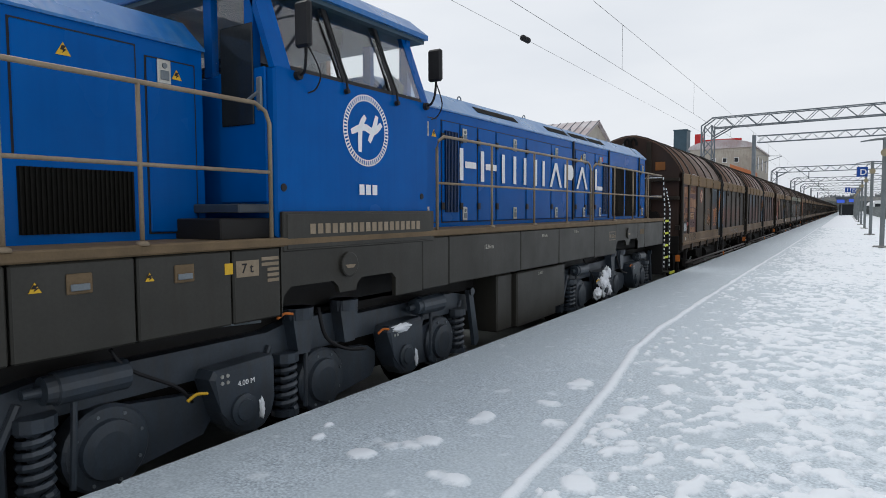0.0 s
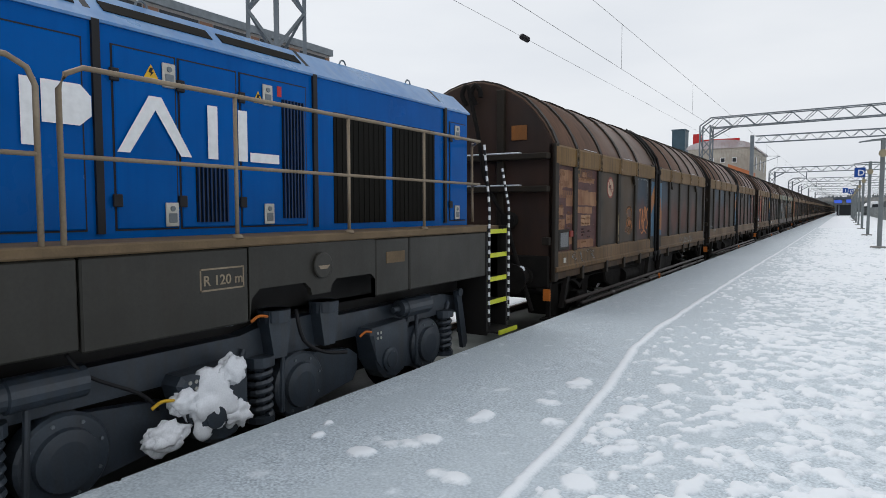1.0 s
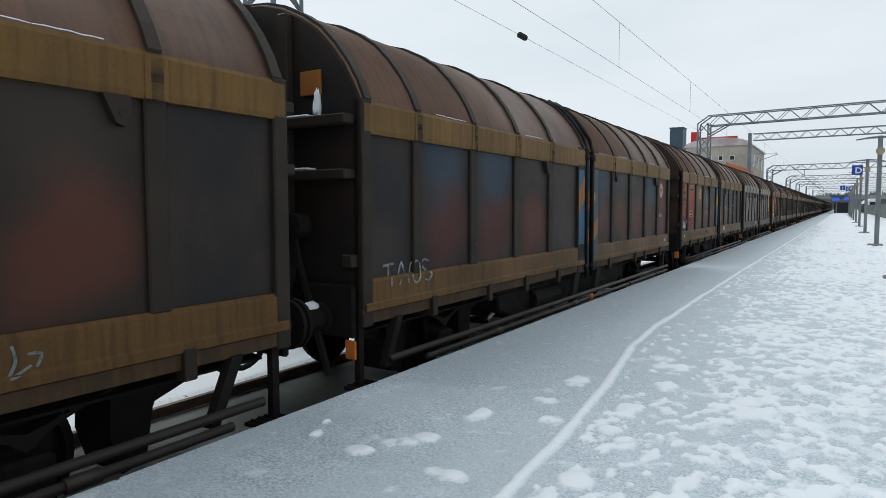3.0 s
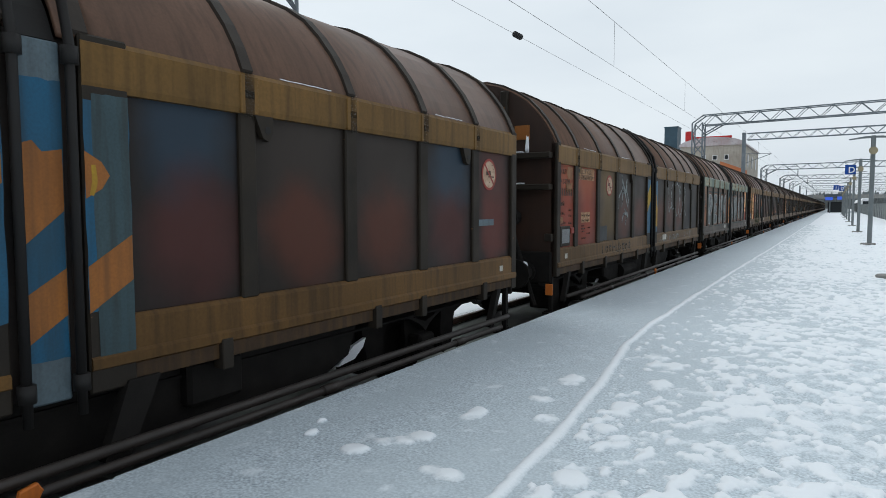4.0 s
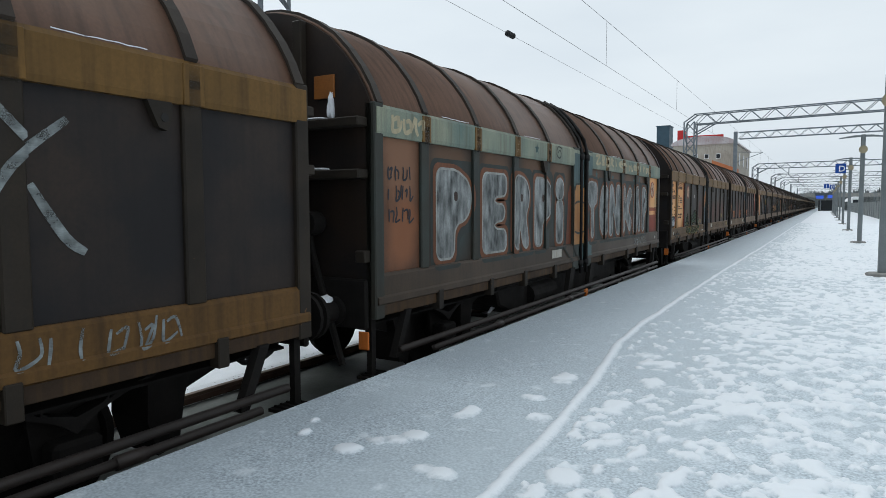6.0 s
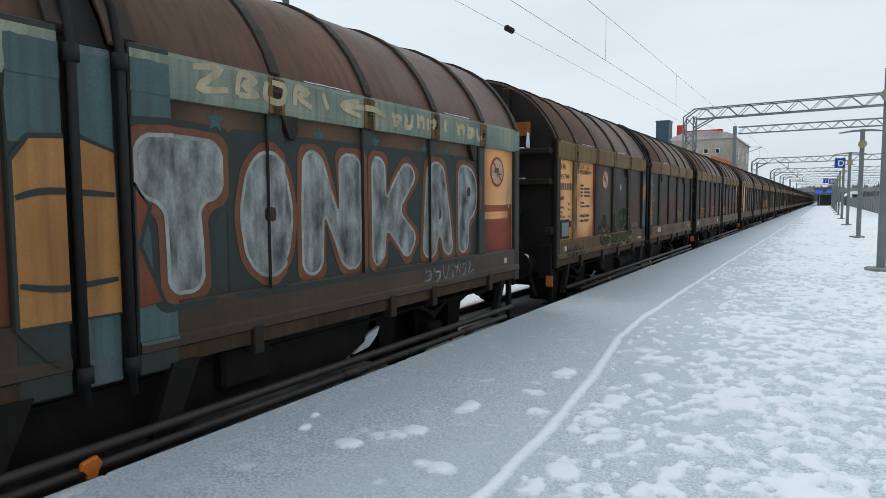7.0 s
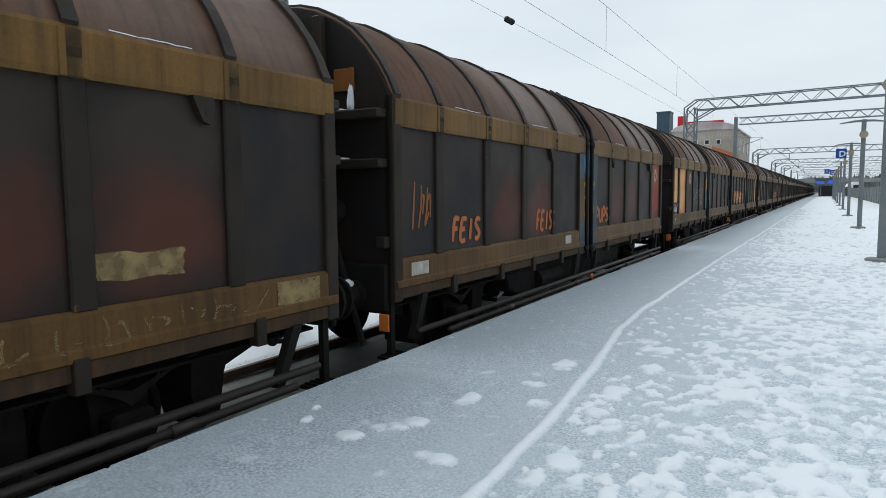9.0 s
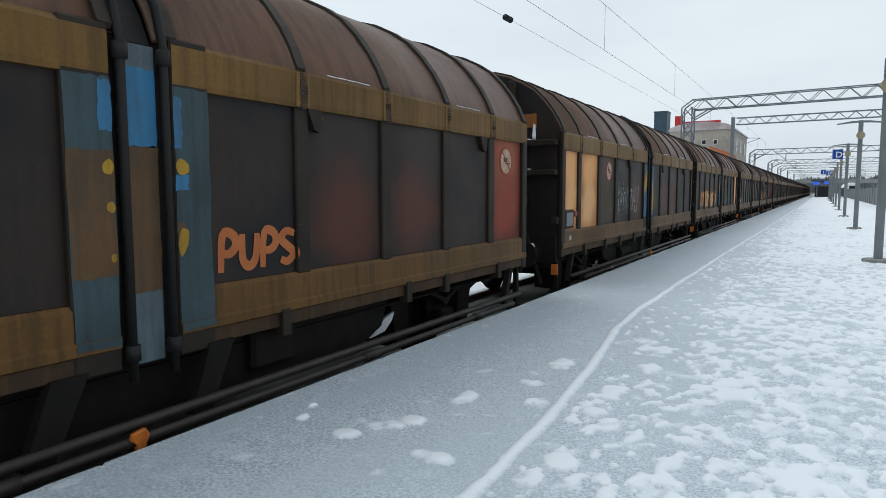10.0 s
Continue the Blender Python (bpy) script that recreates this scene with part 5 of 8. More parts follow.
def scrawl(w, y, z, length, height, n, width, material_, label, seed):
    """Writing that cannot be read: short curved strokes."""
    rng = random.Random(seed)
    bm = bmesh.new()
    step = length / n
    for k in range(n):
        y0 = y + step * k
        lean = 0.18 * height
        first = [(0.05, rng.uniform(0.7, 1.0)), (rng.uniform(0.0, 0.35), rng.uniform(0.3, 0.55)), (rng.uniform(0.1, 0.4), rng.uniform(-0.05, 0.1)), (rng.uniform(0.6, 1.0), rng.uniform(0.05, 0.35)), (rng.uniform(0.75, 1.1), rng.uniform(0.6, 1.0))]
        second = [(rng.uniform(0.1, 0.5), rng.uniform(0.5, 0.7)), (rng.uniform(0.6, 0.9), rng.uniform(0.45, 0.8)), (rng.uniform(0.5, 1.15), rng.uniform(0.0, 0.3))]
        for j, line in enumerate((first[:rng.choice((3, 4, 5))], second)[:rng.choice((1, 2, 2))]):
            stroke(bm, [(y0 + step * 0.85 * a + lean * b, z + height * b) for a, b in line], width, 0.0006 * (k % 3) + 0.0003 * j)
    return paint(w, "graffiti", bm, material_, label, 0.001)


def no_forks_disc(w, y, z, r=0.20, x=1.416):
    bm = bmesh.new()
    lathe(bm, (x, y, z), (1, 0, 0), [(0, r), (0.002, r)], 32)
    d = part("warning_disc", bm, RUSTY_RED, w, "round red-rimmed prohibition sign, weathered")
    bm = bmesh.new()
    lathe(bm, (x + 0.002, y, z), (1, 0, 0), [(0, r * 0.84), (0.001, r * 0.84)], 32)
    part("disc_face", bm, DISCFACE, d)
    bm = bmesh.new()
    box(bm, x + 0.003, x + 0.004, y - r * 0.4, y + r * 0.2, z - r * 0.05, z + r * 0.25)
    box(bm, x + 0.003, x + 0.004, y - r * 0.1, y + r * 0.65, z - r * 0.18, z - r * 0.1)
    part("pictogram", bm, TEXTD, d)
    bm = bmesh.new()
    stroke(bm, [(y - r * 0.62, z + r * 0.62), (y + r * 0.62, z - r * 0.62)], r * 0.14, x + 0.0055, False)
    part("slash", bm, RUSTY_RED, d)


def small_plate(w, y, z, a, b, material_=None, label="small white plate on the lower rail", x=1.457):
    bm = bmesh.new()
    box(bm, x, x + 0.004, y, y + a, z, z + b)
    part("plate", bm, material_ or DIRTYWHITE, w, label)


def document_box(w):
    bm = bmesh.new()
    box(bm, 1.41, 1.435, 0.22, 0.66, 1.42, 1.75, 0.01)
    f = part("document_box", bm, POST, w, "dark framed document holder")
    bm = bmesh.new()
    box(bm, 1.435, 1.440, 0.27, 0.61, 1.47, 1.70)
    part("pane", bm, DARKGLASS, f)
    bm = bmesh.new()
    box(bm, 1.41, 1.44, 0.70, 0.84, 1.62, 1.72, 0.008)
    part("bracket", bm, RUSTY_RED, f)


def star(w, y, z, r, x, material_):
    bm = bmesh.new()
    bm.faces.new([bm.verts.new((x, y + (r if k % 2 == 0 else r * 0.42) * math.sin(math.pi * k / 5), z + (r if k % 2 == 0 else r * 0.42) * math.cos(math.pi * k / 5))) for k in range(10)])
    part("star", bm, material_, w)


def data_writing(w, material_, worn=False):
    """Stencilled data on the first panels; names and numbers of the owner stand as bars."""
    x = 1.4145
    for words, y, z, size in (("24 RIV", 0.22, 2.60, 0.12), ("74 S-TWA", 0.22, 2.44, 0.12), ("Laaiis", 0.22, 2.09, 0.11), ("26 100 kg", 0.24, 1.94, 0.055), ("20 m t", 0.24, 1.86, 0.055), ("2*12.5 m", 0.22, 1.78, 0.08), ("27.0 m", 0.62, 1.90, 0.055), ("R 75m", 0.62, 1.78, 0.06), ("76.4 m", 0.62, 2.0, 0.055)):
        lettering("stencil", words, size, on_side(x, y, z), material_, w, "dark stencilled wagon data", 0.001, 0.9)
    for k in range(8):
        bm = bmesh.new()
        box(bm, x, x + 0.001, 0.22 + k * 0.085, 0.27 + k * 0.085, 2.25, 2.37)
        part("marking", bm, material_, w, "plain dark marking bar")
    top, mid, low = 2.735, 2.645, 2.545
    if worn:
        for y0, y1, z0, z1 in ((1.12, 1.93, low - 0.006, top + 0.004), (1.24, 1.72, 1.79, 1.97))[0 if material_ is TEXTD else 1:]:
            bm = bmesh.new()
            patch(bm, 1.4138, y0, y1, z0, z1, 0.006, random.Random(3))
            part("sticker", bm, STICKER, w, "worn pale tan sticker")
        rows = (("Godsslag:  Styckegods", 1.26, 1.90, 0.062), ("Ladegut:  Stückgüter", 1.26, 1.81, 0.062), ("Heimatbahnhof", 1.28, 1.50, 0.045))
        bars = ((1.26, 1.42, 1.72), (1.26, 1.44, 1.67), (1.26, 1.42, 1.62), (1.55, 1.75, 1.68), (1.55, 1.72, 1.58))
    else:
        rows = (("Vagnägare:", 1.27, 2.335, 0.058), ("Einsteller:", 1.27, 2.270, 0.058), ("Telefax:", 1.27, 2.205, 0.058), ("E-Mail:", 1.27, 2.140, 0.058), ("Hemstation:", 1.27, 2.015, 0.058), ("Heimatbahnhof:", 1.27, 1.950, 0.058),
                ("Godsslag: Styckegods", 1.25, 1.775, 0.080), ("Ladegut: Stückgüter", 1.25, 1.685, 0.080))
        bars = ((1.48, 1.80, 2.27), (1.48, 1.84, 2.205), (1.48, 1.82, 2.14), (1.58, 1.80, 1.95))
    for words, y, z, size in rows:
        lettering("stencil", words, size, on_side(x, y, z), material_, w, "dark stencilled wagon data", 0.001, 0.80)
    for y0, y1, z in bars:
        bm = bmesh.new()
        box(bm, x, x + 0.001, y0, y1, z, z + (0.022 if worn else 0.036))
        part("marking", bm, FAINT if worn else material_, w, "plain marking bar")
    edges = (1.13, 1.235, 1.375, 1.515, 1.655, 1.795)
    for k, words in enumerate(("S", "37.9t", "45.9t", "55.9t", "63.9t")):
        lettering("stencil", words, 0.098, on_side(x, edges[k] + 0.012, low + 0.016), material_, w, "dark stencilled load limit", 0.001, 0.56 if k else 0.9)
        if k:
            lettering("stencil", " ABCD"[k], 0.085, on_side(x, edges[k] + 0.045, mid + 0.014), material_, w, "dark stencilled line class", 0.001, 0.85)
    bm = bmesh.new()
    for a, b, c, d in [(edges[0], edges[-1], low, low + 0.007), (edges[0], edges[-1], mid, mid + 0.007), (edges[1], edges[-1], top - 0.007, top)] + [(e - 0.0035, e + 0.0035, low, top if k else mid) for k, e in enumerate(edges)]:
        box(bm, x, x + 0.001, a, b, c, d)
    part("load_table", bm, material_, w, "stencilled load table")
    star(w, 1.845, 2.595, 0.034, x + 0.001, material_)
    star(w, 1.925, 2.59, 0.034, x + 0.001, material_)
    # lifting plate with a round hole, rust-red frame beside the panel
    bm = bmesh.new()
    prism(bm, [(1.02, 2.765), (1.21, 2.765), (1.20, 2.69), (1.10, 2.60), (1.02, 2.60)], 1.416, 1.428, "x")
    pl = part("lifting_plate", bm, OLIVE, w, "olive steel plate with a round hole")
    bm = bmesh.new()
    lathe(bm, (1.4282, 1.095, 2.69), (1, 0, 0), [(0, 0.036), (0.0015, 0.036)], 16)
    part("hole", bm, BLACK, pl)
    if worn:
        return
    bm = bmesh.new()
    box(bm, 1.413, 1.43, 2.015, 2.045, 1.40, 2.76, 0.004)
    part("panel_frame", bm, RUSTY_RED, w, "rust-red edge of the panel")
    for c in w.children:
        if not worn and c.name.split(".")[0] == "wall_post" and c.data.vertices[0].co.x > 0 and abs(c.data.vertices[0].co.y - POSTS[0]) < 0.12:
            c.material_slots[0].link = "OBJECT"
            c.material_slots[0].material = TANPOST


def seam_paint(w, amber, blue=None, seed=1, band=False):
    """Blue and amber spray paint across the seam of the sliding walls."""
    rng = random.Random(seed)
    blue = blue or BLUEP
    for y0, y1, z0, z1, m, x in ((5.70, 5.985, 1.45, 2.70, blue, 1.4625), (6.42, 6.70, 1.45, 2.70, blue, 1.4625), (6.09, 6.31, 1.20, 2.78, blue, 1.4325)):
        bm = bmesh.new()
        patch(bm, x, y0, y1, z0, z1, 0.006, rng)
        part("spray_paint", bm, m, w, "sprayed blue paint")
    shapes = (([(5.70, 1.95), (5.98, 2.2), (5.98, 2.62), (5.88, 2.52), (5.70, 2.36)], 1.4635), ([(6.45, 1.62), (6.70, 1.56), (6.70, 2.0), (6.58, 2.3), (6.42, 2.55), (6.42, 2.1)], 1.4635), ([(6.09, 2.25), (6.15, 2.33), (6.31, 2.1), (6.31, 2.5), (6.2, 2.6), (6.09, 2.6)], 1.4335))
    if band:
        bm = bmesh.new()
        patch(bm, 1.4632, 6.47, 6.70, 1.10, 2.74, 0.004, rng)
        part("spray_paint", bm, TEALPOST, w, "grey-teal painted post")
        shapes = (shapes[0], ([(6.42, 1.44), (6.70, 1.62), (6.70, 1.90), (6.42, 1.72)], 1.4645), ([(6.42, 2.12), (6.52, 2.18), (6.57, 2.26), (6.52, 2.34), (6.42, 2.40)], 1.4645), ([(6.09, 1.86), (6.31, 2.05), (6.31, 2.40), (6.2, 2.38), (6.15, 2.44), (6.09, 2.42)], 1.4335), ([(6.09, 1.30), (6.31, 1.45), (6.31, 1.72), (6.09, 1.58)], 1.4335))
    for pts, x in shapes:
        bm = bmesh.new()
        bm.faces.new([bm.verts.new((x, a, b)) for a, b in pts])
        part("spray_paint", bm, amber, w, "sprayed amber paint")
    bm = bmesh.new()
    if band:
        stroke(bm, [(6.455, 2.14), (6.475, 2.22), (6.47, 2.32)], 0.03, 1.4652)
    else:
        stroke(bm, [(6.46, 2.62), (6.47, 2.45), (6.44, 2.3), (6.50, 2.12), (6.46, 1.95), (6.52, 1.82), (6.49, 1.68)], 0.045, 1.4645)
    part("spray_paint", bm, LEMONP, w, "dripping yellow paint")


FAINT = misty(material("faded_stencil_paint", (0.09, 0.025, 0.015), None, 0.6), 0.1, 0.8, 20)
INKF = material("blue_black_spray_paint", (0.016, 0.020, 0.028), None, 0.6)
STICKER = material("worn_tan_sticker", (0.36, 0.21, 0.095), (0.20, 0.095, 0.045), 0.6, scale=9, wear=0.08, wear_col=(0.55, 0.48, 0.36))
GRAFGREY = material("dark_blue_grey_primer", (0.032, 0.036, 0.038), (0.022, 0.024, 0.026), 0.6, scale=3)
TAGOR = material("orange_spray_tag", (0.50, 0.20, 0.07), (0.32, 0.12, 0.045), 0.7, scale=4)
RUSTY_RED = material("weathered_red_sign", (0.28, 0.035, 0.025), (0.16, 0.03, 0.02), 0.6)
DISCFACE = material("weathered_sign_face", (0.50, 0.38, 0.27), (0.30, 0.18, 0.11), 0.6, scale=9, wear=0.12, wear_col=(0.12, 0.06, 0.04))
ENDRUST = material("rusty_end_wall", (0.024, 0.017, 0.014), (0.048, 0.022, 0.013), 0.65, scale=1.4, streak=0.45, streak_col=(0.012, 0.010, 0.009), bump=0.2)

CREAM = material("cream_spray_paint", (0.46, 0.40, 0.26), (0.30, 0.26, 0.17), 0.65, scale=6, streak=0.25)
PALETEAL = material("pale_teal_spray_paint", (0.085, 0.145, 0.150), (0.040, 0.070, 0.072), 0.6, scale=1.6, streak=0.5, streak_col=(0.03, 0.034, 0.030))
RUSTPALE = sooty("orange_brown_panel", (0.11, 0.050, 0.026), (0.20, 0.10, 0.055), (0.22, 0.085, 0.036), 0.9)
TEALDARK = material("dark_teal_post", (0.028, 0.042, 0.038), (0.034, 0.028, 0.020), 0.6, scale=1.6, streak=0.5, streak_col=(0.018, 0.018, 0.015), spec=0.25)

W = WAGONS
# first pair: peeling red panels; its end wall is almost free of snow
for c in list(W[0].children):
    if c.name.split(".")[0] == "caught_snow":
        bpy.data.objects.remove(c)
repaint(W[0], {0: RUSTP, 1: RUSTP, 2: PANEL_M, 3: PANEL_M, 4: PANEL_B, 5: PANEL_B, 6: PANEL_R, 7: PANEL_R, 8: PANEL_R, 9: PANEL}, rusty=ENDRUST)
rng0 = random.Random(12)
for y0, y1, z0, z1 in ((0.30, 0.82, 2.42, 2.70), (0.22, 0.40, 2.30, 2.48), (0.55, 0.86, 2.12, 2.30), (0.22, 0.45, 1.98, 2.10), (0.24, 0.50, 1.74, 1.92), (0.56, 0.84, 1.84, 1.98), (0.55, 0.84, 1.50, 1.66), (1.10, 1.60, 2.14, 2.40), (1.57, 2.01, 2.13, 2.37), (1.95, 2.04, 2.15, 2.23), (1.08, 1.80, 2.0, 2.11), (1.08, 1.90, 1.42, 1.55), (1.12, 1.9, 2.52, 2.60), (1.3, 1.5, 2.62, 2.70)):
    bm = bmesh.new()
    patch(bm, 1.4135 + rng0.uniform(0, 0.001), y0, y1, z0, z1, 0.010, rng0)
    part("bare_patch", bm, BARE, W[0], "pale patch where paint has peeled")
no_forks_disc(W[0], 2.83, 2.48)
data_writing(W[0], TEXTO, True)
paint(W[0], "graffiti", strokes(([(3.86, 1.60), (3.92, 1.76), (3.98, 1.92), (3.94, 2.05), (4.06, 2.10), (4.22, 2.09), (4.30, 1.96), (4.26, 1.78), (4.34, 1.68), (4.18, 1.58), (4.02, 1.60)], [(3.98, 1.84), (4.05, 1.90), (4.11, 1.84), (4.05, 1.79), (3.98, 1.84)], [(4.15, 1.85), (4.20, 1.90), (4.25, 1.84), (4.19, 1.79), (4.15, 1.85)], [(3.98, 1.72), (4.10, 1.74), (4.24, 1.72)]), 0.055), misty(AMBERP.copy(), 0.25, 0.95, 6), "rounded amber spray scribble", 0.001)
paint(W[0], "graffiti", shape([(3.87, 1.60), (3.95, 1.80), (4.08, 1.78), (4.28, 1.76), (4.33, 1.68), (4.15, 1.60)]), misty(AMBERP.copy(), 0.05, 0.6, 8), "thin amber spray haze")
tag(W[0], "TAPS", 4.84, 1.64, 0.155, 0.44, 0.05, TAGOR, "orange sprayed tag", lean=0.12)
paint(W[0], "graffiti", strokes(([(5.02, 1.60), (5.12, 1.54), (5.30, 1.60), (5.50, 1.52)],), 0.03), TAGOR, "orange sprayed underline", 0.001)
paint(W[0], "graffiti", strokes(([(4.66, 2.72), (5.0, 2.715), (5.5, 2.71), (5.53, 2.5), (5.53, 1.6)],), 0.022), CHALK, "thin pale painted frame")
paint(W[0], "graffiti", strokes(([(0.9, 1.36), (0.75, 1.30), (0.95, 1.22), (0.85, 1.16)], [(1.1, 1.36), (1.25, 1.18)], [(1.5, 1.20), (1.45, 1.34), (1.65, 1.38), (1.8, 1.30)], [(1.65, 1.30), (1.95, 1.18)]), 0.05), misty(CHALK.copy(), 0.05, 0.5, 4), "faded pale letters on the lower rail")
bm = bmesh.new()
patch(bm, 1.4495, 3.27, 3.31, 1.42, 2.0, 0.01, rng0)
part("spray_paint", bm, OCHRE, W[0])
scrawl(W[0], 8.7, 1.16, 1.8, 0.18, 8, 0.018, CHALK, "pale scrawl on the lower rail", 5)
seam_paint(W[0], AMBERP, seed=2)
repaint(W[1], {0: PANEL, 1: PANEL_B, 2: PANEL_B, 3: PANEL_R, 4: PANEL, 5: PANEL_B, 6: PANEL_R, 7: PANEL_R, 8: PANEL_B, 9: PANEL_D})
seam_paint(W[1], AMBERP, seed=4, band=True)
tag(W[1], "TAOS", 0.35, 1.30, 0.18, 0.22, 0.025, CHALK, "pale sprayed tag on the lower rail")
no_forks_disc(W[1], 11.62, 2.48)
small_plate(W[1], 11.35, 1.83, 0.4, 0.08, GREYP, "small grey stencil plate", 1.414)
small_plate(W[1], 11.85, 1.22, 0.09, 0.07)
bm = bmesh.new()
patch(bm, 1.4145, 0.86, 0.98, 1.95, 2.45, 0.004, rng0)
part("bare_patch", bm, OCHRE, W[1])
# second pair: red data panels, scrawled letters
repaint(W[2], {0: REDP, 1: REDP, 2: PANEL_O, 3: PANEL_R, 4: PANEL_R, 5: PANEL_R, 6: PANEL_R, 7: PANEL_R, 8: PANEL, 9: PANEL}, rusty=ENDRUST)
data_writing(W[2], TEXTD, True)
for y0, y1, z0, z1 in ((0.55, 0.80, 2.52, 2.72), (0.2, 0.36, 1.80, 1.9), (0.5, 0.78, 2.32, 2.46)):
    bm = bmesh.new()
    patch(bm, 1.4155, y0, y1, z0, z1, 0.02, rng0)
    part("bare_patch", bm, BARE, W[2], "pale patch where paint has peeled")
no_forks_disc(W[2], 2.86, 2.48)
for i, pts in enumerate(([(3.42, 2.72), (3.46, 2.45), (3.50, 2.02), (3.52, 2.24), (3.72, 2.40)], [(3.72, 2.72), (3.80, 2.45), (3.74, 2.06)], [(3.74, 2.68), (3.92, 2.42), (4.22, 2.02)], [(3.82, 2.36), (4.0, 2.42), (4.2, 2.24), (4.24, 2.10)], [(4.10, 2.66), (4.05, 2.5), (4.10, 2.36)], [(3.74, 1.72), (3.86, 1.90), (4.16, 1.92)], [(3.92, 2.02), (4.08, 1.94), (4.18, 1.84)], [(3.98, 1.68), (4.05, 1.80), (4.16, 1.90)])):
    bm = bmesh.new()
    stroke(bm, pts, 0.06, 1.4145 + 0.0012 * i)
    part("graffiti", bm, CHALK, W[2], "pale sprayed stroke")
bm = bmesh.new()
patch(bm, 1.4145, 2.16, 2.75, 1.42, 1.70, 0.008, rng0)
part("primer_patch", bm, GRAFGREY, W[2], "square of dark blue-grey primer")
seam_paint(W[2], LEMONP, seed=6)
paint(W[2], "graffiti", strokes(([(8.12, 2.60), (8.17, 2.30), (8.20, 1.92), (8.34, 2.02), (8.62, 2.08)], [(8.66, 2.70), (8.48, 2.55), (8.46, 2.25), (8.62, 2.02), (8.84, 2.05)], [(8.84, 2.60), (8.78, 2.72)], [(9.0, 2.60), (9.14, 2.70), (9.36, 2.68), (9.50, 2.45), (9.48, 2.1), (9.36, 1.84), (9.16, 1.82), (9.04, 2.0)], [(9.56, 2.66), (9.66, 2.45), (9.70, 2.25)], [(10.38, 2.58), (10.06, 2.30), (9.84, 1.95), (9.62, 1.74)], [(9.98, 2.62), (10.14, 2.45)], [(10.16, 2.2), (10.34, 1.90), (10.46, 1.80)], [(9.62, 1.74), (9.62, 1.86), (9.74, 1.80)]), 0.055), CHALK, "thin pale sprayed letters", 0.001)
small_plate(W[2], 7.3, 1.22, 0.42, 0.13)
for y, n, sd in ((6.9, 5, 31), (8.1, 8, 32), (10.0, 6, 33)):
    scrawl(W[2], y, 1.17, 0.6 + 0.08 * n, 0.2, n, 0.02, CHALK, "pale scrawl on the lower rail", sd)
scrawl(W[2], 2.3, 1.17, 2.0, 0.18, 9, 0.03, INK, "black sprayed scrawl on the lower rail", 9)
# second wagon of that pair: covered in block letters
repaint(W[3], {0: RUSTPALE, 1: GRAFBG, 2: GRAFBG, 3: GRAFBG, 4: GRAFBG, 5: GRAFBG, 6: GRAFBG, 7: GRAFBG, 8: GRAFBG, 9: TANP}, rails=PALEP, lower=DARKRAIL, posts=TEALDARK)
W[3]["label"] = "graffiti-covered brown goods wagon with pale green upper rail"


FAT = {
    "T": [(0, 1), (0.5, 1.02), (1, 1), (1, 0.62), (0.70, 0.60), (0.74, 0.3), (0.74, 0), (0.30, 0), (0.30, 0.3), (0.28, 0.60), (0, 0.62)],
    "O": [(0.5, 1), (0.15, 0.85), (0, 0.5), (0.12, 0.15), (0.5, 0), (0.88, 0.15), (1, 0.5), (0.85, 0.85)],
    "N": [(0.03, 1), (0.30, 1), (0.50, 0.62), (0.62, 0.45), (0.62, 1), (1, 1), (1, 0.5), (1, 0), (0.68, 0), (0.52, 0.28), (0.34, 0.52), (0.30, 0), (0, 0), (0, 0.5)],
    "K": [(0, 1), (0.30, 1), (0.32, 0.58), (0.5, 0.80), (0.76, 1), (1, 0.86), (0.58, 0.5), (1, 0.24), (0.78, 0), (0.32, 0.36), (0.27, 0), (0, 0), (0, 0.5)],
    "A": [(0.14, 1), (0.66, 1), (0.86, 0.5), (1, 0), (0.68, 0), (0.60, 0.24), (0.36, 0.24), (0.33, 0), (0, 0), (0.06, 0.5)],
    "P": [(0, 1), (0.55, 1), (0.92, 0.87), (1, 0.65), (0.86, 0.44), (0.5, 0.37), (0.47, 0), (0, 0), (0, 0.5)],
    "R": [(0, 1), (0.6, 1), (0.95, 0.88), (1, 0.62), (0.76, 0.47), (1, 0), (0.62, 0), (0.42, 0.34), (0.38, 0), (0, 0), (0, 0.5)],
    "E": [(0, 1), (0.5, 1), (1, 1), (1, 0.72), (0.48, 0.70), (0.48, 0.62), (0.92, 0.61), (0.92, 0.40), (0.48, 0.38), (0.48, 0.30), (1, 0.28), (1, 0), (0, 0), (0, 0.5)],
    "I": [(0, 0.66), (0.5, 0.68), (1, 0.66), (1, 0.3), (1, 0), (0, 0), (0, 0.3)],
}
LETTERDARK = material("dark_green_spray_shade", (0.026, 0.038, 0.038), (0.034, 0.034, 0.028), 0.6, scale=3, spec=0.2)
PALELINE = material("pale_spray_outline", (0.40, 0.42, 0.40), (0.20, 0.20, 0.18), 0.65, scale=5, streak=0.3)
HOLE = material("brown_spray_counter", (0.045, 0.022, 0.014), (0.028, 0.018, 0.014), 0.65, scale=4)


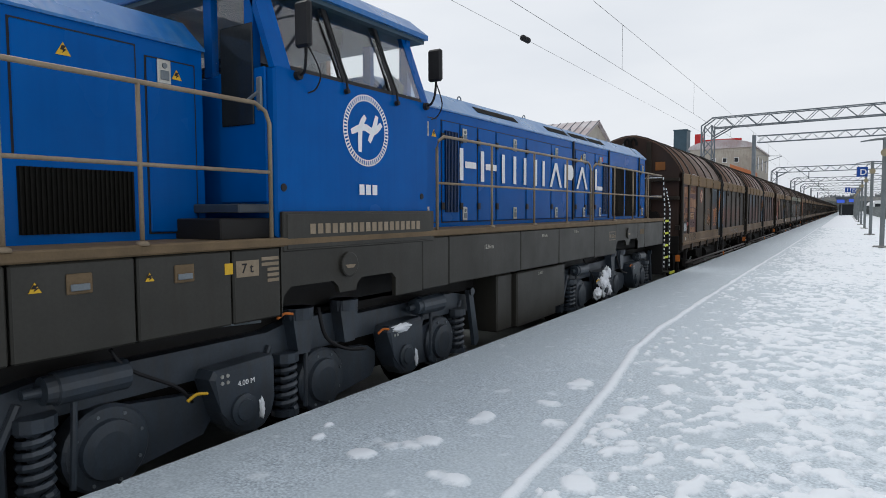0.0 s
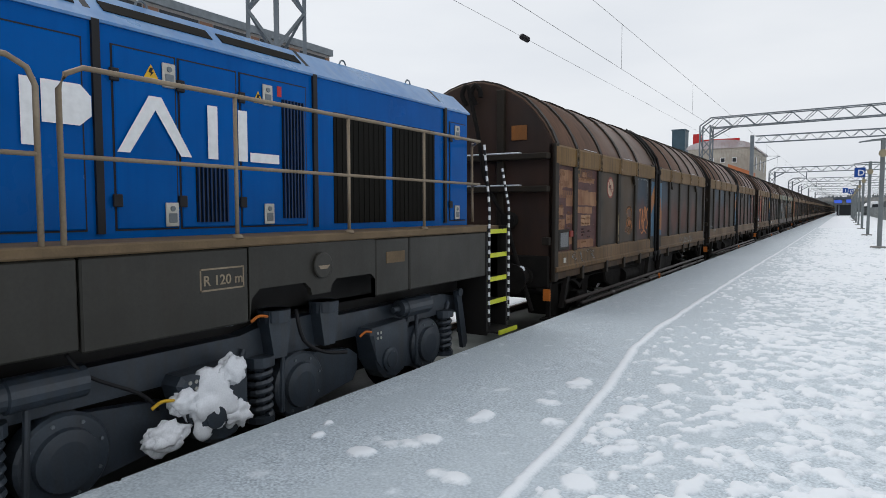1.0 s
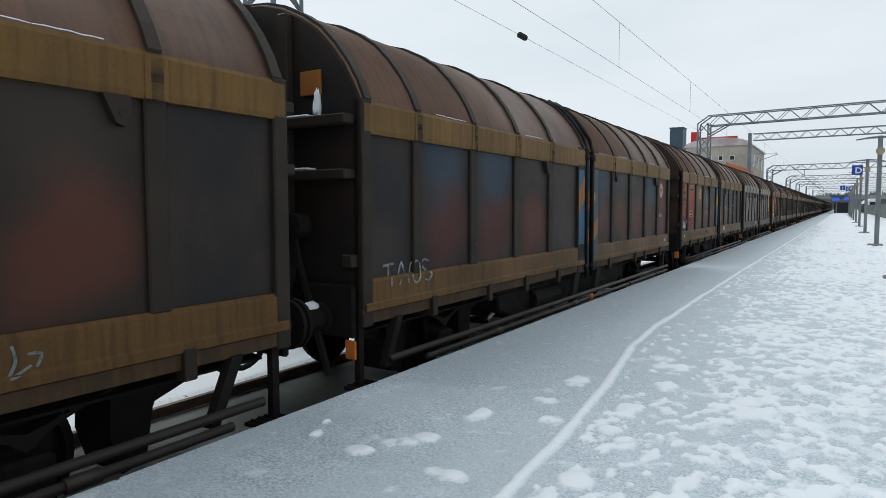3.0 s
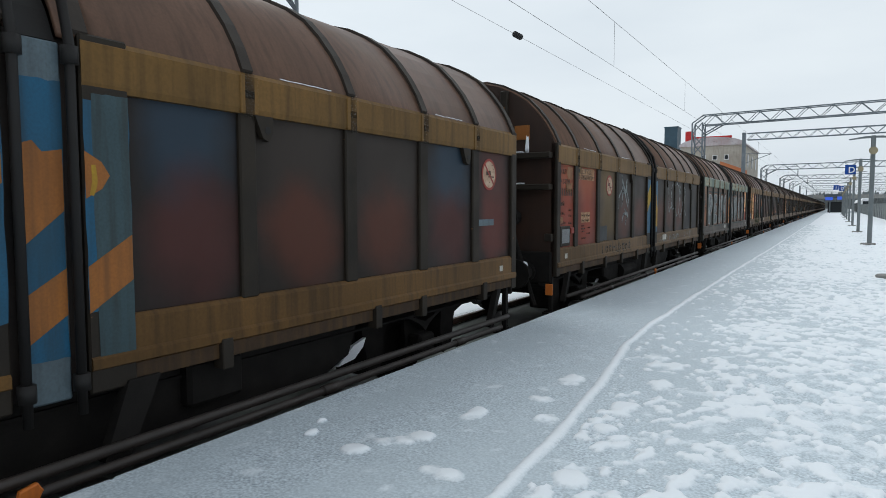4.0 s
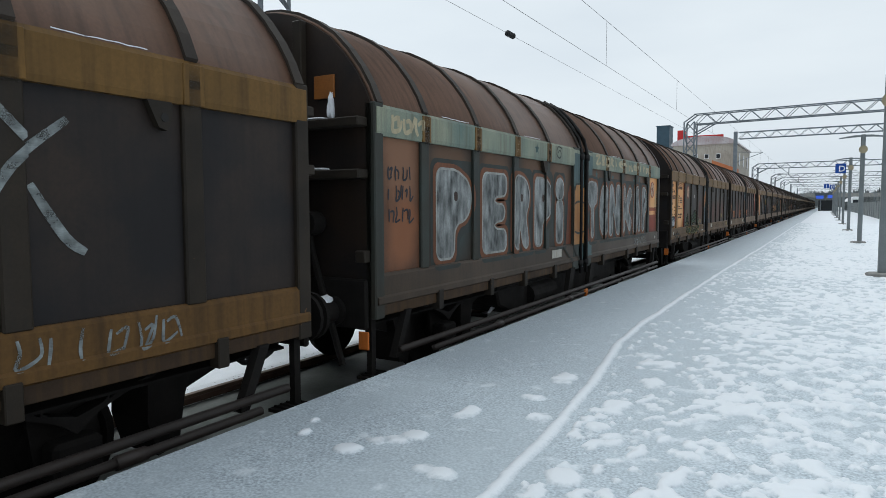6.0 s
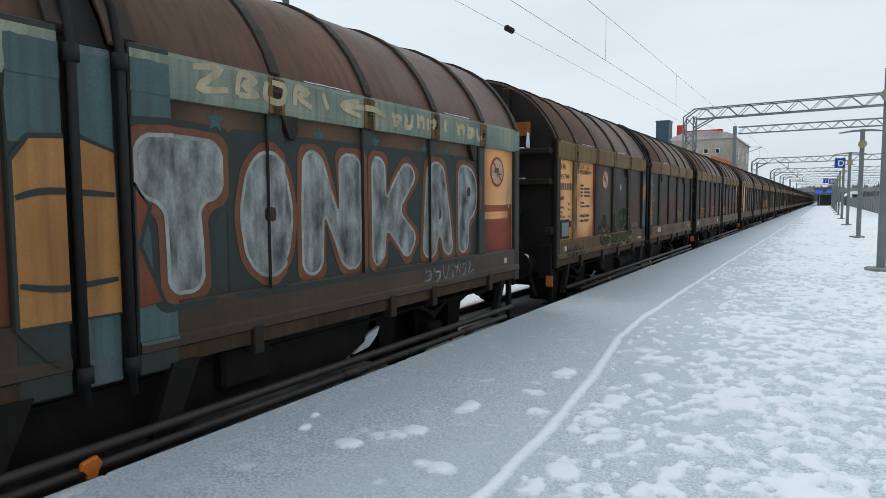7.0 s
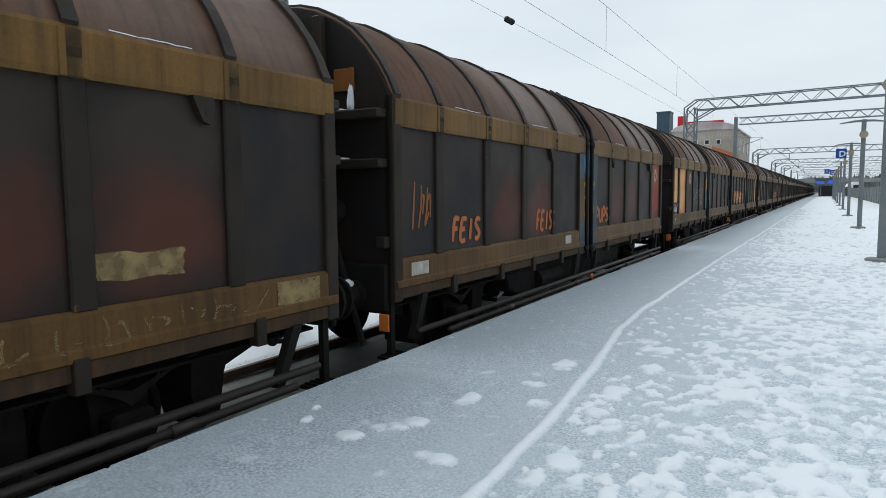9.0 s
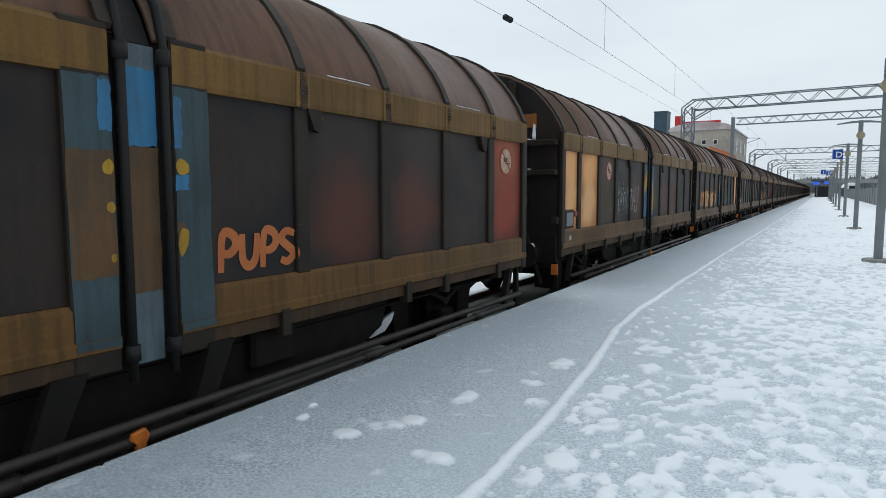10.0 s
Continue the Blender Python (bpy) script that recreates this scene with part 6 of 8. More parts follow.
def grown(pts, d):
    """The outline moved outwards (points run clockwise)."""
    area = sum(a[0] * b[1] - b[0] * a[1] for a, b in zip(pts, pts[1:] + pts[:1]))
    d = d if area < 0 else -d
    out = []
    for i, p in enumerate(pts):
        a, b = Vector(p) - Vector(pts[i - 1]), Vector(pts[(i + 1) % len(pts)]) - Vector(p)
        na, nb = Vector((-a.y, a.x)).normalized(), Vector((-b.y, b.x)).normalized()
        m = na + nb
        q = Vector(p) + m * (d / max(0.6, 0.5 * m.length_squared))
        out.append((q.x, q.y))
    return out


def fat_letter(w, c, y0, y1, up, z0=1.45, z1=2.50):
    """A sprayed block letter: dark shade, rust rim, brushed grey fill and a pale inner line."""
    def put(pts):
        return [(y0 + (y1 - y0) * a, z0 + (z1 - z0) * b) for a, b in pts]
    loops = [put(FAT[c])]
    if c == "I":
        loops.append([((y0 + y1) / 2 + 0.20 * math.cos(a), z1 - 0.16 + 0.19 * math.sin(a)) for a in [math.pi * k / 5 for k in range(10)]])
    back = FAT["T"] if c == "T" else [(0, 1), (1, 1), (1, 0.40), (0.52, 0.34), (0.50, 0), (0, 0)] if c == "P" else [(0, 1), (1, 1), (1, 0), (0, 0)]
    paint(w, "letter_shadow", shape(grown(put(back), 0.115)), LETTERDARK, "dark outline of a sprayed letter", 0.0004 + up)
    for loop in loops:
        paint(w, "letter_rim", shape(grown(loop, 0.065)), GRAFRIM, "rust-brown rim of a sprayed letter", 0.0036 + up)
        paint(w, "letter_fill", shape(loop), FILLP, "brushed grey fill of a sprayed letter", 0.0068)
        paint(w, "letter_line", outline(loop, 0.028), PALELINE, "pale line inside a sprayed letter", 0.0078)
    if c in "OPRA":
        cy, cz = y0 + (y1 - y0) * 0.52, z0 + (z1 - z0) * (0.5 if c in "O" else 0.70 if c in "PR" else 0.45)
        paint(w, "letter_counter", shape([(cy - 0.07, cz), (cy, cz + 0.09), (cy + 0.07, cz), (cy, cz - 0.09)]), HOLE, "brown counter of a sprayed letter", 0.0088)


for i, (c, y0, y1) in enumerate((("P", 1.20, 2.05), ("E", 2.34, 3.06), ("R", 3.26, 3.86), ("P", 4.06, 4.70), ("I", 4.96, 5.28), ("T", 6.43, 7.14), ("O", 7.30, 7.86), ("N", 7.97, 8.76), ("K", 8.90, 9.74), ("A", 9.86, 10.52), ("P", 10.66, 11.14))):
    fat_letter(W[3], c, y0, y1, 0.00025 * i)
for y0, y1, z0, z1 in ((5.70, 5.985, 2.40, 2.98), (6.42, 6.70, 1.15, 2.98), (6.09, 6.31, 2.30, 2.95), (6.09, 6.31, 1.12, 1.42)):
    bm = bmesh.new()
    patch(bm, 0.0, y0, y1, z0, z1, 0.006, rng0)
    paint(W[3], "spray_paint", bm, PALETEAL, "grey-teal sprayed seam post", 0.0004)
FIELD = material("ochre_sprayed_field", (0.40, 0.20, 0.060), (0.27, 0.12, 0.038), 0.65, scale=1.6, streak=0.45, streak_col=(0.10, 0.045, 0.018))
SCARLET = material("rust_red_sprayed_field", (0.20, 0.055, 0.020), (0.11, 0.034, 0.015), 0.65, scale=2, streak=0.4)
for pts, m, up in (([(5.42, 1.40), (5.50, 1.95), (5.52, 2.30), (5.60, 2.44), (5.70, 2.40), (5.70, 1.40)], SCARLET, 0.001), ([(5.70, 1.38), (5.70, 2.30), (5.80, 2.44), (6.1, 2.46), (6.32, 2.38), (6.34, 1.38)], FIELD, 0.0075),
                   ([(6.41, 1.40), (6.41, 2.20), (6.52, 2.05), (6.44, 1.80), (6.60, 1.42)], SCARLET, 0.0075)):
    paint(W[3], "spray_paint", shape(pts, False), m, "plain sprayed field across the seam", up)
    paint(W[3], "spray_paint", outline(pts, 0.03, False), LETTERDARK, "dark outline of a sprayed field", up + 0.001)
paint(W[3], "spray_paint", strokes(([(5.72, 2.10), (5.9, 2.14), (6.3, 2.12)], [(5.72, 1.62), (5.95, 1.58), (6.3, 1.60)], [(5.2, 1.38), (5.5, 1.18), (5.6, 1.12)], [(5.7, 1.38), (5.85, 1.2), (5.95, 1.12)]), 0.035), LETTERDARK, "dark sprayed lines", 0.012)
paint(W[3], "graffiti", strokes(([(4.9, 2.92), (4.98, 2.97), (5.04, 2.90), (4.96, 2.84), (4.84, 2.90), (4.90, 3.02), (5.08, 3.0)],), 0.02), LETTERDARK, "small dark sprayed spiral", 0.002)
for y, z in ((4.02, 2.92), (7.1, 2.66), (8.2, 2.64), (9.0, 2.65), (9.9, 2.63), (10.4, 2.66)):
    star(W[3], y, z, 0.09, wall_x(y, z) + 0.002, GRAFTEAL)
paint(W[3], "graffiti", strokes(([(6.88, 3.00), (7.12, 3.02), (6.92, 2.86), (7.18, 2.88)], [(7.26, 2.86), (7.30, 3.02), (7.44, 2.98), (7.32, 2.94), (7.46, 2.88), (7.28, 2.86)], [(7.56, 3.0), (7.54, 2.88), (7.70, 2.86), (7.74, 2.98), (7.60, 3.0)], [(7.86, 2.86), (7.88, 3.0), (8.02, 2.98), (7.90, 2.93), (8.06, 2.86)], [(8.20, 3.0), (8.26, 2.87)], [(8.70, 3.0), (8.44, 2.93), (8.72, 2.86)], [(8.50, 2.93), (8.90, 2.95), (9.10, 2.9)]), 0.05), CREAM, "cream sprayed letters on the upper rail", 0.002)
for k, (y, ln) in enumerate(((9.2, 0.9), (10.25, 1.0))):
    scrawl(W[3], y, 2.84, ln, 0.16, 4, 0.05, CREAM, "cream sprayed scrawl on the upper rail", 14 + k)
scrawl(W[3], 0.25, 2.82, 0.65, 0.2, 3, 0.045, CREAM, "cream sprayed scrawl on the upper rail", 16)
for k in range(3):
    scrawl(W[3], 0.26, 2.34 - k * 0.22, 0.5, 0.17, 4, 0.022, INKF, "black sprayed scrawl", 90 + k)
scrawl(W[3], 11.98, 2.0, 0.2, 0.6, 2, 0.03, CREAM, "cream sprayed loops on the corner post", 97)
no_forks_disc(W[3], 11.72, 2.46)
bm = bmesh.new()
patch(bm, 1.4145, 11.28, 12.18, 1.40, 2.02, 0.01, rng0)
part("primer_patch", bm, REDP, W[3], "dark red lower half of the panel")
small_plate(W[3], 11.3, 1.83, 0.75, 0.10, TANP, "tan stencil plate", 1.4155)
small_plate(W[3], 4.7, 1.22, 0.42, 0.13)
small_plate(W[3], 11.85, 1.22, 0.09, 0.07)
scrawl(W[3], 9.8, 1.17, 1.2, 0.2, 6, 0.02, CHALK, "thin pale scrawl on the lower rail", 17)
# third pair: orange data panels
repaint(W[4], {0: TANP, 1: TANP, 2: PANEL_M, 3: PANEL, 4: PANEL_R, 5: PANEL, 6: PANEL_R, 7: PANEL_R, 8: PANEL_R, 9: PANEL})
data_writing(W[4], TEXTD)
no_forks_disc(W[4], 2.78, 2.48)
GREENHAZE = misty(GREENF.copy(), 0.35, 1.0, 3)
EDGEHAZE = misty(material("ochre_green_spray_edge", (0.26, 0.20, 0.035), (0.20, 0.10, 0.025), 0.65, scale=2), 0.25, 0.95, 3)
REDHAZE = misty(material("dull_red_spray_edge", (0.12, 0.035, 0.02), (0.07, 0.03, 0.018), 0.65, scale=2), 0.15, 0.85, 3)
for pts in ([(2.33, 1.50), (2.58, 1.68), (2.83, 1.84), (2.87, 1.66), (3.03, 1.52), (3.19, 1.44), (3.09, 1.36), (2.73, 1.40), (2.33, 1.42)], [(3.09, 1.74), (3.33, 1.70), (3.38, 1.86), (3.51, 1.86), (3.49, 1.42), (3.23, 1.40), (3.17, 1.55)], [(3.53, 1.40), (3.73, 1.80), (4.08, 1.92), (4.43, 1.85), (4.49, 1.69), (4.23, 1.56), (3.98, 1.40), (3.79, 1.52), (3.65, 1.39)],
            [(2.28, 1.38), (2.73, 1.40), (3.13, 1.37), (3.73, 1.38), (4.18, 1.40), (4.58, 1.70), (4.83, 1.42), (4.79, 1.25), (4.53, 1.13), (3.73, 1.12), (3.33, 1.11), (2.93, 1.14), (2.43, 1.18)]):
    paint(W[4], "graffiti", shape(pts), GREENHAZE, "dark green sprayed shape", 0.0006)
    paint(W[4], "graffiti", outline(pts, 0.035), REDHAZE, "dull red sprayed edge", 0.0012)
paint(W[4], "graffiti", strokes(([(2.38, 1.40), (2.68, 1.36), (2.98, 1.36), (3.11, 1.30), (2.98, 1.18), (2.58, 1.16), (2.35, 1.20)], [(2.71, 1.52), (2.75, 1.46), (2.91, 1.50), (3.08, 1.44), (3.17, 1.36)], [(3.23, 1.30), (3.35, 1.34), (3.41, 1.18), (3.53, 1.14), (3.68, 1.26), (3.75, 1.42)], [(3.63, 1.48), (3.75, 1.50), (3.83, 1.42), (3.91, 1.54)], [(3.85, 1.38), (3.89, 1.18), (4.08, 1.12), (4.21, 1.24), (4.25, 1.40)], [(4.33, 1.14), (4.45, 1.28), (4.59, 1.22), (4.77, 1.30), (4.79, 1.42)], [(4.58, 1.66), (4.63, 1.50), (4.53, 1.40)]), 0.036), EDGEHAZE, "ochre sprayed line", 0.0024)
small_plate(W[4], 3.88, 2.30, 0.09, 0.11, DIRTYWHITE, "small torn white sticker", 1.414)
scrawl(W[4], 4.9, 1.46, 0.62, 0.14, 5, 0.03, OCHRE, "amber sprayed scrawl", 19)
scrawl(W[4], 0.45, 1.05, 1.0, 0.3, 6, 0.045, INK, "black sprayed scrawl on the lower rail", 20)
seam_paint(W[4], AMBERP, TEALPOST, 10)
paint(W[4], "graffiti", strokes(([(6.78, 2.36), (6.84, 2.46), (6.92, 2.38), (7.0, 2.46), (7.08, 2.38), (7.16, 2.34)], [(6.98, 2.36), (6.80, 2.28), (6.80, 2.12), (7.0, 2.05), (7.18, 2.14), (7.16, 2.30), (6.98, 2.36)], [(6.86, 2.20), (6.95, 2.24), (6.98, 2.16), (7.08, 2.24), (7.12, 2.18)], [(6.94, 2.04), (6.84, 1.84), (7.02, 1.88), (7.10, 2.02)], [(6.98, 1.86), (6.88, 1.60), (7.0, 1.48), (7.10, 1.58), (7.02, 1.84)]), 0.026), misty(OCHRE.copy(), 0.3, 0.9, 8), "thin ochre sprayed loops", 0.001)
small_plate(W[4], 5.3, 1.12, 0.3, 0.1)
small_plate(W[4], 7.4, 1.23, 0.33, 0.13)
bm = bmesh.new()
patch(bm, 1.4155, 10.03, 10.78, 1.55, 1.72, 0.015, rng0)
part("paint_frame", bm, OCHRE, W[4], "hand-painted ochre box")
scrawl(W[4], 7.9, 1.17, 3.6, 0.18, 13, 0.022, misty(OCHRE.copy(), 0.1, 0.6, 6), "ochre sprayed scrawl on the lower rail", 22)
small_plate(W[4], 11.6, 1.12, 0.5, 0.25, OCHRE, "pale ochre painted patch")
repaint(W[5], {0: PANEL, 1: PANEL, 2: PANEL_R, 3: PANEL_R, 4: PANEL, 5: PANEL, 6: PANEL_R, 7: PANEL_R, 8: PANEL, 9: REDP})
tag(W[5], "FEIS", 1.24, 1.50, 0.15, 0.26, 0.06, RUSTO, "rust-orange sprayed tag", lean=0.15)
tag(W[5], "FEIS", 3.82, 1.50, 0.135, 0.28, 0.055, RUSTO, "rust-orange sprayed tag", lean=0.15)
tag(W[5], "PUPS", 6.78, 1.50, 0.185, 0.25, 0.068, RUSTO, "rust-orange sprayed tag", lean=0.05, gap=0.1)
scrawl(W[5], 0.35, 1.7, 0.4, 0.55, 3, 0.03, AMBERP, "amber sprayed strokes", 24)
small_plate(W[5], 0.3, 1.20, 0.34, 0.14)
small_plate(W[5], 5.0, 1.20, 0.28, 0.14)
SKYBLUE = material("bright_blue_spray_paint", (0.03, 0.18, 0.36), (0.04, 0.11, 0.19), 0.55, scale=2, streak=0.4, streak_col=(0.03, 0.04, 0.045))
UMBER = material("umber_spray_paint", (0.13, 0.062, 0.018), (0.060, 0.040, 0.020), 0.6, scale=1.8, streak=0.5, streak_col=(0.030, 0.028, 0.022))
for y0, y1, z0, z1, m, up in ((5.70, 5.985, 1.12, 2.76, TEALPOST, 0.001), (6.42, 6.70, 1.12, 2.76, TEALPOST, 0.001), (6.09, 6.31, 2.36, 2.85, SKYBLUE, 0.001), (6.09, 6.31, 1.42, 2.36, UMBER, 0.001), (5.70, 5.985, 1.55, 2.32, UMBER, 0.002),
                              (5.90, 5.985, 2.44, 2.74, SKYBLUE, 0.003), (6.42, 6.48, 2.36, 2.70, SKYBLUE, 0.003), (6.42, 6.52, 2.08, 2.18, SKYBLUE, 0.003), (6.42, 6.48, 1.70, 1.86, UMBER, 0.002)):
    bm = bmesh.new()
    patch(bm, 0.0, y0, y1, z0, z1, 0.008, rng0)
    paint(W[5], "spray_paint", bm, m, "sprayed paint on the seam posts", up)
for pts in ([(5.90, 2.20), (5.93, 2.27), (5.985, 2.27), (5.985, 2.18), (5.94, 2.17)], [(5.92, 1.98), (5.95, 2.02), (5.985, 2.0), (5.985, 1.94), (5.94, 1.94)], [(5.93, 1.66), (5.96, 1.70), (5.985, 1.68), (5.97, 1.62)], [(6.42, 2.18), (6.42, 2.30), (6.50, 2.29), (6.54, 2.22), (6.50, 2.18)], [(6.42, 1.62), (6.42, 1.80), (6.48, 1.84), (6.52, 1.78), (6.47, 1.64)]):
    paint(W[5], "spray_paint", shape(pts), LEMONP, "lemon-yellow sprayed spot", 0.005)
no_forks_disc(W[5], 11.72, 2.48)
# further wagons repeat these looks
for k in range(6, len(W)):
    a = k % 2 == 0
    first = (RUSTP, TANP, PANEL_O, TANP, PANEL)[(k // 2) % 5]
    if a:
        repaint(W[k], {0: first, 1: first, 2: PANEL_M, 4: PANEL_R, 6: PANEL_R, 7: PANEL_R})
        no_forks_disc(W[k], 2.83, 2.48)
        scrawl(W[k], 3.5, 1.6, 1.8, 0.7, 5, 0.05, CHALK if k % 4 else GREENP, "pale sprayed scrawl", 40 + k)
    else:
        repaint(W[k], {2: PANEL_R, 3: PANEL_R, 6: PANEL_R, 7: PANEL, 9: (REDP, TANP)[k % 4 == 3]}, rails=PALEP if k % 8 == 3 else None)
        scrawl(W[k], 6.8, 1.55, 3.5, 0.8, 7, 0.08, (RUSTO, CHALK, TANP, GREENP)[(k // 2) % 4], "sprayed scrawl across the panels", 60 + k)
    seam_paint(W[k], AMBERP if k % 3 else LEMONP, seed=k)
for k in (7, 9):
    scrawl(W[k], 1.0, 1.5, 4.2, 0.6, 9, 0.12, TANP, "faded orange sprayed band", 80 + k)
for k in range(0, len(W), 2):
    document_box(W[k])
    small_plate(W[k], 0.36, 1.22, 0.11, 0.08)


# ---- locomotive ----
SLAT = material("dark_blue_slat", (0.002, 0.026, 0.095), None, 0.4)


def side_box(bm, s, x0, x1, y0, y1, z0, z1, bev=0.0):
    return box(bm, min(s * x0, s * x1), max(s * x0, s * x1), y0, y1, z0, z1, bev)


def side_prism(bm, s, pts, x0, x1):
    return prism(bm, pts, min(s * x0, s * x1), max(s * x0, s * x1), "x")


def triangle_sign(lo, x, y, z, h):
    bm = bmesh.new()
    prism(bm, [(y - h * 0.58, z), (y + h * 0.58, z), (y, z + h)], x, x + 0.003, "x")
    t = part("warning_sign", bm, YELLOW, lo, "yellow high-voltage warning triangle")
    bm = bmesh.new()
    prism(bm, [(y - 0.008, z + h * 0.75), (y + 0.02, z + h * 0.72), (y + 0.004, z + h * 0.48), (y + 0.022, z + h * 0.46), (y - 0.008, z + h * 0.14), (y + 0.0, z + h * 0.38), (y - 0.02, z + h * 0.4)], x + 0.003, x + 0.005, "x")
    part("flash", bm, SEAM, t)


def door_lock(lo, s, x, y, z):
    bm = bmesh.new()
    side_box(bm, s, x, x + 0.018, y - 0.055, y + 0.055, z - 0.09, z + 0.09, 0.006)
    k = part("door_lock", bm, STEEL, lo, "bright steel recessed door lock")
    bm = bmesh.new()
    side_box(bm, s, x + 0.018, x + 0.024, y - 0.035, y + 0.035, z - 0.06, z + 0.01, 0.003)
    lathe(bm, (s * (x + 0.018), y, z + 0.045), (s, 0, 0), [(0, 0.022), (0.008, 0.02)], 10)
    part("handle", bm, GALV, k)


def hood_door(lo, s, x, y0, y1, z0, z1, hinged=True):
    bm = bmesh.new()
    side_box(bm, s, x, x + 0.004, y0 - 0.012, y1 + 0.012, z0 - 0.012, z1 + 0.012)
    seal = part("door_seal", bm, SEAM, lo)
    bm = bmesh.new()
    side_box(bm, s, x, x + 0.016, y0, y1, z0, z1, 0.008)
    part("hood_door", bm, BLUE, lo)
    for z in (z0 + 0.2, z1 - 0.2) if hinged else ():
        bm = bmesh.new()
        side_box(bm, s, x + 0.01, x + 0.034, y0 - 0.034, y0 + 0.034, z - 0.045, z + 0.045, 0.006)
        part("hinge", bm, SEAM, lo)


def louvre(lo, s, x, y0, y1, z0, z1, n, upright=True, slat=None):
    bm = bmesh.new()
    side_box(bm, s, x, x + 0.004, y0, y1, z0, z1)
    g = part("louvre", bm, MESHBLK, lo, "dark louvred air intake")
    for k in range(n):
        bm = bmesh.new()
        if upright:
            w = (y1 - y0) / n
            side_box(bm, s, x + 0.002, x + 0.022, y0 + w * (k + 0.25), y0 + w * (k + 0.6), z0, z1)
        else:
            w = (z1 - z0) / n
            side_box(bm, s, x + 0.002, x + 0.022, y0, y1, z0 + w * (k + 0.25), z0 + w * (k + 0.6))
        part("slat", bm, slat or SLAT, g)


def bar_text(lo, x, y0, z0, size, count, material, gap=0.35):
    """Plain bars in place of numbers."""
    for k in range(count):
        bm = bmesh.new()
        side_box(bm, 1, x, x + 0.002, y0 + k * size * (1 + gap), y0 + k * size * (1 + gap) + size, z0, z0 + size * 1.35)
        part("marking", bm, material, lo, "plain pale marking bar")


def coil_spring(bm, x, y, z0, z1, r, turns=6, wire=0.027):
    n = turns * 12
    tube(bm, [(x + r * math.cos(2 * math.pi * k / 12), y + r * math.sin(2 * math.pi * k / 12), z0 + (z1 - z0) * k / n) for k in range(n + 1)], wire, 6)
    return bm


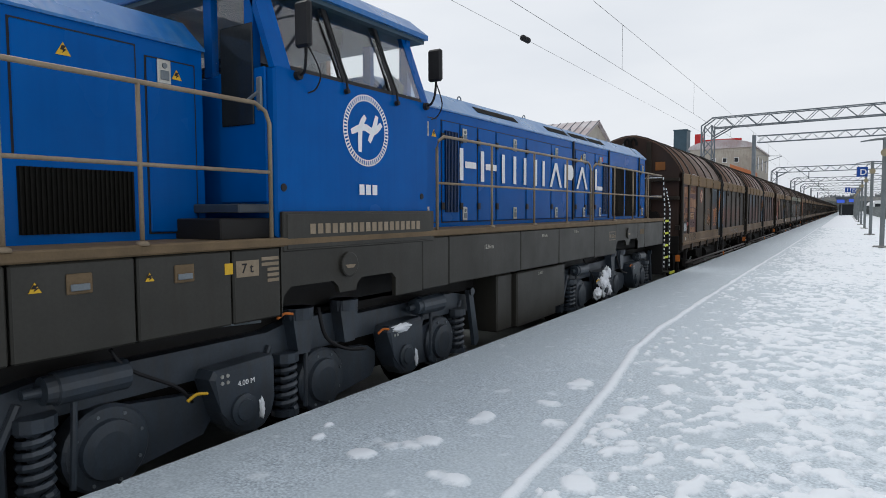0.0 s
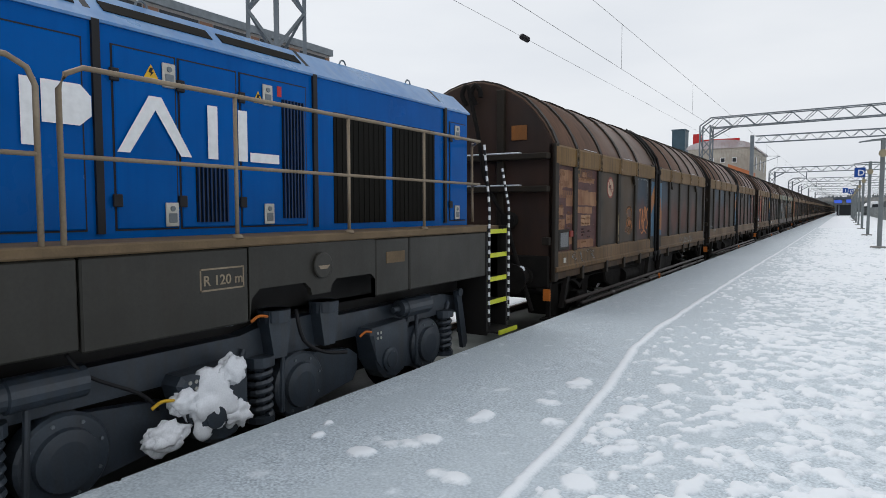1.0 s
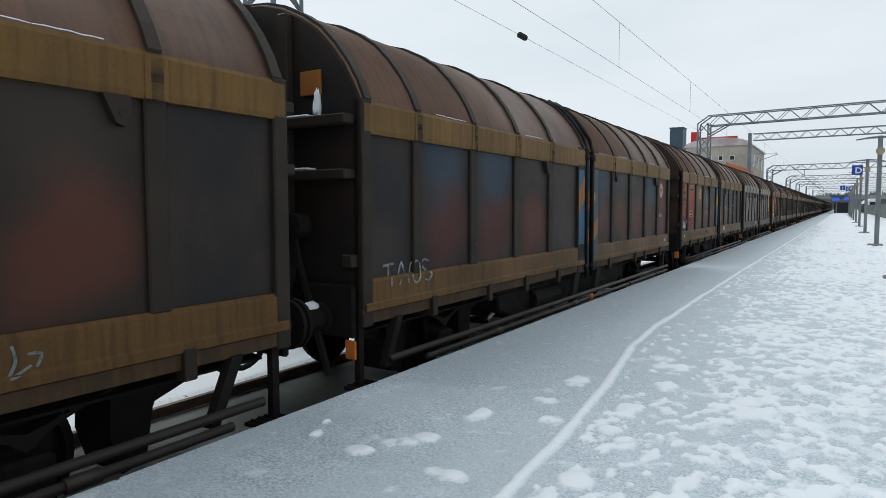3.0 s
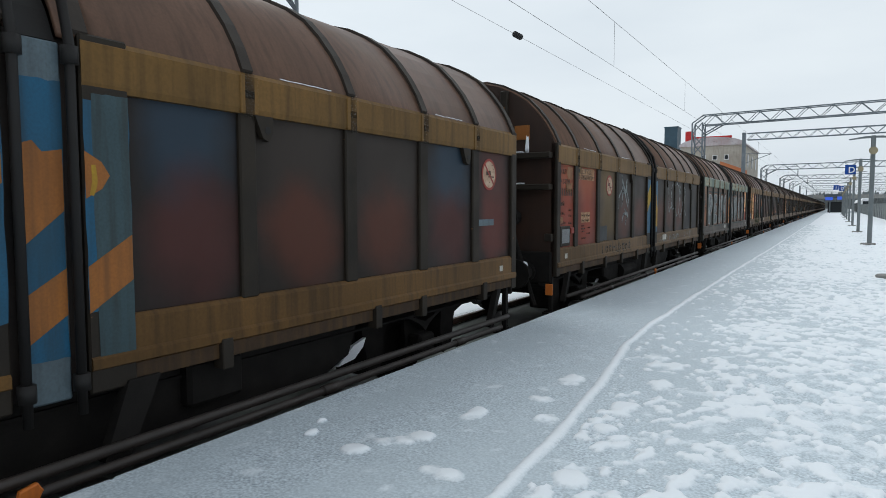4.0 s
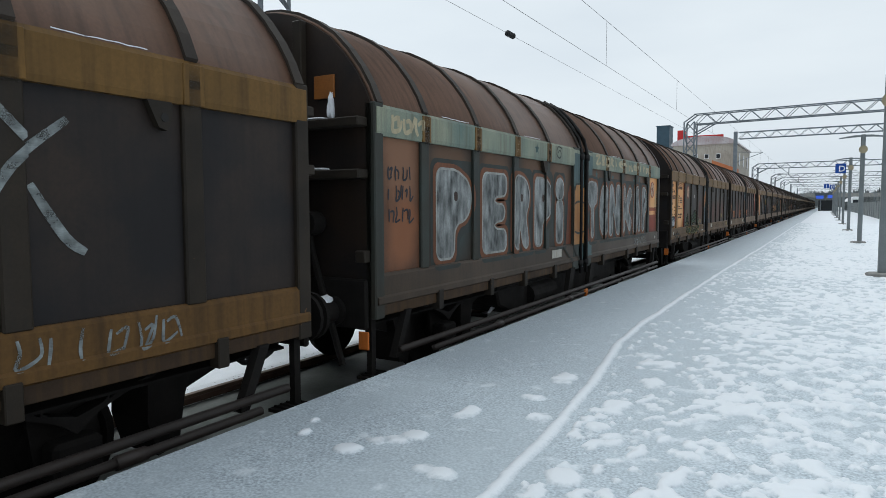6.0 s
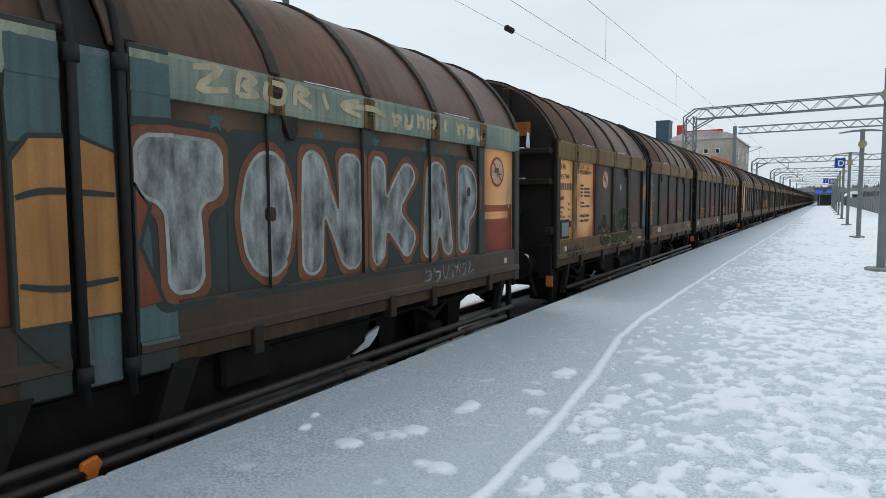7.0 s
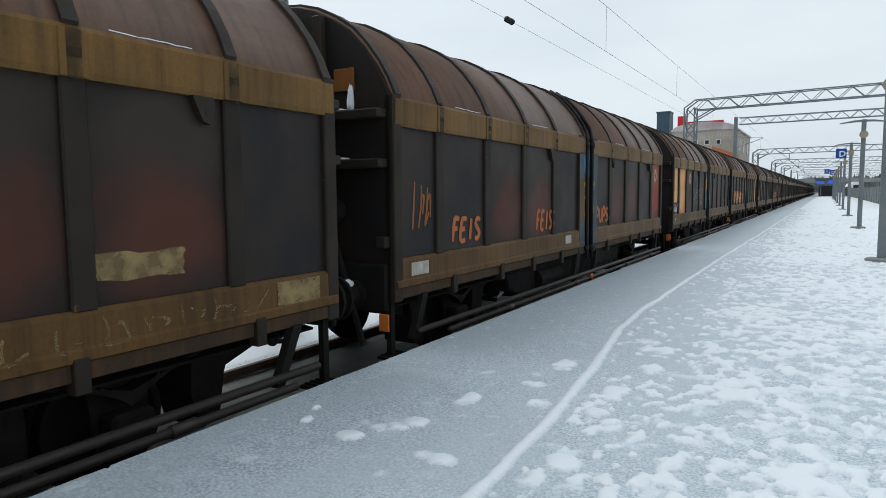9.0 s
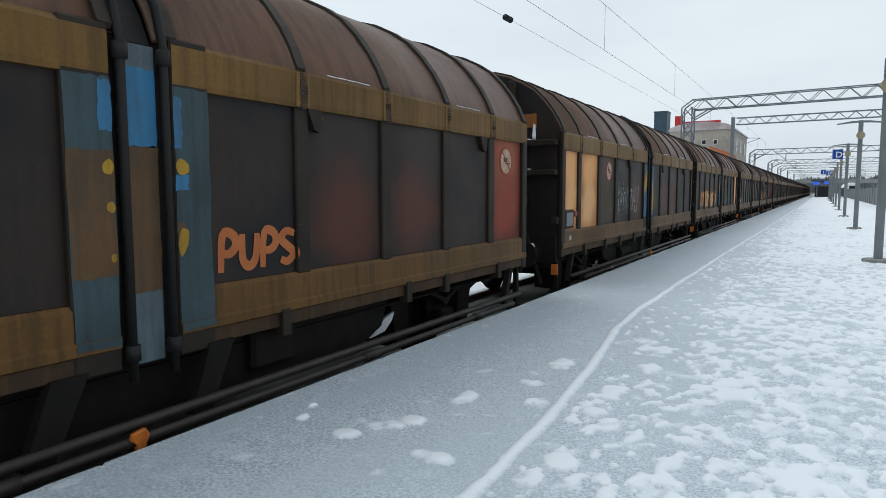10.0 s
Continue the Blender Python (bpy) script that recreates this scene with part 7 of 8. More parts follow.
def bogie(lo, y0, snowy):
    """A three-axle bogie, its first axle at y0."""
    bm = bmesh.new()
    for s in (1, -1):
        side_prism(bm, s, [(y0 - 0.85, 0.78), (y0 - 0.55, 0.82), (y0 + 4.55, 0.82), (y0 + 4.85, 0.78), (y0 + 4.85, 0.98), (y0 + 4.4, 1.06), (y0 + 2.6, 1.06), (y0 + 2.3, 1.12), (y0 + 1.7, 1.12), (y0 + 1.4, 1.06), (y0 - 0.4, 1.06), (y0 - 0.85, 0.98)], 0.98, 1.14)
    box(bm, -1.0, 1.0, y0 + 1.7, y0 + 2.3, 0.8, 1.1)
    box(bm, -1.0, 1.0, y0 - 0.85, y0 - 0.7, 0.8, 0.97)
    box(bm, -1.0, 1.0, y0 + 4.7, y0 + 4.85, 0.8, 0.97)
    f = part("bogie", bm, BOGIE, lo, "blue-black three-axle bogie with coil springs")
    for a in range(3):
        y = y0 + 2.0 * a
        bm = bmesh.new()
        part("wheelset", wheelset(bm, y, 0.525), UNDER, f)
        for s in (1, -1):
            bm = bmesh.new()
            lathe(bm, (s * 1.06, y, 0.54), (s, 0, 0), [(0, 0.29), (0.13, 0.29), (0.15, 0.27), (0.155, 0.20), (0.19, 0.19), (0.20, 0.12), (0.20, 0.02)], 28)
            o = -1 if a == 2 else 1
            side_prism(bm, s, [(y, 0.30), (y + o * 0.75, 0.40), (y + o * 0.82, 0.50), (y + o * 0.82, 0.64), (y + o * 0.7, 0.72), (y, 0.80)], 1.07, 1.16)
            part("axle_box", bm, BOGIE, f)
            bm = bmesh.new()
            for k in range(8):
                a8 = 2 * math.pi * k / 8 + 0.3
                lathe(bm, (s * 1.21, y + 0.235 * math.cos(a8), 0.54 + 0.235 * math.sin(a8)), (s, 0, 0), [(0, 0.014), (0.012, 0.012)], 6)
            part("bolts", bm, GALV, f)
            bm = bmesh.new()
            ys_ = y - o * 0.42
            coil_spring(bm, s * 1.16, ys_, 0.38, 0.80, 0.085)
            tube(bm, [(s * 1.16, ys_, 0.34), (s * 1.16, ys_, 0.84)], 0.045, 8)
            lathe(bm, (s * 1.16, ys_, 0.33), (0, 0, 1), [(0, 0.12), (0.05, 0.12)], 12)
            lathe(bm, (s * 1.16, ys_, 0.79), (0, 0, 1), [(0, 0.125), (0.08, 0.125)], 12)
            part("coil_spring", bm, BOGIE, f)
            bm = bmesh.new()
            tube(bm, [(s * 1.20, y - 0.20, 0.95), (s * 1.22, y - 0.24, 0.36)], 0.022, 8)
            part("damper", bm, BOGIE, f)
    for s in (1, -1):
        # Plain dark filler in place of brake gear, added to stop the see-through.
        bm = bmesh.new()
        side_box(bm, s, 0.90, 0.98, y0 - 0.6, y0 + 4.6, 0.40, 0.84, 0.02)
        part("brake_rigging", bm, UNDER, f)
        for yy in (y0 + 1.3, y0 + 3.62, y0 + 4.42, y0 - 0.62):
            bm = bmesh.new()
            side_box(bm, s, 1.0, 1.12, yy - 0.07, yy + 0.07, 0.30, 0.86, 0.02)
            tube(bm, [(s * 1.13, yy - 0.1, 0.45), (s * 1.15, yy + 0.12, 0.95)], 0.03, 8)
            part("brake_hanger", bm, BOGIE, f)
        for a, yy in ((0, y0 - 0.52), (1, y0 + 3.3)):
            bm = bmesh.new()
            lathe(bm, (s * 1.24, yy, 1.02), (0, 1, 0), [(0, 0.03), (0.10, 0.035), (0.11, 0.085), (0.17, 0.09), (0.18, 0.105), (0.62, 0.105), (0.64, 0.06)], 16)
            part("brake_cylinder", bm, BOGIE, f, smooth=False)
        # rounded traction housings and hangers
        for yy in (y0 + 0.72, y0 + 2.85):
            bm = bmesh.new()
            prism(bm, [(yy + 0.02, 0.90), (yy + 0.58, 0.92), (yy + 0.60, 0.88), (yy + 0.60, 0.56), (yy + 0.56, 0.45), (yy + 0.48, 0.37), (yy + 0.36, 0.34), (yy + 0.22, 0.37), (yy + 0.12, 0.46), (yy + 0.06, 0.58), (yy - 0.02, 0.84)], min(s * 1.10, s * 1.34), max(s * 1.10, s * 1.34), "x", 0.03)
            h = part("housing", bm, BOGIE, f)
            bm = bmesh.new()
            lathe(bm, (s * 1.34, yy + 0.26, 0.56), (s, 0, 0), [(0, 0.12), (0.025, 0.12), (0.03, 0.085), (0.045, 0.08)], 18)
            part("cover", bm, BOGIE, h)
            for k in range(4):
                bm = bmesh.new()
                lathe(bm, (s * 1.342, yy + 0.07 + 0.05 * (k % 2), 0.80 + 0.05 * (k // 2)), (s, 0, 0), [(0, 0.016), (0.006, 0.014)], 8)
                part("stud", bm, STEEL, h)
        for yy in (y0 + 1.72, y0 + 2.32):
            bm = bmesh.new()
            side_prism(bm, s, [(yy - 0.12, 1.24), (yy + 0.12, 1.24), (yy + 0.12, 1.12), (yy + 0.07, 0.84), (yy - 0.07, 0.84), (yy - 0.12, 1.12)], 1.12, 1.26)
            lathe(bm, (s * 1.19, yy, 1.14), (0, 0, 1), [(0, 0.13), (0.1, 0.14)], 14)
            part("hanger", bm, BOGIE, f)
        bm = bmesh.new()
        side_prism(bm, s, [(y0 + 4.58, 1.08), (y0 + 4.68, 1.10), (y0 + 4.85, 0.42), (y0 + 4.80, 0.36), (y0 + 4.74, 0.36)], 1.20, 1.25)
        lathe(bm, (s * 1.25, y0 + 4.64, 1.06), (s, 0, 0), [(0, 0.05), (0.03, 0.05)], 10)
        part("end_plate", bm, BOGIE, f)
        bm = bmesh.new()
        tube(bm, smooth_pts([(s * 1.26, y0 + 1.9, 1.22), (s * 1.30, y0 + 1.95, 0.95), (s * 1.30, y0 + 2.2, 0.80), (s * 1.30, y0 + 2.5, 0.74)]), 0.018, 6)
        tube(bm, smooth_pts([(s * 1.26, y0 + 0.0, 1.2), (s * 1.30, y0 + 0.1, 1.05), (s * 1.28, y0 + 0.45, 0.85), (s * 1.25, y0 + 0.6, 0.7)]), 0.014, 6)
        part("cable", bm, SEAM, f, smooth=True)
        bm = bmesh.new()
        tube(bm, [(s * 1.30, y0 - 0.25, 1.23), (s * 1.30, y0 + 0.6, 1.24), (s * 1.30, y0 + 1.2, 1.20)], 0.012, 6)
        part("pipe", bm, GALV, f)
        for yy, zz, c in ((y0 + 0.50, 0.74, YELLOW), (y0 + 1.35, 1.20, ORANGE), (y0 + 2.66, 0.86, ORANGE)):
            bm = bmesh.new()
            tube(bm, smooth_pts([(s * 1.33, yy, zz), (s * 1.34, yy + 0.07, zz + 0.035), (s * 1.34, yy + 0.16, zz + 0.02)]), 0.012, 6)
            part("lead", bm, c, f)
    spots = ((y0 + 0.98, 0.66, 0.22, 0.22), (y0 + 0.6, 0.52, 0.16, 0.10), (y0 + 1.15, 0.86, 0.12, 0.12), (y0 + 0.75, 0.72, 0.12, 0.09), (y0 + 1.2, 0.52, 0.12, 0.10)) if snowy else ((y0 + 3.05, 0.86, 0.16, 0.04), (y0 + 0.45, 0.31, 0.10, 0.025), (y0 + 3.30, 0.50, 0.03, 0.10), (y0 + 1.16, 0.52, 0.025, 0.10))
    for k, (yy, zz, a, b) in enumerate(spots):
        part("packed_snow", snow_lump(bmesh.new(), (1.33, yy, zz), (0.06 if snowy else 0.03, a, b), k + y0, 0.42, 4), SNOW, f, "packed snow on the running gear", True)
    return f


def handrail(lo, y0, y1, posts, bend0, bend1, s):
    x = s * 1.46
    pts = []
    if bend0:
        pts += [(x, y0, 1.86), (x, y0, 2.74), (x, y0 + 0.04, 2.83), (x, y0 + 0.14, 2.88)]
    else:
        pts += [(x, y0, 2.88)]
    if bend1:
        pts += [(x, y1 - 0.14, 2.88), (x, y1 - 0.04, 2.83), (x, y1, 2.74), (x, y1, 1.86)]
    else:
        pts += [(x, y1, 2.88)]
    bm = bmesh.new()
    tube(bm, pts, 0.0165, 10)
    h = part("handrail", bm, RAILING, lo, "pale dirty steel handrail", smooth=True)
    bm = bmesh.new()
    tube(bm, [(x, y0, 2.37), (x, y1, 2.37)], 0.014, 10)
    part("middle_rail", bm, RAILING, h, smooth=True)
    for y in posts:
        bm = bmesh.new()
        tube(bm, [(x, y, 1.86), (x, y, 2.88)], 0.015, 10)
        lathe(bm, (x, y, 1.86), (0, 0, 1), [(0, 0.045), (0.02, 0.04), (0.03, 0.02)], 10)
        part("post", bm, RAILING, h, smooth=True)


def locomotive():
    lo = thing("diesel_locomotive", "blue centre-cab diesel locomotive with grey skirt and steel handrails", "locomotive", group="goods train")
    bm = bmesh.new()
    box(bm, -1.0, 1.0, 0.75, 16.4, 1.15, 1.78)
    box(bm, -1.36, 1.36, 0.6, 0.75, 0.75, 1.8, 0.02)
    box(bm, -1.36, 1.36, 16.4, 16.55, 0.75, 1.8, 0.02)
    part("underframe", bm, BLACK, lo)
    # Black filler boxes, added to close off the bright gaps under the frame.
    bm = bmesh.new()
    box(bm, -0.66, 0.66, 0.9, 16.2, 0.62, 1.2, 0.03)
    part("underfloor_case", bm, BLACK, lo)
    for s in (1, -1):
        bm = bmesh.new()
        side_box(bm, s, 0.66, 1.0, 0.8, 16.3, 1.02, 1.2, 0.01)
        part("cable_duct", bm, BLACK, lo)
    bm = bmesh.new()
    box(bm, -1.36, 1.36, 15.85, 16.5, 1.78, 1.86)
    box(bm, -1.49, 1.49, 0.65, 15.85, 1.795, 1.865, 0.012)
    part("walkway", bm, TAN, lo, "walkway edge brown with dirt")
    for s in (1, -1):
        for y0, y1, z0 in ((0.70, 1.60, 1.25), (1.615, 2.325, 1.25), (2.34, 3.06, 1.25), (3.075, 3.53, 1.25), (5.51, 6.03, 1.24), (6.045, 7.88, 1.25), (7.895, 9.25, 1.25), (9.265, 10.9, 1.25), (10.915, 12.14, 1.23), (13.66, 14.2, 1.25), (14.215, 15.84, 1.25)):
            bm = bmesh.new()
            side_box(bm, s, 1.42, 1.475, y0, y1, z0, 1.79, 0.012)
            part("skirt_panel", bm, SKIRT, lo)
        for y0, y1 in ((3.54, 5.5), (12.15, 13.65)):
            e = y0 + (0.64 if y1 > 6 else 0.66)
            bm = bmesh.new()
            side_prism(bm, s, [(y0, 1.79), (y1, 1.79), (y1, 1.24), (y0 + 1.5, 1.24), (y0 + 1.5, 1.42), (y0 + 1.44, 1.47), (e + 0.32, 1.47), (e + 0.26, 1.42), (e + 0.24, 1.36), (e + 0.02, 1.36), (e, 1.42), (e - 0.06, 1.47), (y0 + 0.1, 1.47), (y0 + 0.02, 1.40), (y0, 1.24)], 1.425, 1.472)
            part("arched_skirt", bm, SKIRT, lo)
            bm = bmesh.new()
            lathe(bm, (s * 1.47, e + 0.13, 1.60), (s, 0, 0), [(0, 0.11), (0.03, 0.11), (0.036, 0.10)], 24)
            part("round_cover", bm, SKIRT, lo)
            bm = bmesh.new()
            side_prism(bm, s, [(e + 0.06, 1.60), (e + 0.20, 1.60), (e + 0.17, 1.57), (e + 0.09, 1.57)], 1.506, 1.508)
            part("emblem", bm, RAILING, lo, "small pale emblem")
        # short hood
        hood_door(lo, s, 0.86, 1.94, 2.75, 2.42, 3.26, False)
        hood_door(lo, s, 0.86, 2.84, 3.24, 1.92, 3.20, False)
        hood_door(lo, s, 0.86, 1.05, 1.85, 1.95, 3.24, False)
        louvre(lo, s, 0.86, 1.95, 2.72, 1.93, 2.36, 24, True, MESHBLK)
        door_lock(lo, s, 0.876, 2.97, 3.11)
        # long hood doors
        for y0, y1, z0, z1 in ((6.15, 6.70, 1.93, 3.2), (6.82, 7.23, 1.93, 3.2), (7.28, 7.70, 1.93, 3.2), (7.75, 8.25, 1.93, 3.2), (8.30, 9.27, 1.93, 3.2), (9.33, 10.30, 1.93, 3.2), (10.34, 11.28, 1.93, 3.2), (11.50, 11.98, 1.93, 3.2), (12.02, 12.55, 1.93, 3.2), (12.60, 13.36, 1.93, 3.2), (15.95, 16.34, 1.93, 3.18)):
            hood_door(lo, s, 0.88, y0, y1, z0, z1)
        for y in (6.44, 7.36, 8.88, 10.53, 11.92, 12.88, 16.1):
            door_lock(lo, s, 0.897, y, 3.06)
            door_lock(lo, s, 0.897, y, 2.03)
        louvre(lo, s, 0.897, 6.87, 7.19, 2.05, 3.08, 9)
        louvre(lo, s, 0.897, 12.14, 12.45, 1.97, 2.40, 8)
        louvre(lo, s, 0.897, 13.05, 13.33, 1.99, 3.05, 7)
        for y0, y1 in ((13.75, 14.60), (14.73, 15.59)):
            bm = bmesh.new()
            side_box(bm, s, 0.875, 0.888, y0, y1, 1.93, 3.03)
            g = part("radiator_grille", bm, MESHBLK, lo, "black radiator mesh")
            for k in range(10):
                bm = bmesh.new()
                yy = y0 + (y1 - y0) * (k + 0.5) / 10
                side_box(bm, s, 0.886, 0.896, yy - 0.004, yy + 0.004, 1.93, 3.03)
                part("bar", bm, MESHBLK, g)
        for y in (11.38, 13.48, 15.83):
            bm = bmesh.new()
            prism(bm, [(s * 0.86, 1.9), (s * 0.905, 1.9), (s * 0.905, 3.345), (s * 0.62, 3.61), (s * 0.58, 3.56)], y - 0.027, y + 0.027)
            part("section_seal", bm, SEAM, lo)
        for y0, y1 in ((7.9, 9.2), (10.4, 11.3), (11.5, 12.4), (12.5, 13.4)):
            bm = bmesh.new()
            prism(bm, [(s * 0.79, 3.433), (s * 0.805, 3.448), (s * 0.715, 3.532), (s * 0.70, 3.517)], y0, y1)
            part("roof_grille", bm, MESHBLK, lo, "black mesh strip on the hood shoulder")
        for y in (6.3, 7.7, 9.8, 11.9, 14.2, 15.4):
            bm = bmesh.new()
            for k in range(8):
                a, b = math.pi * k / 8, math.pi * (k + 1) / 8
                tube(bm, [(s * 0.62, y + 0.05 * math.cos(a), 3.59 + 0.06 * math.sin(a)), (s * 0.62, y + 0.05 * math.cos(b), 3.59 + 0.06 * math.sin(b))], 0.009, 5, False)
            part("lifting_ring", bm, GALV, lo)
        # cab side skirt and its markings
        bm = bmesh.new()
        side_box(bm, s, 1.44, 1.482, 3.56, 5.72, 1.75, 2.07, 0.008)
        cs = part("cab_skirt", bm, SKIRT, lo)
        bm = bmesh.new()
        side_box(bm, s, 1.478, 1.489, 3.60, 5.66, 1.77, 2.05, 0.004)
        part("number_panel", bm, SKIRT, cs)
        handrail(lo, 0.85, 3.46, (1.6, 2.39), False, True, s)
        handrail(lo, 5.82, 10.72, (7.08, 8.36, 9.62), True, True, s)
        handrail(lo, 10.84, 15.70, (12.06, 13.3, 14.5), True, False, s)
        # fuel tank and side boxes
        for y0, y1, x1, z0 in ((7.42, 7.86, 1.36, 0.46), (7.90, 9.28, 1.42, 0.46), (9.30, 9.75, 1.38, 0.55)):
            bm = bmesh.new()
            side_box(bm, s, 0.0, x1, y0, y1, z0, 1.22, 0.02)
            part("fuel_tank", bm, SKIRT, lo)
        # corner steps at the rear end
        bm = bmesh.new()
        side_prism(bm, s, [(15.86, 1.86), (15.90, 1.86), (15.90, 0.5), (15.86, 0.5)], 1.05, 1.47)
        side_prism(bm, s, [(16.40, 1.86), (16.44, 1.86), (16.44, 0.5), (16.40, 0.5)], 1.05, 1.47)
        st = part("step_frame", bm, BLACK, lo)
        for z in (1.80, 1.50, 1.20, 0.91, 0.55):
            out = 1.62 if z < 0.6 else 1.46
            bm = bmesh.new()
            side_box(bm, s, 1.08, out, 15.90, 16.40, z - 0.02, z + 0.005)
            tread = part("tread", bm, BLACK, st)
            bm = bmesh.new()
            side_box(bm, s, out, out + 0.02, 15.90, 16.40, z - 0.035, z + 0.02)
            part("step_edge", bm, LIME, tread, "worn lime-yellow step edge")
        for y, top in ((15.88, 2.85), (16.42, 2.6)):
            pts = [Vector((s * 1.50, y, 0.62)), Vector((s * 1.50, y, 2.1)), Vector((s * (1.40 if y > 16 else 1.48), y - 0.1 * (y < 16), top))]
            n = 40
            for k in range(n):
                t0, t1 = k / n, (k + 1) / n
                bm = bmesh.new()

                def along(t):
                    return pts[0].lerp(pts[1], t / 0.7) if t < 0.7 else pts[1].lerp(pts[2], (t - 0.7) / 0.3)
                tube(bm, [along(t0), along(t1)], 0.0155, 8)
                part("grab_pole", bm, WHITE if k % 2 else SEAM, st)
        bm = bmesh.new()
        tube(bm, smooth_pts([(s * 1.40, 15.75, 2.88), (s * 1.1, 16.2, 2.90), (s * 0.9, 16.5, 2.85), (s * 0.9, 16.52, 1.9)]), 0.018, 8)
        tube(bm, smooth_pts([(s * 1.40, 15.75, 2.37), (s * 1.1, 16.2, 2.38), (s * 0.9, 16.5, 2.36)]), 0.016, 8)
        part("end_rail", bm, RAILING, lo, smooth=True)
    # hood bodies
    hoodp = [(-0.88, 1.86), (0.88, 1.86), (0.88, 3.34), (0.62, 3.58), (-0.62, 3.58), (-0.88, 3.34)]
    bm = bmesh.new()
    prism(bm, hoodp, 5.70, 16.40)
    part("long_hood", bm, BLUE, lo, "blue long hood with doors")
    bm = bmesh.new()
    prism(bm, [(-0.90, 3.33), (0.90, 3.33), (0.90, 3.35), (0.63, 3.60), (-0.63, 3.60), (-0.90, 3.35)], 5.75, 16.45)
    part("hood_roof", bm, BLUE_TOP, lo, "weathered blue hood top, paled by sky sheen in its colour")
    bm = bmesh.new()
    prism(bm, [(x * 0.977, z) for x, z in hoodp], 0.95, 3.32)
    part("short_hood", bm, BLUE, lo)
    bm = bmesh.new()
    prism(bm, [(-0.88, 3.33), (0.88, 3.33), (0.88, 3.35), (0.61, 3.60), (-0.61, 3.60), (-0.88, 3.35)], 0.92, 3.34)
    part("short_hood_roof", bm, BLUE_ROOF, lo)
    # cab
    bm = bmesh.new()
    prism(bm, [(-1.43, 1.86), (1.43, 1.86), (1.44, 3.20), (-1.44, 3.20)], 3.54, 5.69, bev=0.02)
    cab = part("cab", bm, BLUE, lo, "blue cab with slanted side windows")
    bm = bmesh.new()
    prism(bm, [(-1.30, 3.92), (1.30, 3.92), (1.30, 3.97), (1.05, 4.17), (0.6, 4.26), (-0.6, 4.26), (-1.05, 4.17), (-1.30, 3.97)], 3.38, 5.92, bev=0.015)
    part("roof", bm, BLUE_ROOF, cab, "blue cab roof, lightened for the sky, with overhanging edge")
    bm = bmesh.new()
    prism(bm, [(-1.26, 3.88), (1.26, 3.88), (1.26, 3.925), (-1.26, 3.925)], 3.42, 5.88)
    part("roof_gutter", bm, NAVY, cab)
    for s in (1, -1):
        for y0, y1 in ((3.54, 3.72), (4.345, 4.405), (5.075, 5.135), (5.56, 5.69)):
            bm = bmesh.new()
            prism(bm, [(s * 1.44, 3.19), (s * 1.38, 3.19), (s * 1.11, 3.93), (s * 1.17, 3.93)], y0, y1)
            part("pillar", bm, BLUE if y0 < 3.6 or y1 > 5.6 else SEAM, cab)
        for y0, y1 in ((3.72, 4.33), (4.42, 5.06), (5.15, 5.56)):
            bm = bmesh.new()
            prism(bm, [(s * 1.43, 3.215), (s * 1.42, 3.215), (s * 1.155, 3.925), (s * 1.165, 3.925)], y0, y1)
            pane = part("window_pane", bm, GLASSM, cab, "cab side window")
            pane.visible_shadow = False
            bm = bmesh.new()
            for (za, zb) in ((3.195, 3.23), (3.89, 3.925)):
                xa, xb = 1.442 - (za - 3.2) * 0.36, 1.442 - (zb - 3.2) * 0.36
                prism(bm, [(s * xa, za), (s * (xa - 0.04), za), (s * (xb - 0.04), zb), (s * xb, zb)], y0, y1)
            part("window_seal", bm, SEAM, cab)
        for yb, yt in ((4.36, 4.30), (5.10, 5.04)):
            bm = bmesh.new()
            tube(bm, [(s * 1.475, yb, 3.12), (s * 1.46, yb, 3.24), (s * 1.23, yt, 3.85)], 0.012, 6)
            lathe(bm, (s * 1.45, yb, 3.12), (s, 0, 0), [(0, 0.025), (0.04, 0.02)], 8)
            part("wiper", bm, SEAM, cab)
        for ym, z0, z1, arm in ((3.66, 3.33, 3.68, 3.78), (5.52, 3.38, 3.70, 5.62)):
            bm = bmesh.new()
            box(bm, min(s * 1.56, s * 1.72), max(s * 1.56, s * 1.72), ym - 0.03, ym + 0.03, z0, z1, 0.02)
            mir = part("mirror", bm, SEAM, cab, "black rear-view mirror on a bent arm")
            bm = bmesh.new()
            tube(bm, smooth_pts([(s * 1.44, arm, 3.16), (s * 1.52, arm, 3.18), (s * 1.60, (arm + ym) / 2, 3.26), (s * 1.63, ym + 0.035, 3.45), (s * 1.63, ym + 0.035, 3.6)]), 0.013, 6)
            lathe(bm, (s * 1.43, arm, 3.16), (s, 0, 0), [(0, 0.04), (0.05, 0.035)], 10)
            tube(bm, smooth_pts([(s * 1.62, ym + 0.03, 3.40), (s * 1.58, arm + 0.12, 3.2), (s * 1.50, arm + 0.16, 3.08), (s * 1.44, arm + 0.12, 3.04)]), 0.007, 5)
            part("mirror_arm", bm, SEAM, mir)
        for y, z in ((3.62, 2.26), (5.56, 2.22)):
            bm = bmesh.new()
            lathe(bm, (s * 1.43, y, z), (s, 0, 0), [(0, 0.035), (0.01, 0.03)], 10)
            part("plug", bm, SEAM, cab)
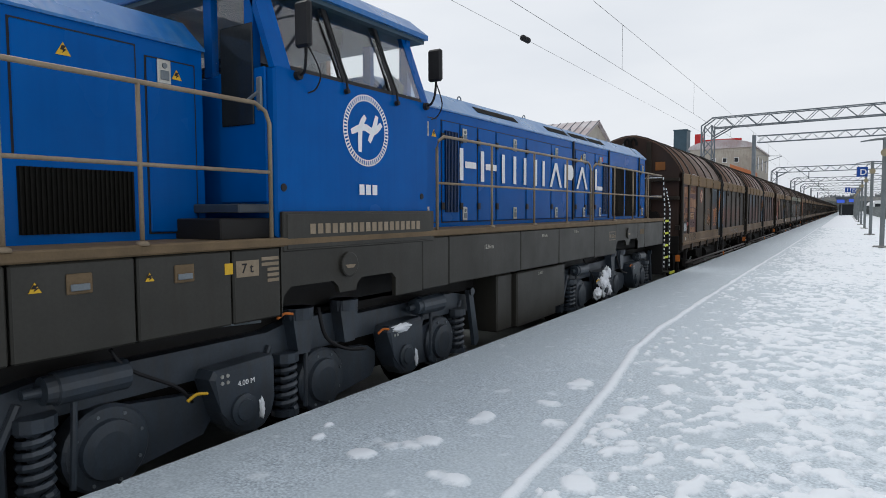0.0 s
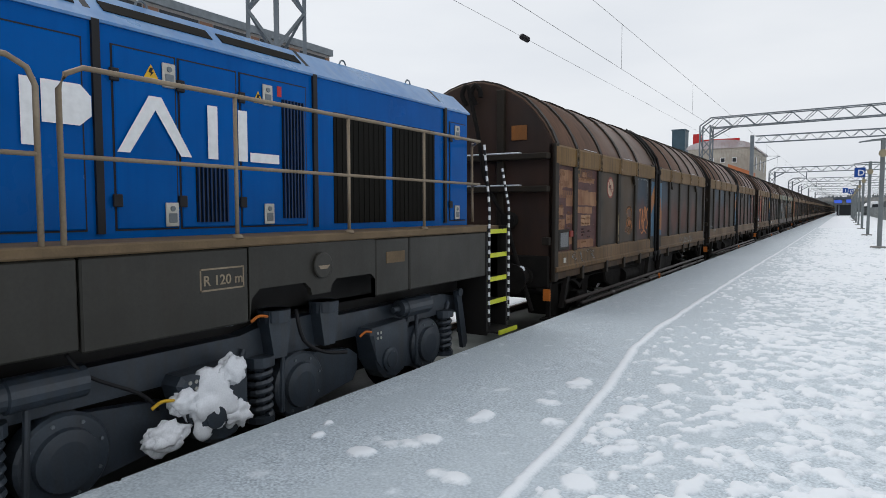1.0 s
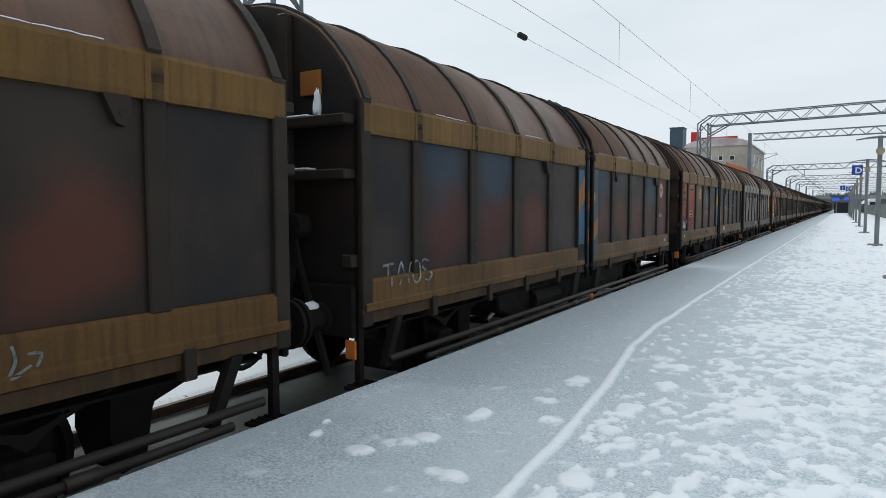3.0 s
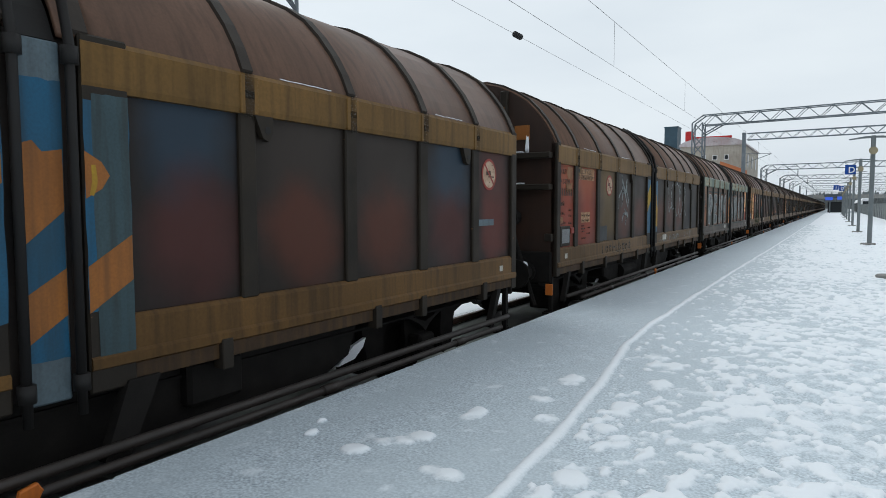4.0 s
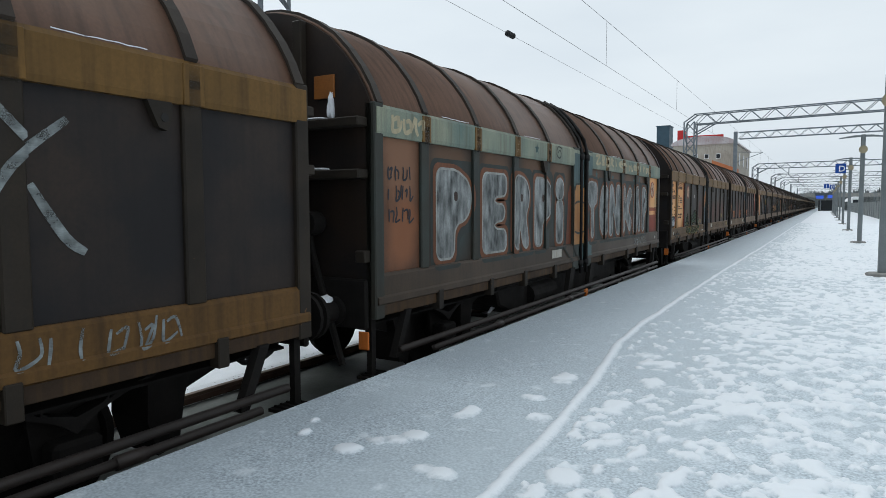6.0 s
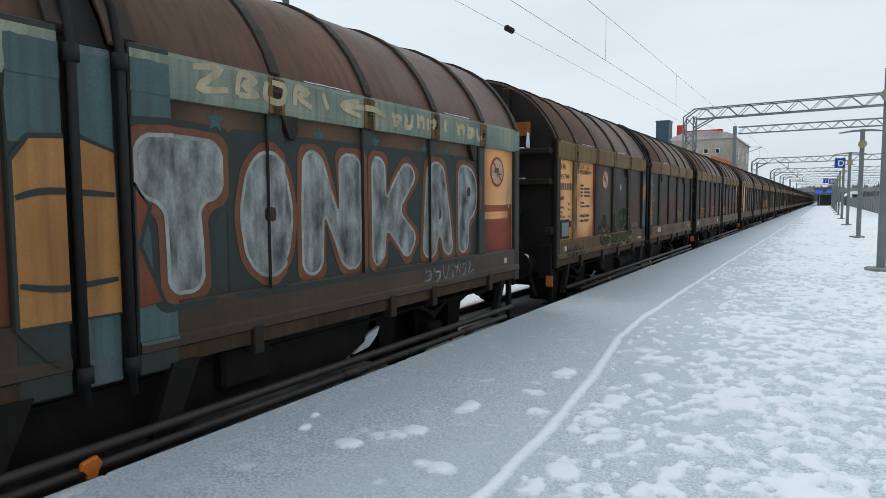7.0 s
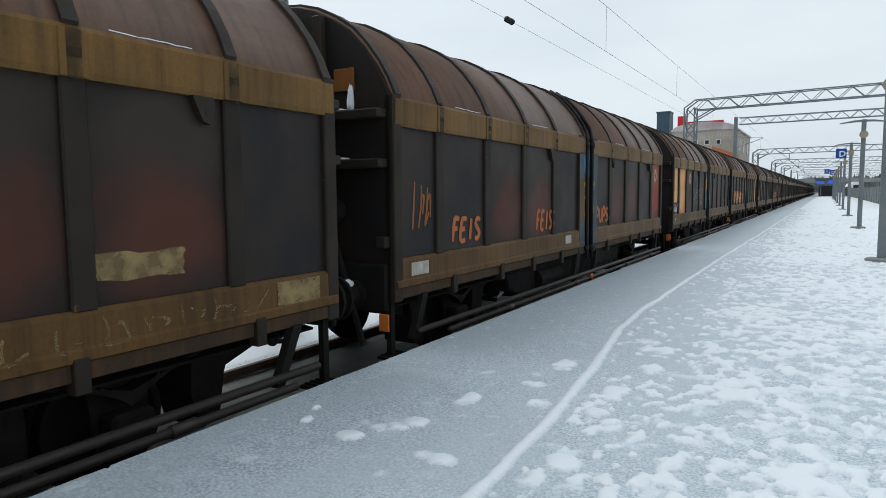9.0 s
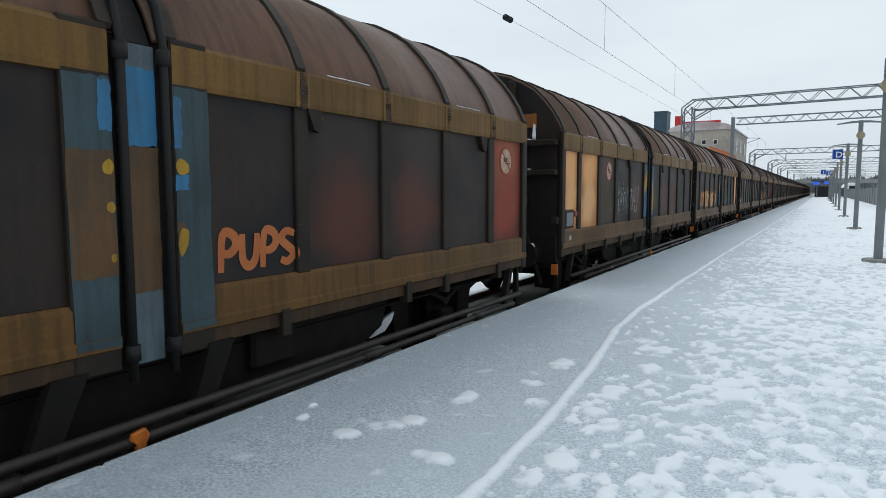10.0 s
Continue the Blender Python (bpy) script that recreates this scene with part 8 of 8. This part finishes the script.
    # end windows over the hoods, pillars at the ends
    for y, d in ((3.54, 1), (5.69, -1)):
        for x0, x1 in ((-1.15, -0.7), (-0.62, 0.62), (0.7, 1.15)):
            bm = bmesh.new()
            box(bm, x0, x1, min(y + d * 0.03, y + d * 0.04), max(y + d * 0.03, y + d * 0.04), 3.24, 3.92)
            pane = part("window_pane", bm, GLASSM, cab, "cab end window")
            pane.visible_shadow = False
        for x in (-1.16, -0.66, 0.66, 1.16):
            bm = bmesh.new()
            box(bm, x - 0.05, x + 0.05, min(y, y + d * 0.07), max(y, y + d * 0.07), 3.19, 3.93)
            part("end_pillar", bm, BLUE, cab)
    # entrance door in the cab front, above the walkway
    for s in (1, -1):
        bm = bmesh.new()
        box(bm, min(s * 0.80, s * 1.36), max(s * 0.80, s * 1.36), 3.515, 3.54, 2.14, 3.20, 0.01)
        dr = part("entrance_door", bm, BLUE, cab)
        bm = bmesh.new()
        box(bm, min(s * 0.86, s * 1.24), max(s * 0.86, s * 1.24), 3.50, 3.516, 2.76, 3.55, 0.006)
        part("door_window", bm, DARKGLASS, dr, "dark window in the cab door")
        bm = bmesh.new()
        box(bm, min(s * 1.28, s * 1.34), max(s * 1.28, s * 1.34), 3.49, 3.515, 2.86, 3.12, 0.01)
        tube(bm, [(s * 1.31, 3.49, 3.0), (s * 1.20, 3.46, 2.93)], 0.014, 8)
        part("handle", bm, GALV, dr, "steel door handle")
        bm = bmesh.new()
        box(bm, min(s * 0.75, s * 1.40), max(s * 0.75, s * 1.40), 3.20, 3.53, 2.06, 2.13, 0.01)
        part("threshold", bm, BOGIE, cab, "chequered steel threshold")
        bm = bmesh.new()
        box(bm, min(s * 0.70, s * 1.38), max(s * 0.70, s * 1.38), 3.05, 3.53, 1.86, 2.02, 0.01)
        part("door_step", bm, BLACK, cab)
    bm = bmesh.new()
    box(bm, -0.9, 0.9, 3.75, 4.05, 3.2, 3.36, 0.03)
    part("driver_desk", bm, BLACK, cab)
    bm = bmesh.new()
    prism(bm, [(4.5, 3.6), (4.95, 3.6), (5.0, 3.9), (4.5, 3.9)], 0.85, 0.87, "x")
    part("sun_visor", bm, SEAM, cab, "dark sun visor inside the cab")
    bm = bmesh.new()
    prism(bm, [(5.15, 3.22), (5.5, 3.20), (5.52, 3.38), (5.3, 3.46)], 1.2, 1.24, "x")
    part("folder", bm, GALV, cab, "grey folder behind the cab window")
    # painted logo: a toothed ring with a plain flowing shape
    cy, cz, x = 4.655, 2.81, 1.442
    bm = bmesh.new()
    for r0, r1 in ((0.318, 0.327), (0.268, 0.277)):
        for k in range(48):
            a, b = 2 * math.pi * k / 48, 2 * math.pi * (k + 1) / 48
            bm.faces.new([bm.verts.new((x, cy + r * math.cos(t), cz + r * math.sin(t))) for r, t in ((r0, a), (r1, a), (r1, b), (r0, b))])
    for k in range(60):
        a, b = 2 * math.pi * k / 60, 2 * math.pi * (k + 0.5) / 60
        bm.faces.new([bm.verts.new((x, cy + r * math.cos(t), cz + r * math.sin(t))) for r, t in ((0.277, a), (0.318, a), (0.318, b), (0.277, b))])
    part("logo_ring", bm, WHITE, cab, "white toothed ring")
    bm = bmesh.new()
    stroke(bm, [(cy - 0.22, cz - 0.03), (cy - 0.05, cz + 0.03), (cy + 0.1, cz + 0.0), (cy + 0.22, cz + 0.08)], 0.06, x)
    stroke(bm, [(cy - 0.10, cz - 0.20), (cy - 0.09, cz + 0.02), (cy - 0.02, cz + 0.13)], 0.055, x + 0.001)
    stroke(bm, [(cy + 0.03, cz - 0.10), (cy + 0.1, cz + 0.02), (cy + 0.15, cz + 0.15)], 0.055, x + 0.002)
    part("logo_shape", bm, WHITE, cab, "plain white flowing shape")
    bar_text(cab, 1.442, 4.54, 2.22, 0.07, 3, WHITE)
    bar_text(lo, 1.49, 3.85, 1.885, 0.062, 18, RAILING, 0.45)
    # long-hood lettering stands as plain white shapes
    def sign(kind, y0, y1):
        z0, z1, xx, wd = 2.47, 2.89, 0.912, 0.095
        bm = bmesh.new()
        if kind == "peak":
            bm.faces.new([bm.verts.new((xx, y, z)) for y, z in ((y0, z0), (y0 + wd, z0), ((y0 + y1) / 2, z1 - 0.1), (y1 - wd, z0), (y1, z0), ((y0 + y1) / 2 + 0.05, z1), ((y0 + y1) / 2 - 0.05, z1))])
        else:
            stroke(bm, [(y0 + wd / 2, z0), (y0 + wd / 2, z1)], wd, xx, False)
            if kind == "two":
                stroke(bm, [(y1 - wd / 2, z0), (y1 - wd / 2, z1)], wd, xx, False)
            if kind == "block":
                bm.faces.new([bm.verts.new((xx, y, z)) for y, z in ((y0 + wd * 1.3, z0 + 0.15), (y1 - 0.08, z0 + 0.15), (y1, z0 + 0.22), (y1, z1 - 0.07), (y1 - 0.07, z1), (y0 + wd * 1.3, z1))])
            if kind == "foot":
                stroke(bm, [(y0 + wd * 1.3, z0 + 0.04), (y1, z0 + 0.04)], 0.08, xx, False)
            if kind == "short":
                stroke(bm, [(y0 + wd * 1.5, (z0 + z1) / 2), (y1, (z0 + z1) / 2)], wd * 0.9, xx, False)
        part("painted_shape", bm, WHITE, lo, "large plain white painted shape")
    for kind, y0, y1 in (("short", 7.22, 7.66), ("short", 7.79, 8.26), ("two", 8.43, 8.91), ("two", 9.18, 9.69), ("one", 9.91, 10.0), ("peak", 10.22, 10.77), ("block", 10.89, 11.33), ("peak", 11.50, 12.1), ("one", 12.25, 12.38), ("foot", 12.55, 13.0)):
        sign(kind, y0, y1)
    # warning signs, plates and stencilled words
    for x, y, z, h in ((0.878, 2.25, 3.09, 0.085), (0.878, 3.08, 3.07, 0.075), (1.477, 1.74, 1.63, 0.06), (1.477, 2.42, 1.63, 0.055), (0.899, 6.62, 2.98, 0.09), (0.899, 11.78, 3.02, 0.10), (0.899, 12.78, 2.98, 0.10)):
        triangle_sign(lo, x, y, z, h)
    for y in (1.98, 2.67):
        bm = bmesh.new()
        side_box(bm, 1, 1.475, 1.485, y - 0.075, y + 0.075, 1.60, 1.72, 0.006)
        lp = part("latch_plate", bm, TAN, lo, "dirty latch plate on the skirt")
        bm = bmesh.new()
        side_box(bm, 1, 1.484, 1.496, y - 0.055, y + 0.055, 1.62, 1.66, 0.004)
        part("latch", bm, GALV, lp)
    bm = bmesh.new()
    side_box(bm, 1, 1.475, 1.478, 3.00, 3.07, 1.62, 1.70)
    part("yellow_plate", bm, YELLOW, lo)
    bm = bmesh.new()
    side_box(bm, 1, 1.475, 1.479, 3.10, 3.31, 1.59, 1.71)
    part("weight_plate", bm, RAILING, lo, "cream brake-weight plate")
    lettering("weight_mark", "7 t", 0.10, on_side(1.480, 3.145, 1.62), SEAM, lo, "black stencilled brake weight", 0.001)
    for k, (w0, w1) in enumerate(((0, 0.2), (0.0, 0.2), (0.07, 0.2), (0.07, 0.2), (0.07, 0.2))):
        bm = bmesh.new()
        side_box(bm, 1, 1.475, 1.477, 3.34 + w0 * 0.8, 3.34 + w1 * 0.85, 1.70 - k * 0.042, 1.725 - k * 0.042)
        part("small_marking", bm, RAILING, lo)
    lettering("wheelbase_mark", "12.66 m", 0.075, on_side(1.4765, 6.85, 1.60), DIRTYWHITE, lo, "pale stencilled length")
    lettering("length_mark", "17.24 m", 0.06, on_side(1.4765, 9.9, 1.70), DIRTYWHITE, lo, "pale stencilled length")
    lettering("speed_mark", "80 km/h", 0.06, on_side(1.4765, 8.6, 1.68), DIRTYWHITE, lo, "pale stencilled speed")
    lettering("tank_mark", "5 000 l", 0.06, on_side(1.4215, 8.6, 1.13), DIRTYWHITE, lo, "pale stencilled tank volume")
    bm = bmesh.new()
    for a, b, c, d in ((11.72, 12.10, 1.50, 1.512), (11.72, 12.10, 1.648, 1.66), (11.72, 11.732, 1.50, 1.66), (12.088, 12.10, 1.50, 1.66)):
        side_box(bm, 1, 1.472, 1.476, a, b, c, d)
    part("radius_frame", bm, RAILING, lo)
    lettering("radius_mark", "R 120 m", 0.10, on_side(1.4765, 11.745, 1.54), RAILING, lo, "stencilled smallest curve radius")
    bm = bmesh.new()
    side_box(bm, 1, 1.475, 1.479, 13.82, 14.12, 1.55, 1.66)
    part("data_plate", bm, TAN, lo, "small tan data table plate")
    lettering("bogie_mark", "4.00 M", 0.06, on_side(1.343, 3.20, 0.745), WHITE, lo, "white stencilled bogie wheelbase")
    lettering("bogie_mark", "4.00 M", 0.06, on_side(1.343, 11.86, 0.745), WHITE, lo, "white stencilled bogie wheelbase")
    bm = bmesh.new()
    side_box(bm, 1, 0.897, 0.90, 13.0, 13.05, 3.07, 3.16)
    part("red_label", bm, RED, lo)
    # ends: buffers and hook
    for y, d in ((0.6, -1), (16.55, 1)):
        for x in (-0.98, 0.98):
            bm = bmesh.new()
            lathe(bm, (x, y, 1.05), (0, d, 0), [(0, 0.16), (0.06, 0.16), (0.07, 0.12), (0.40, 0.12), (0.41, 0.25), (0.46, 0.25)], 16)
            part("buffer", bm, UNDER, lo)
        bm = bmesh.new()
        tube(bm, [(0, y, 1.02), (0, y + d * 0.55, 0.98)], 0.06, 8)
        part("coupling_hook", bm, UNDER, lo)
        bm = bmesh.new()
        tube(bm, smooth_pts([(0.4, y, 1.0), (0.42, y + d * 0.2, 0.65), (0.3, y + d * 0.4, 0.6), (0.2, y + d * 0.6, 0.8)]), 0.03, 8)
        part("brake_hose", bm, SEAM, lo)
    bogie(lo, 2.27, False)
    bogie(lo, 10.93, True)
    return lo


loco = locomotive()
TRAIN.append((loco, 0.0))


# ---- concrete edge slabs of the platform ----
slab = bmesh.new()
box(slab, EDGE_X, EDGE_X + 0.357, 0.004, 0.996, -0.16, 0.001, 0.012)
edge_first = part("edge_slab", slab, ICE, platform)
edge_first.location = (0, -4, 0)
for k in range(1, 110):
    o = edge_first.copy()
    scene.collection.objects.link(o)
    o.location = (0, -4 + k, -0.003 * (k * 7 % 3) / 2)
bm = bmesh.new()
box(bm, EDGE_X, EDGE_X + 0.357, 106, 400, -0.16, 0.0)
part("far_edge", bm, ICE, platform)


# ---- what moves ----
def motions():
    for ob, y in TRAIN:
        walk(ob, [(0.0, pose(TRACK_X, y, RAIL_Z)), (10.0, pose(TRACK_X, y - SPEED * 10.0, RAIL_Z))])


motions()
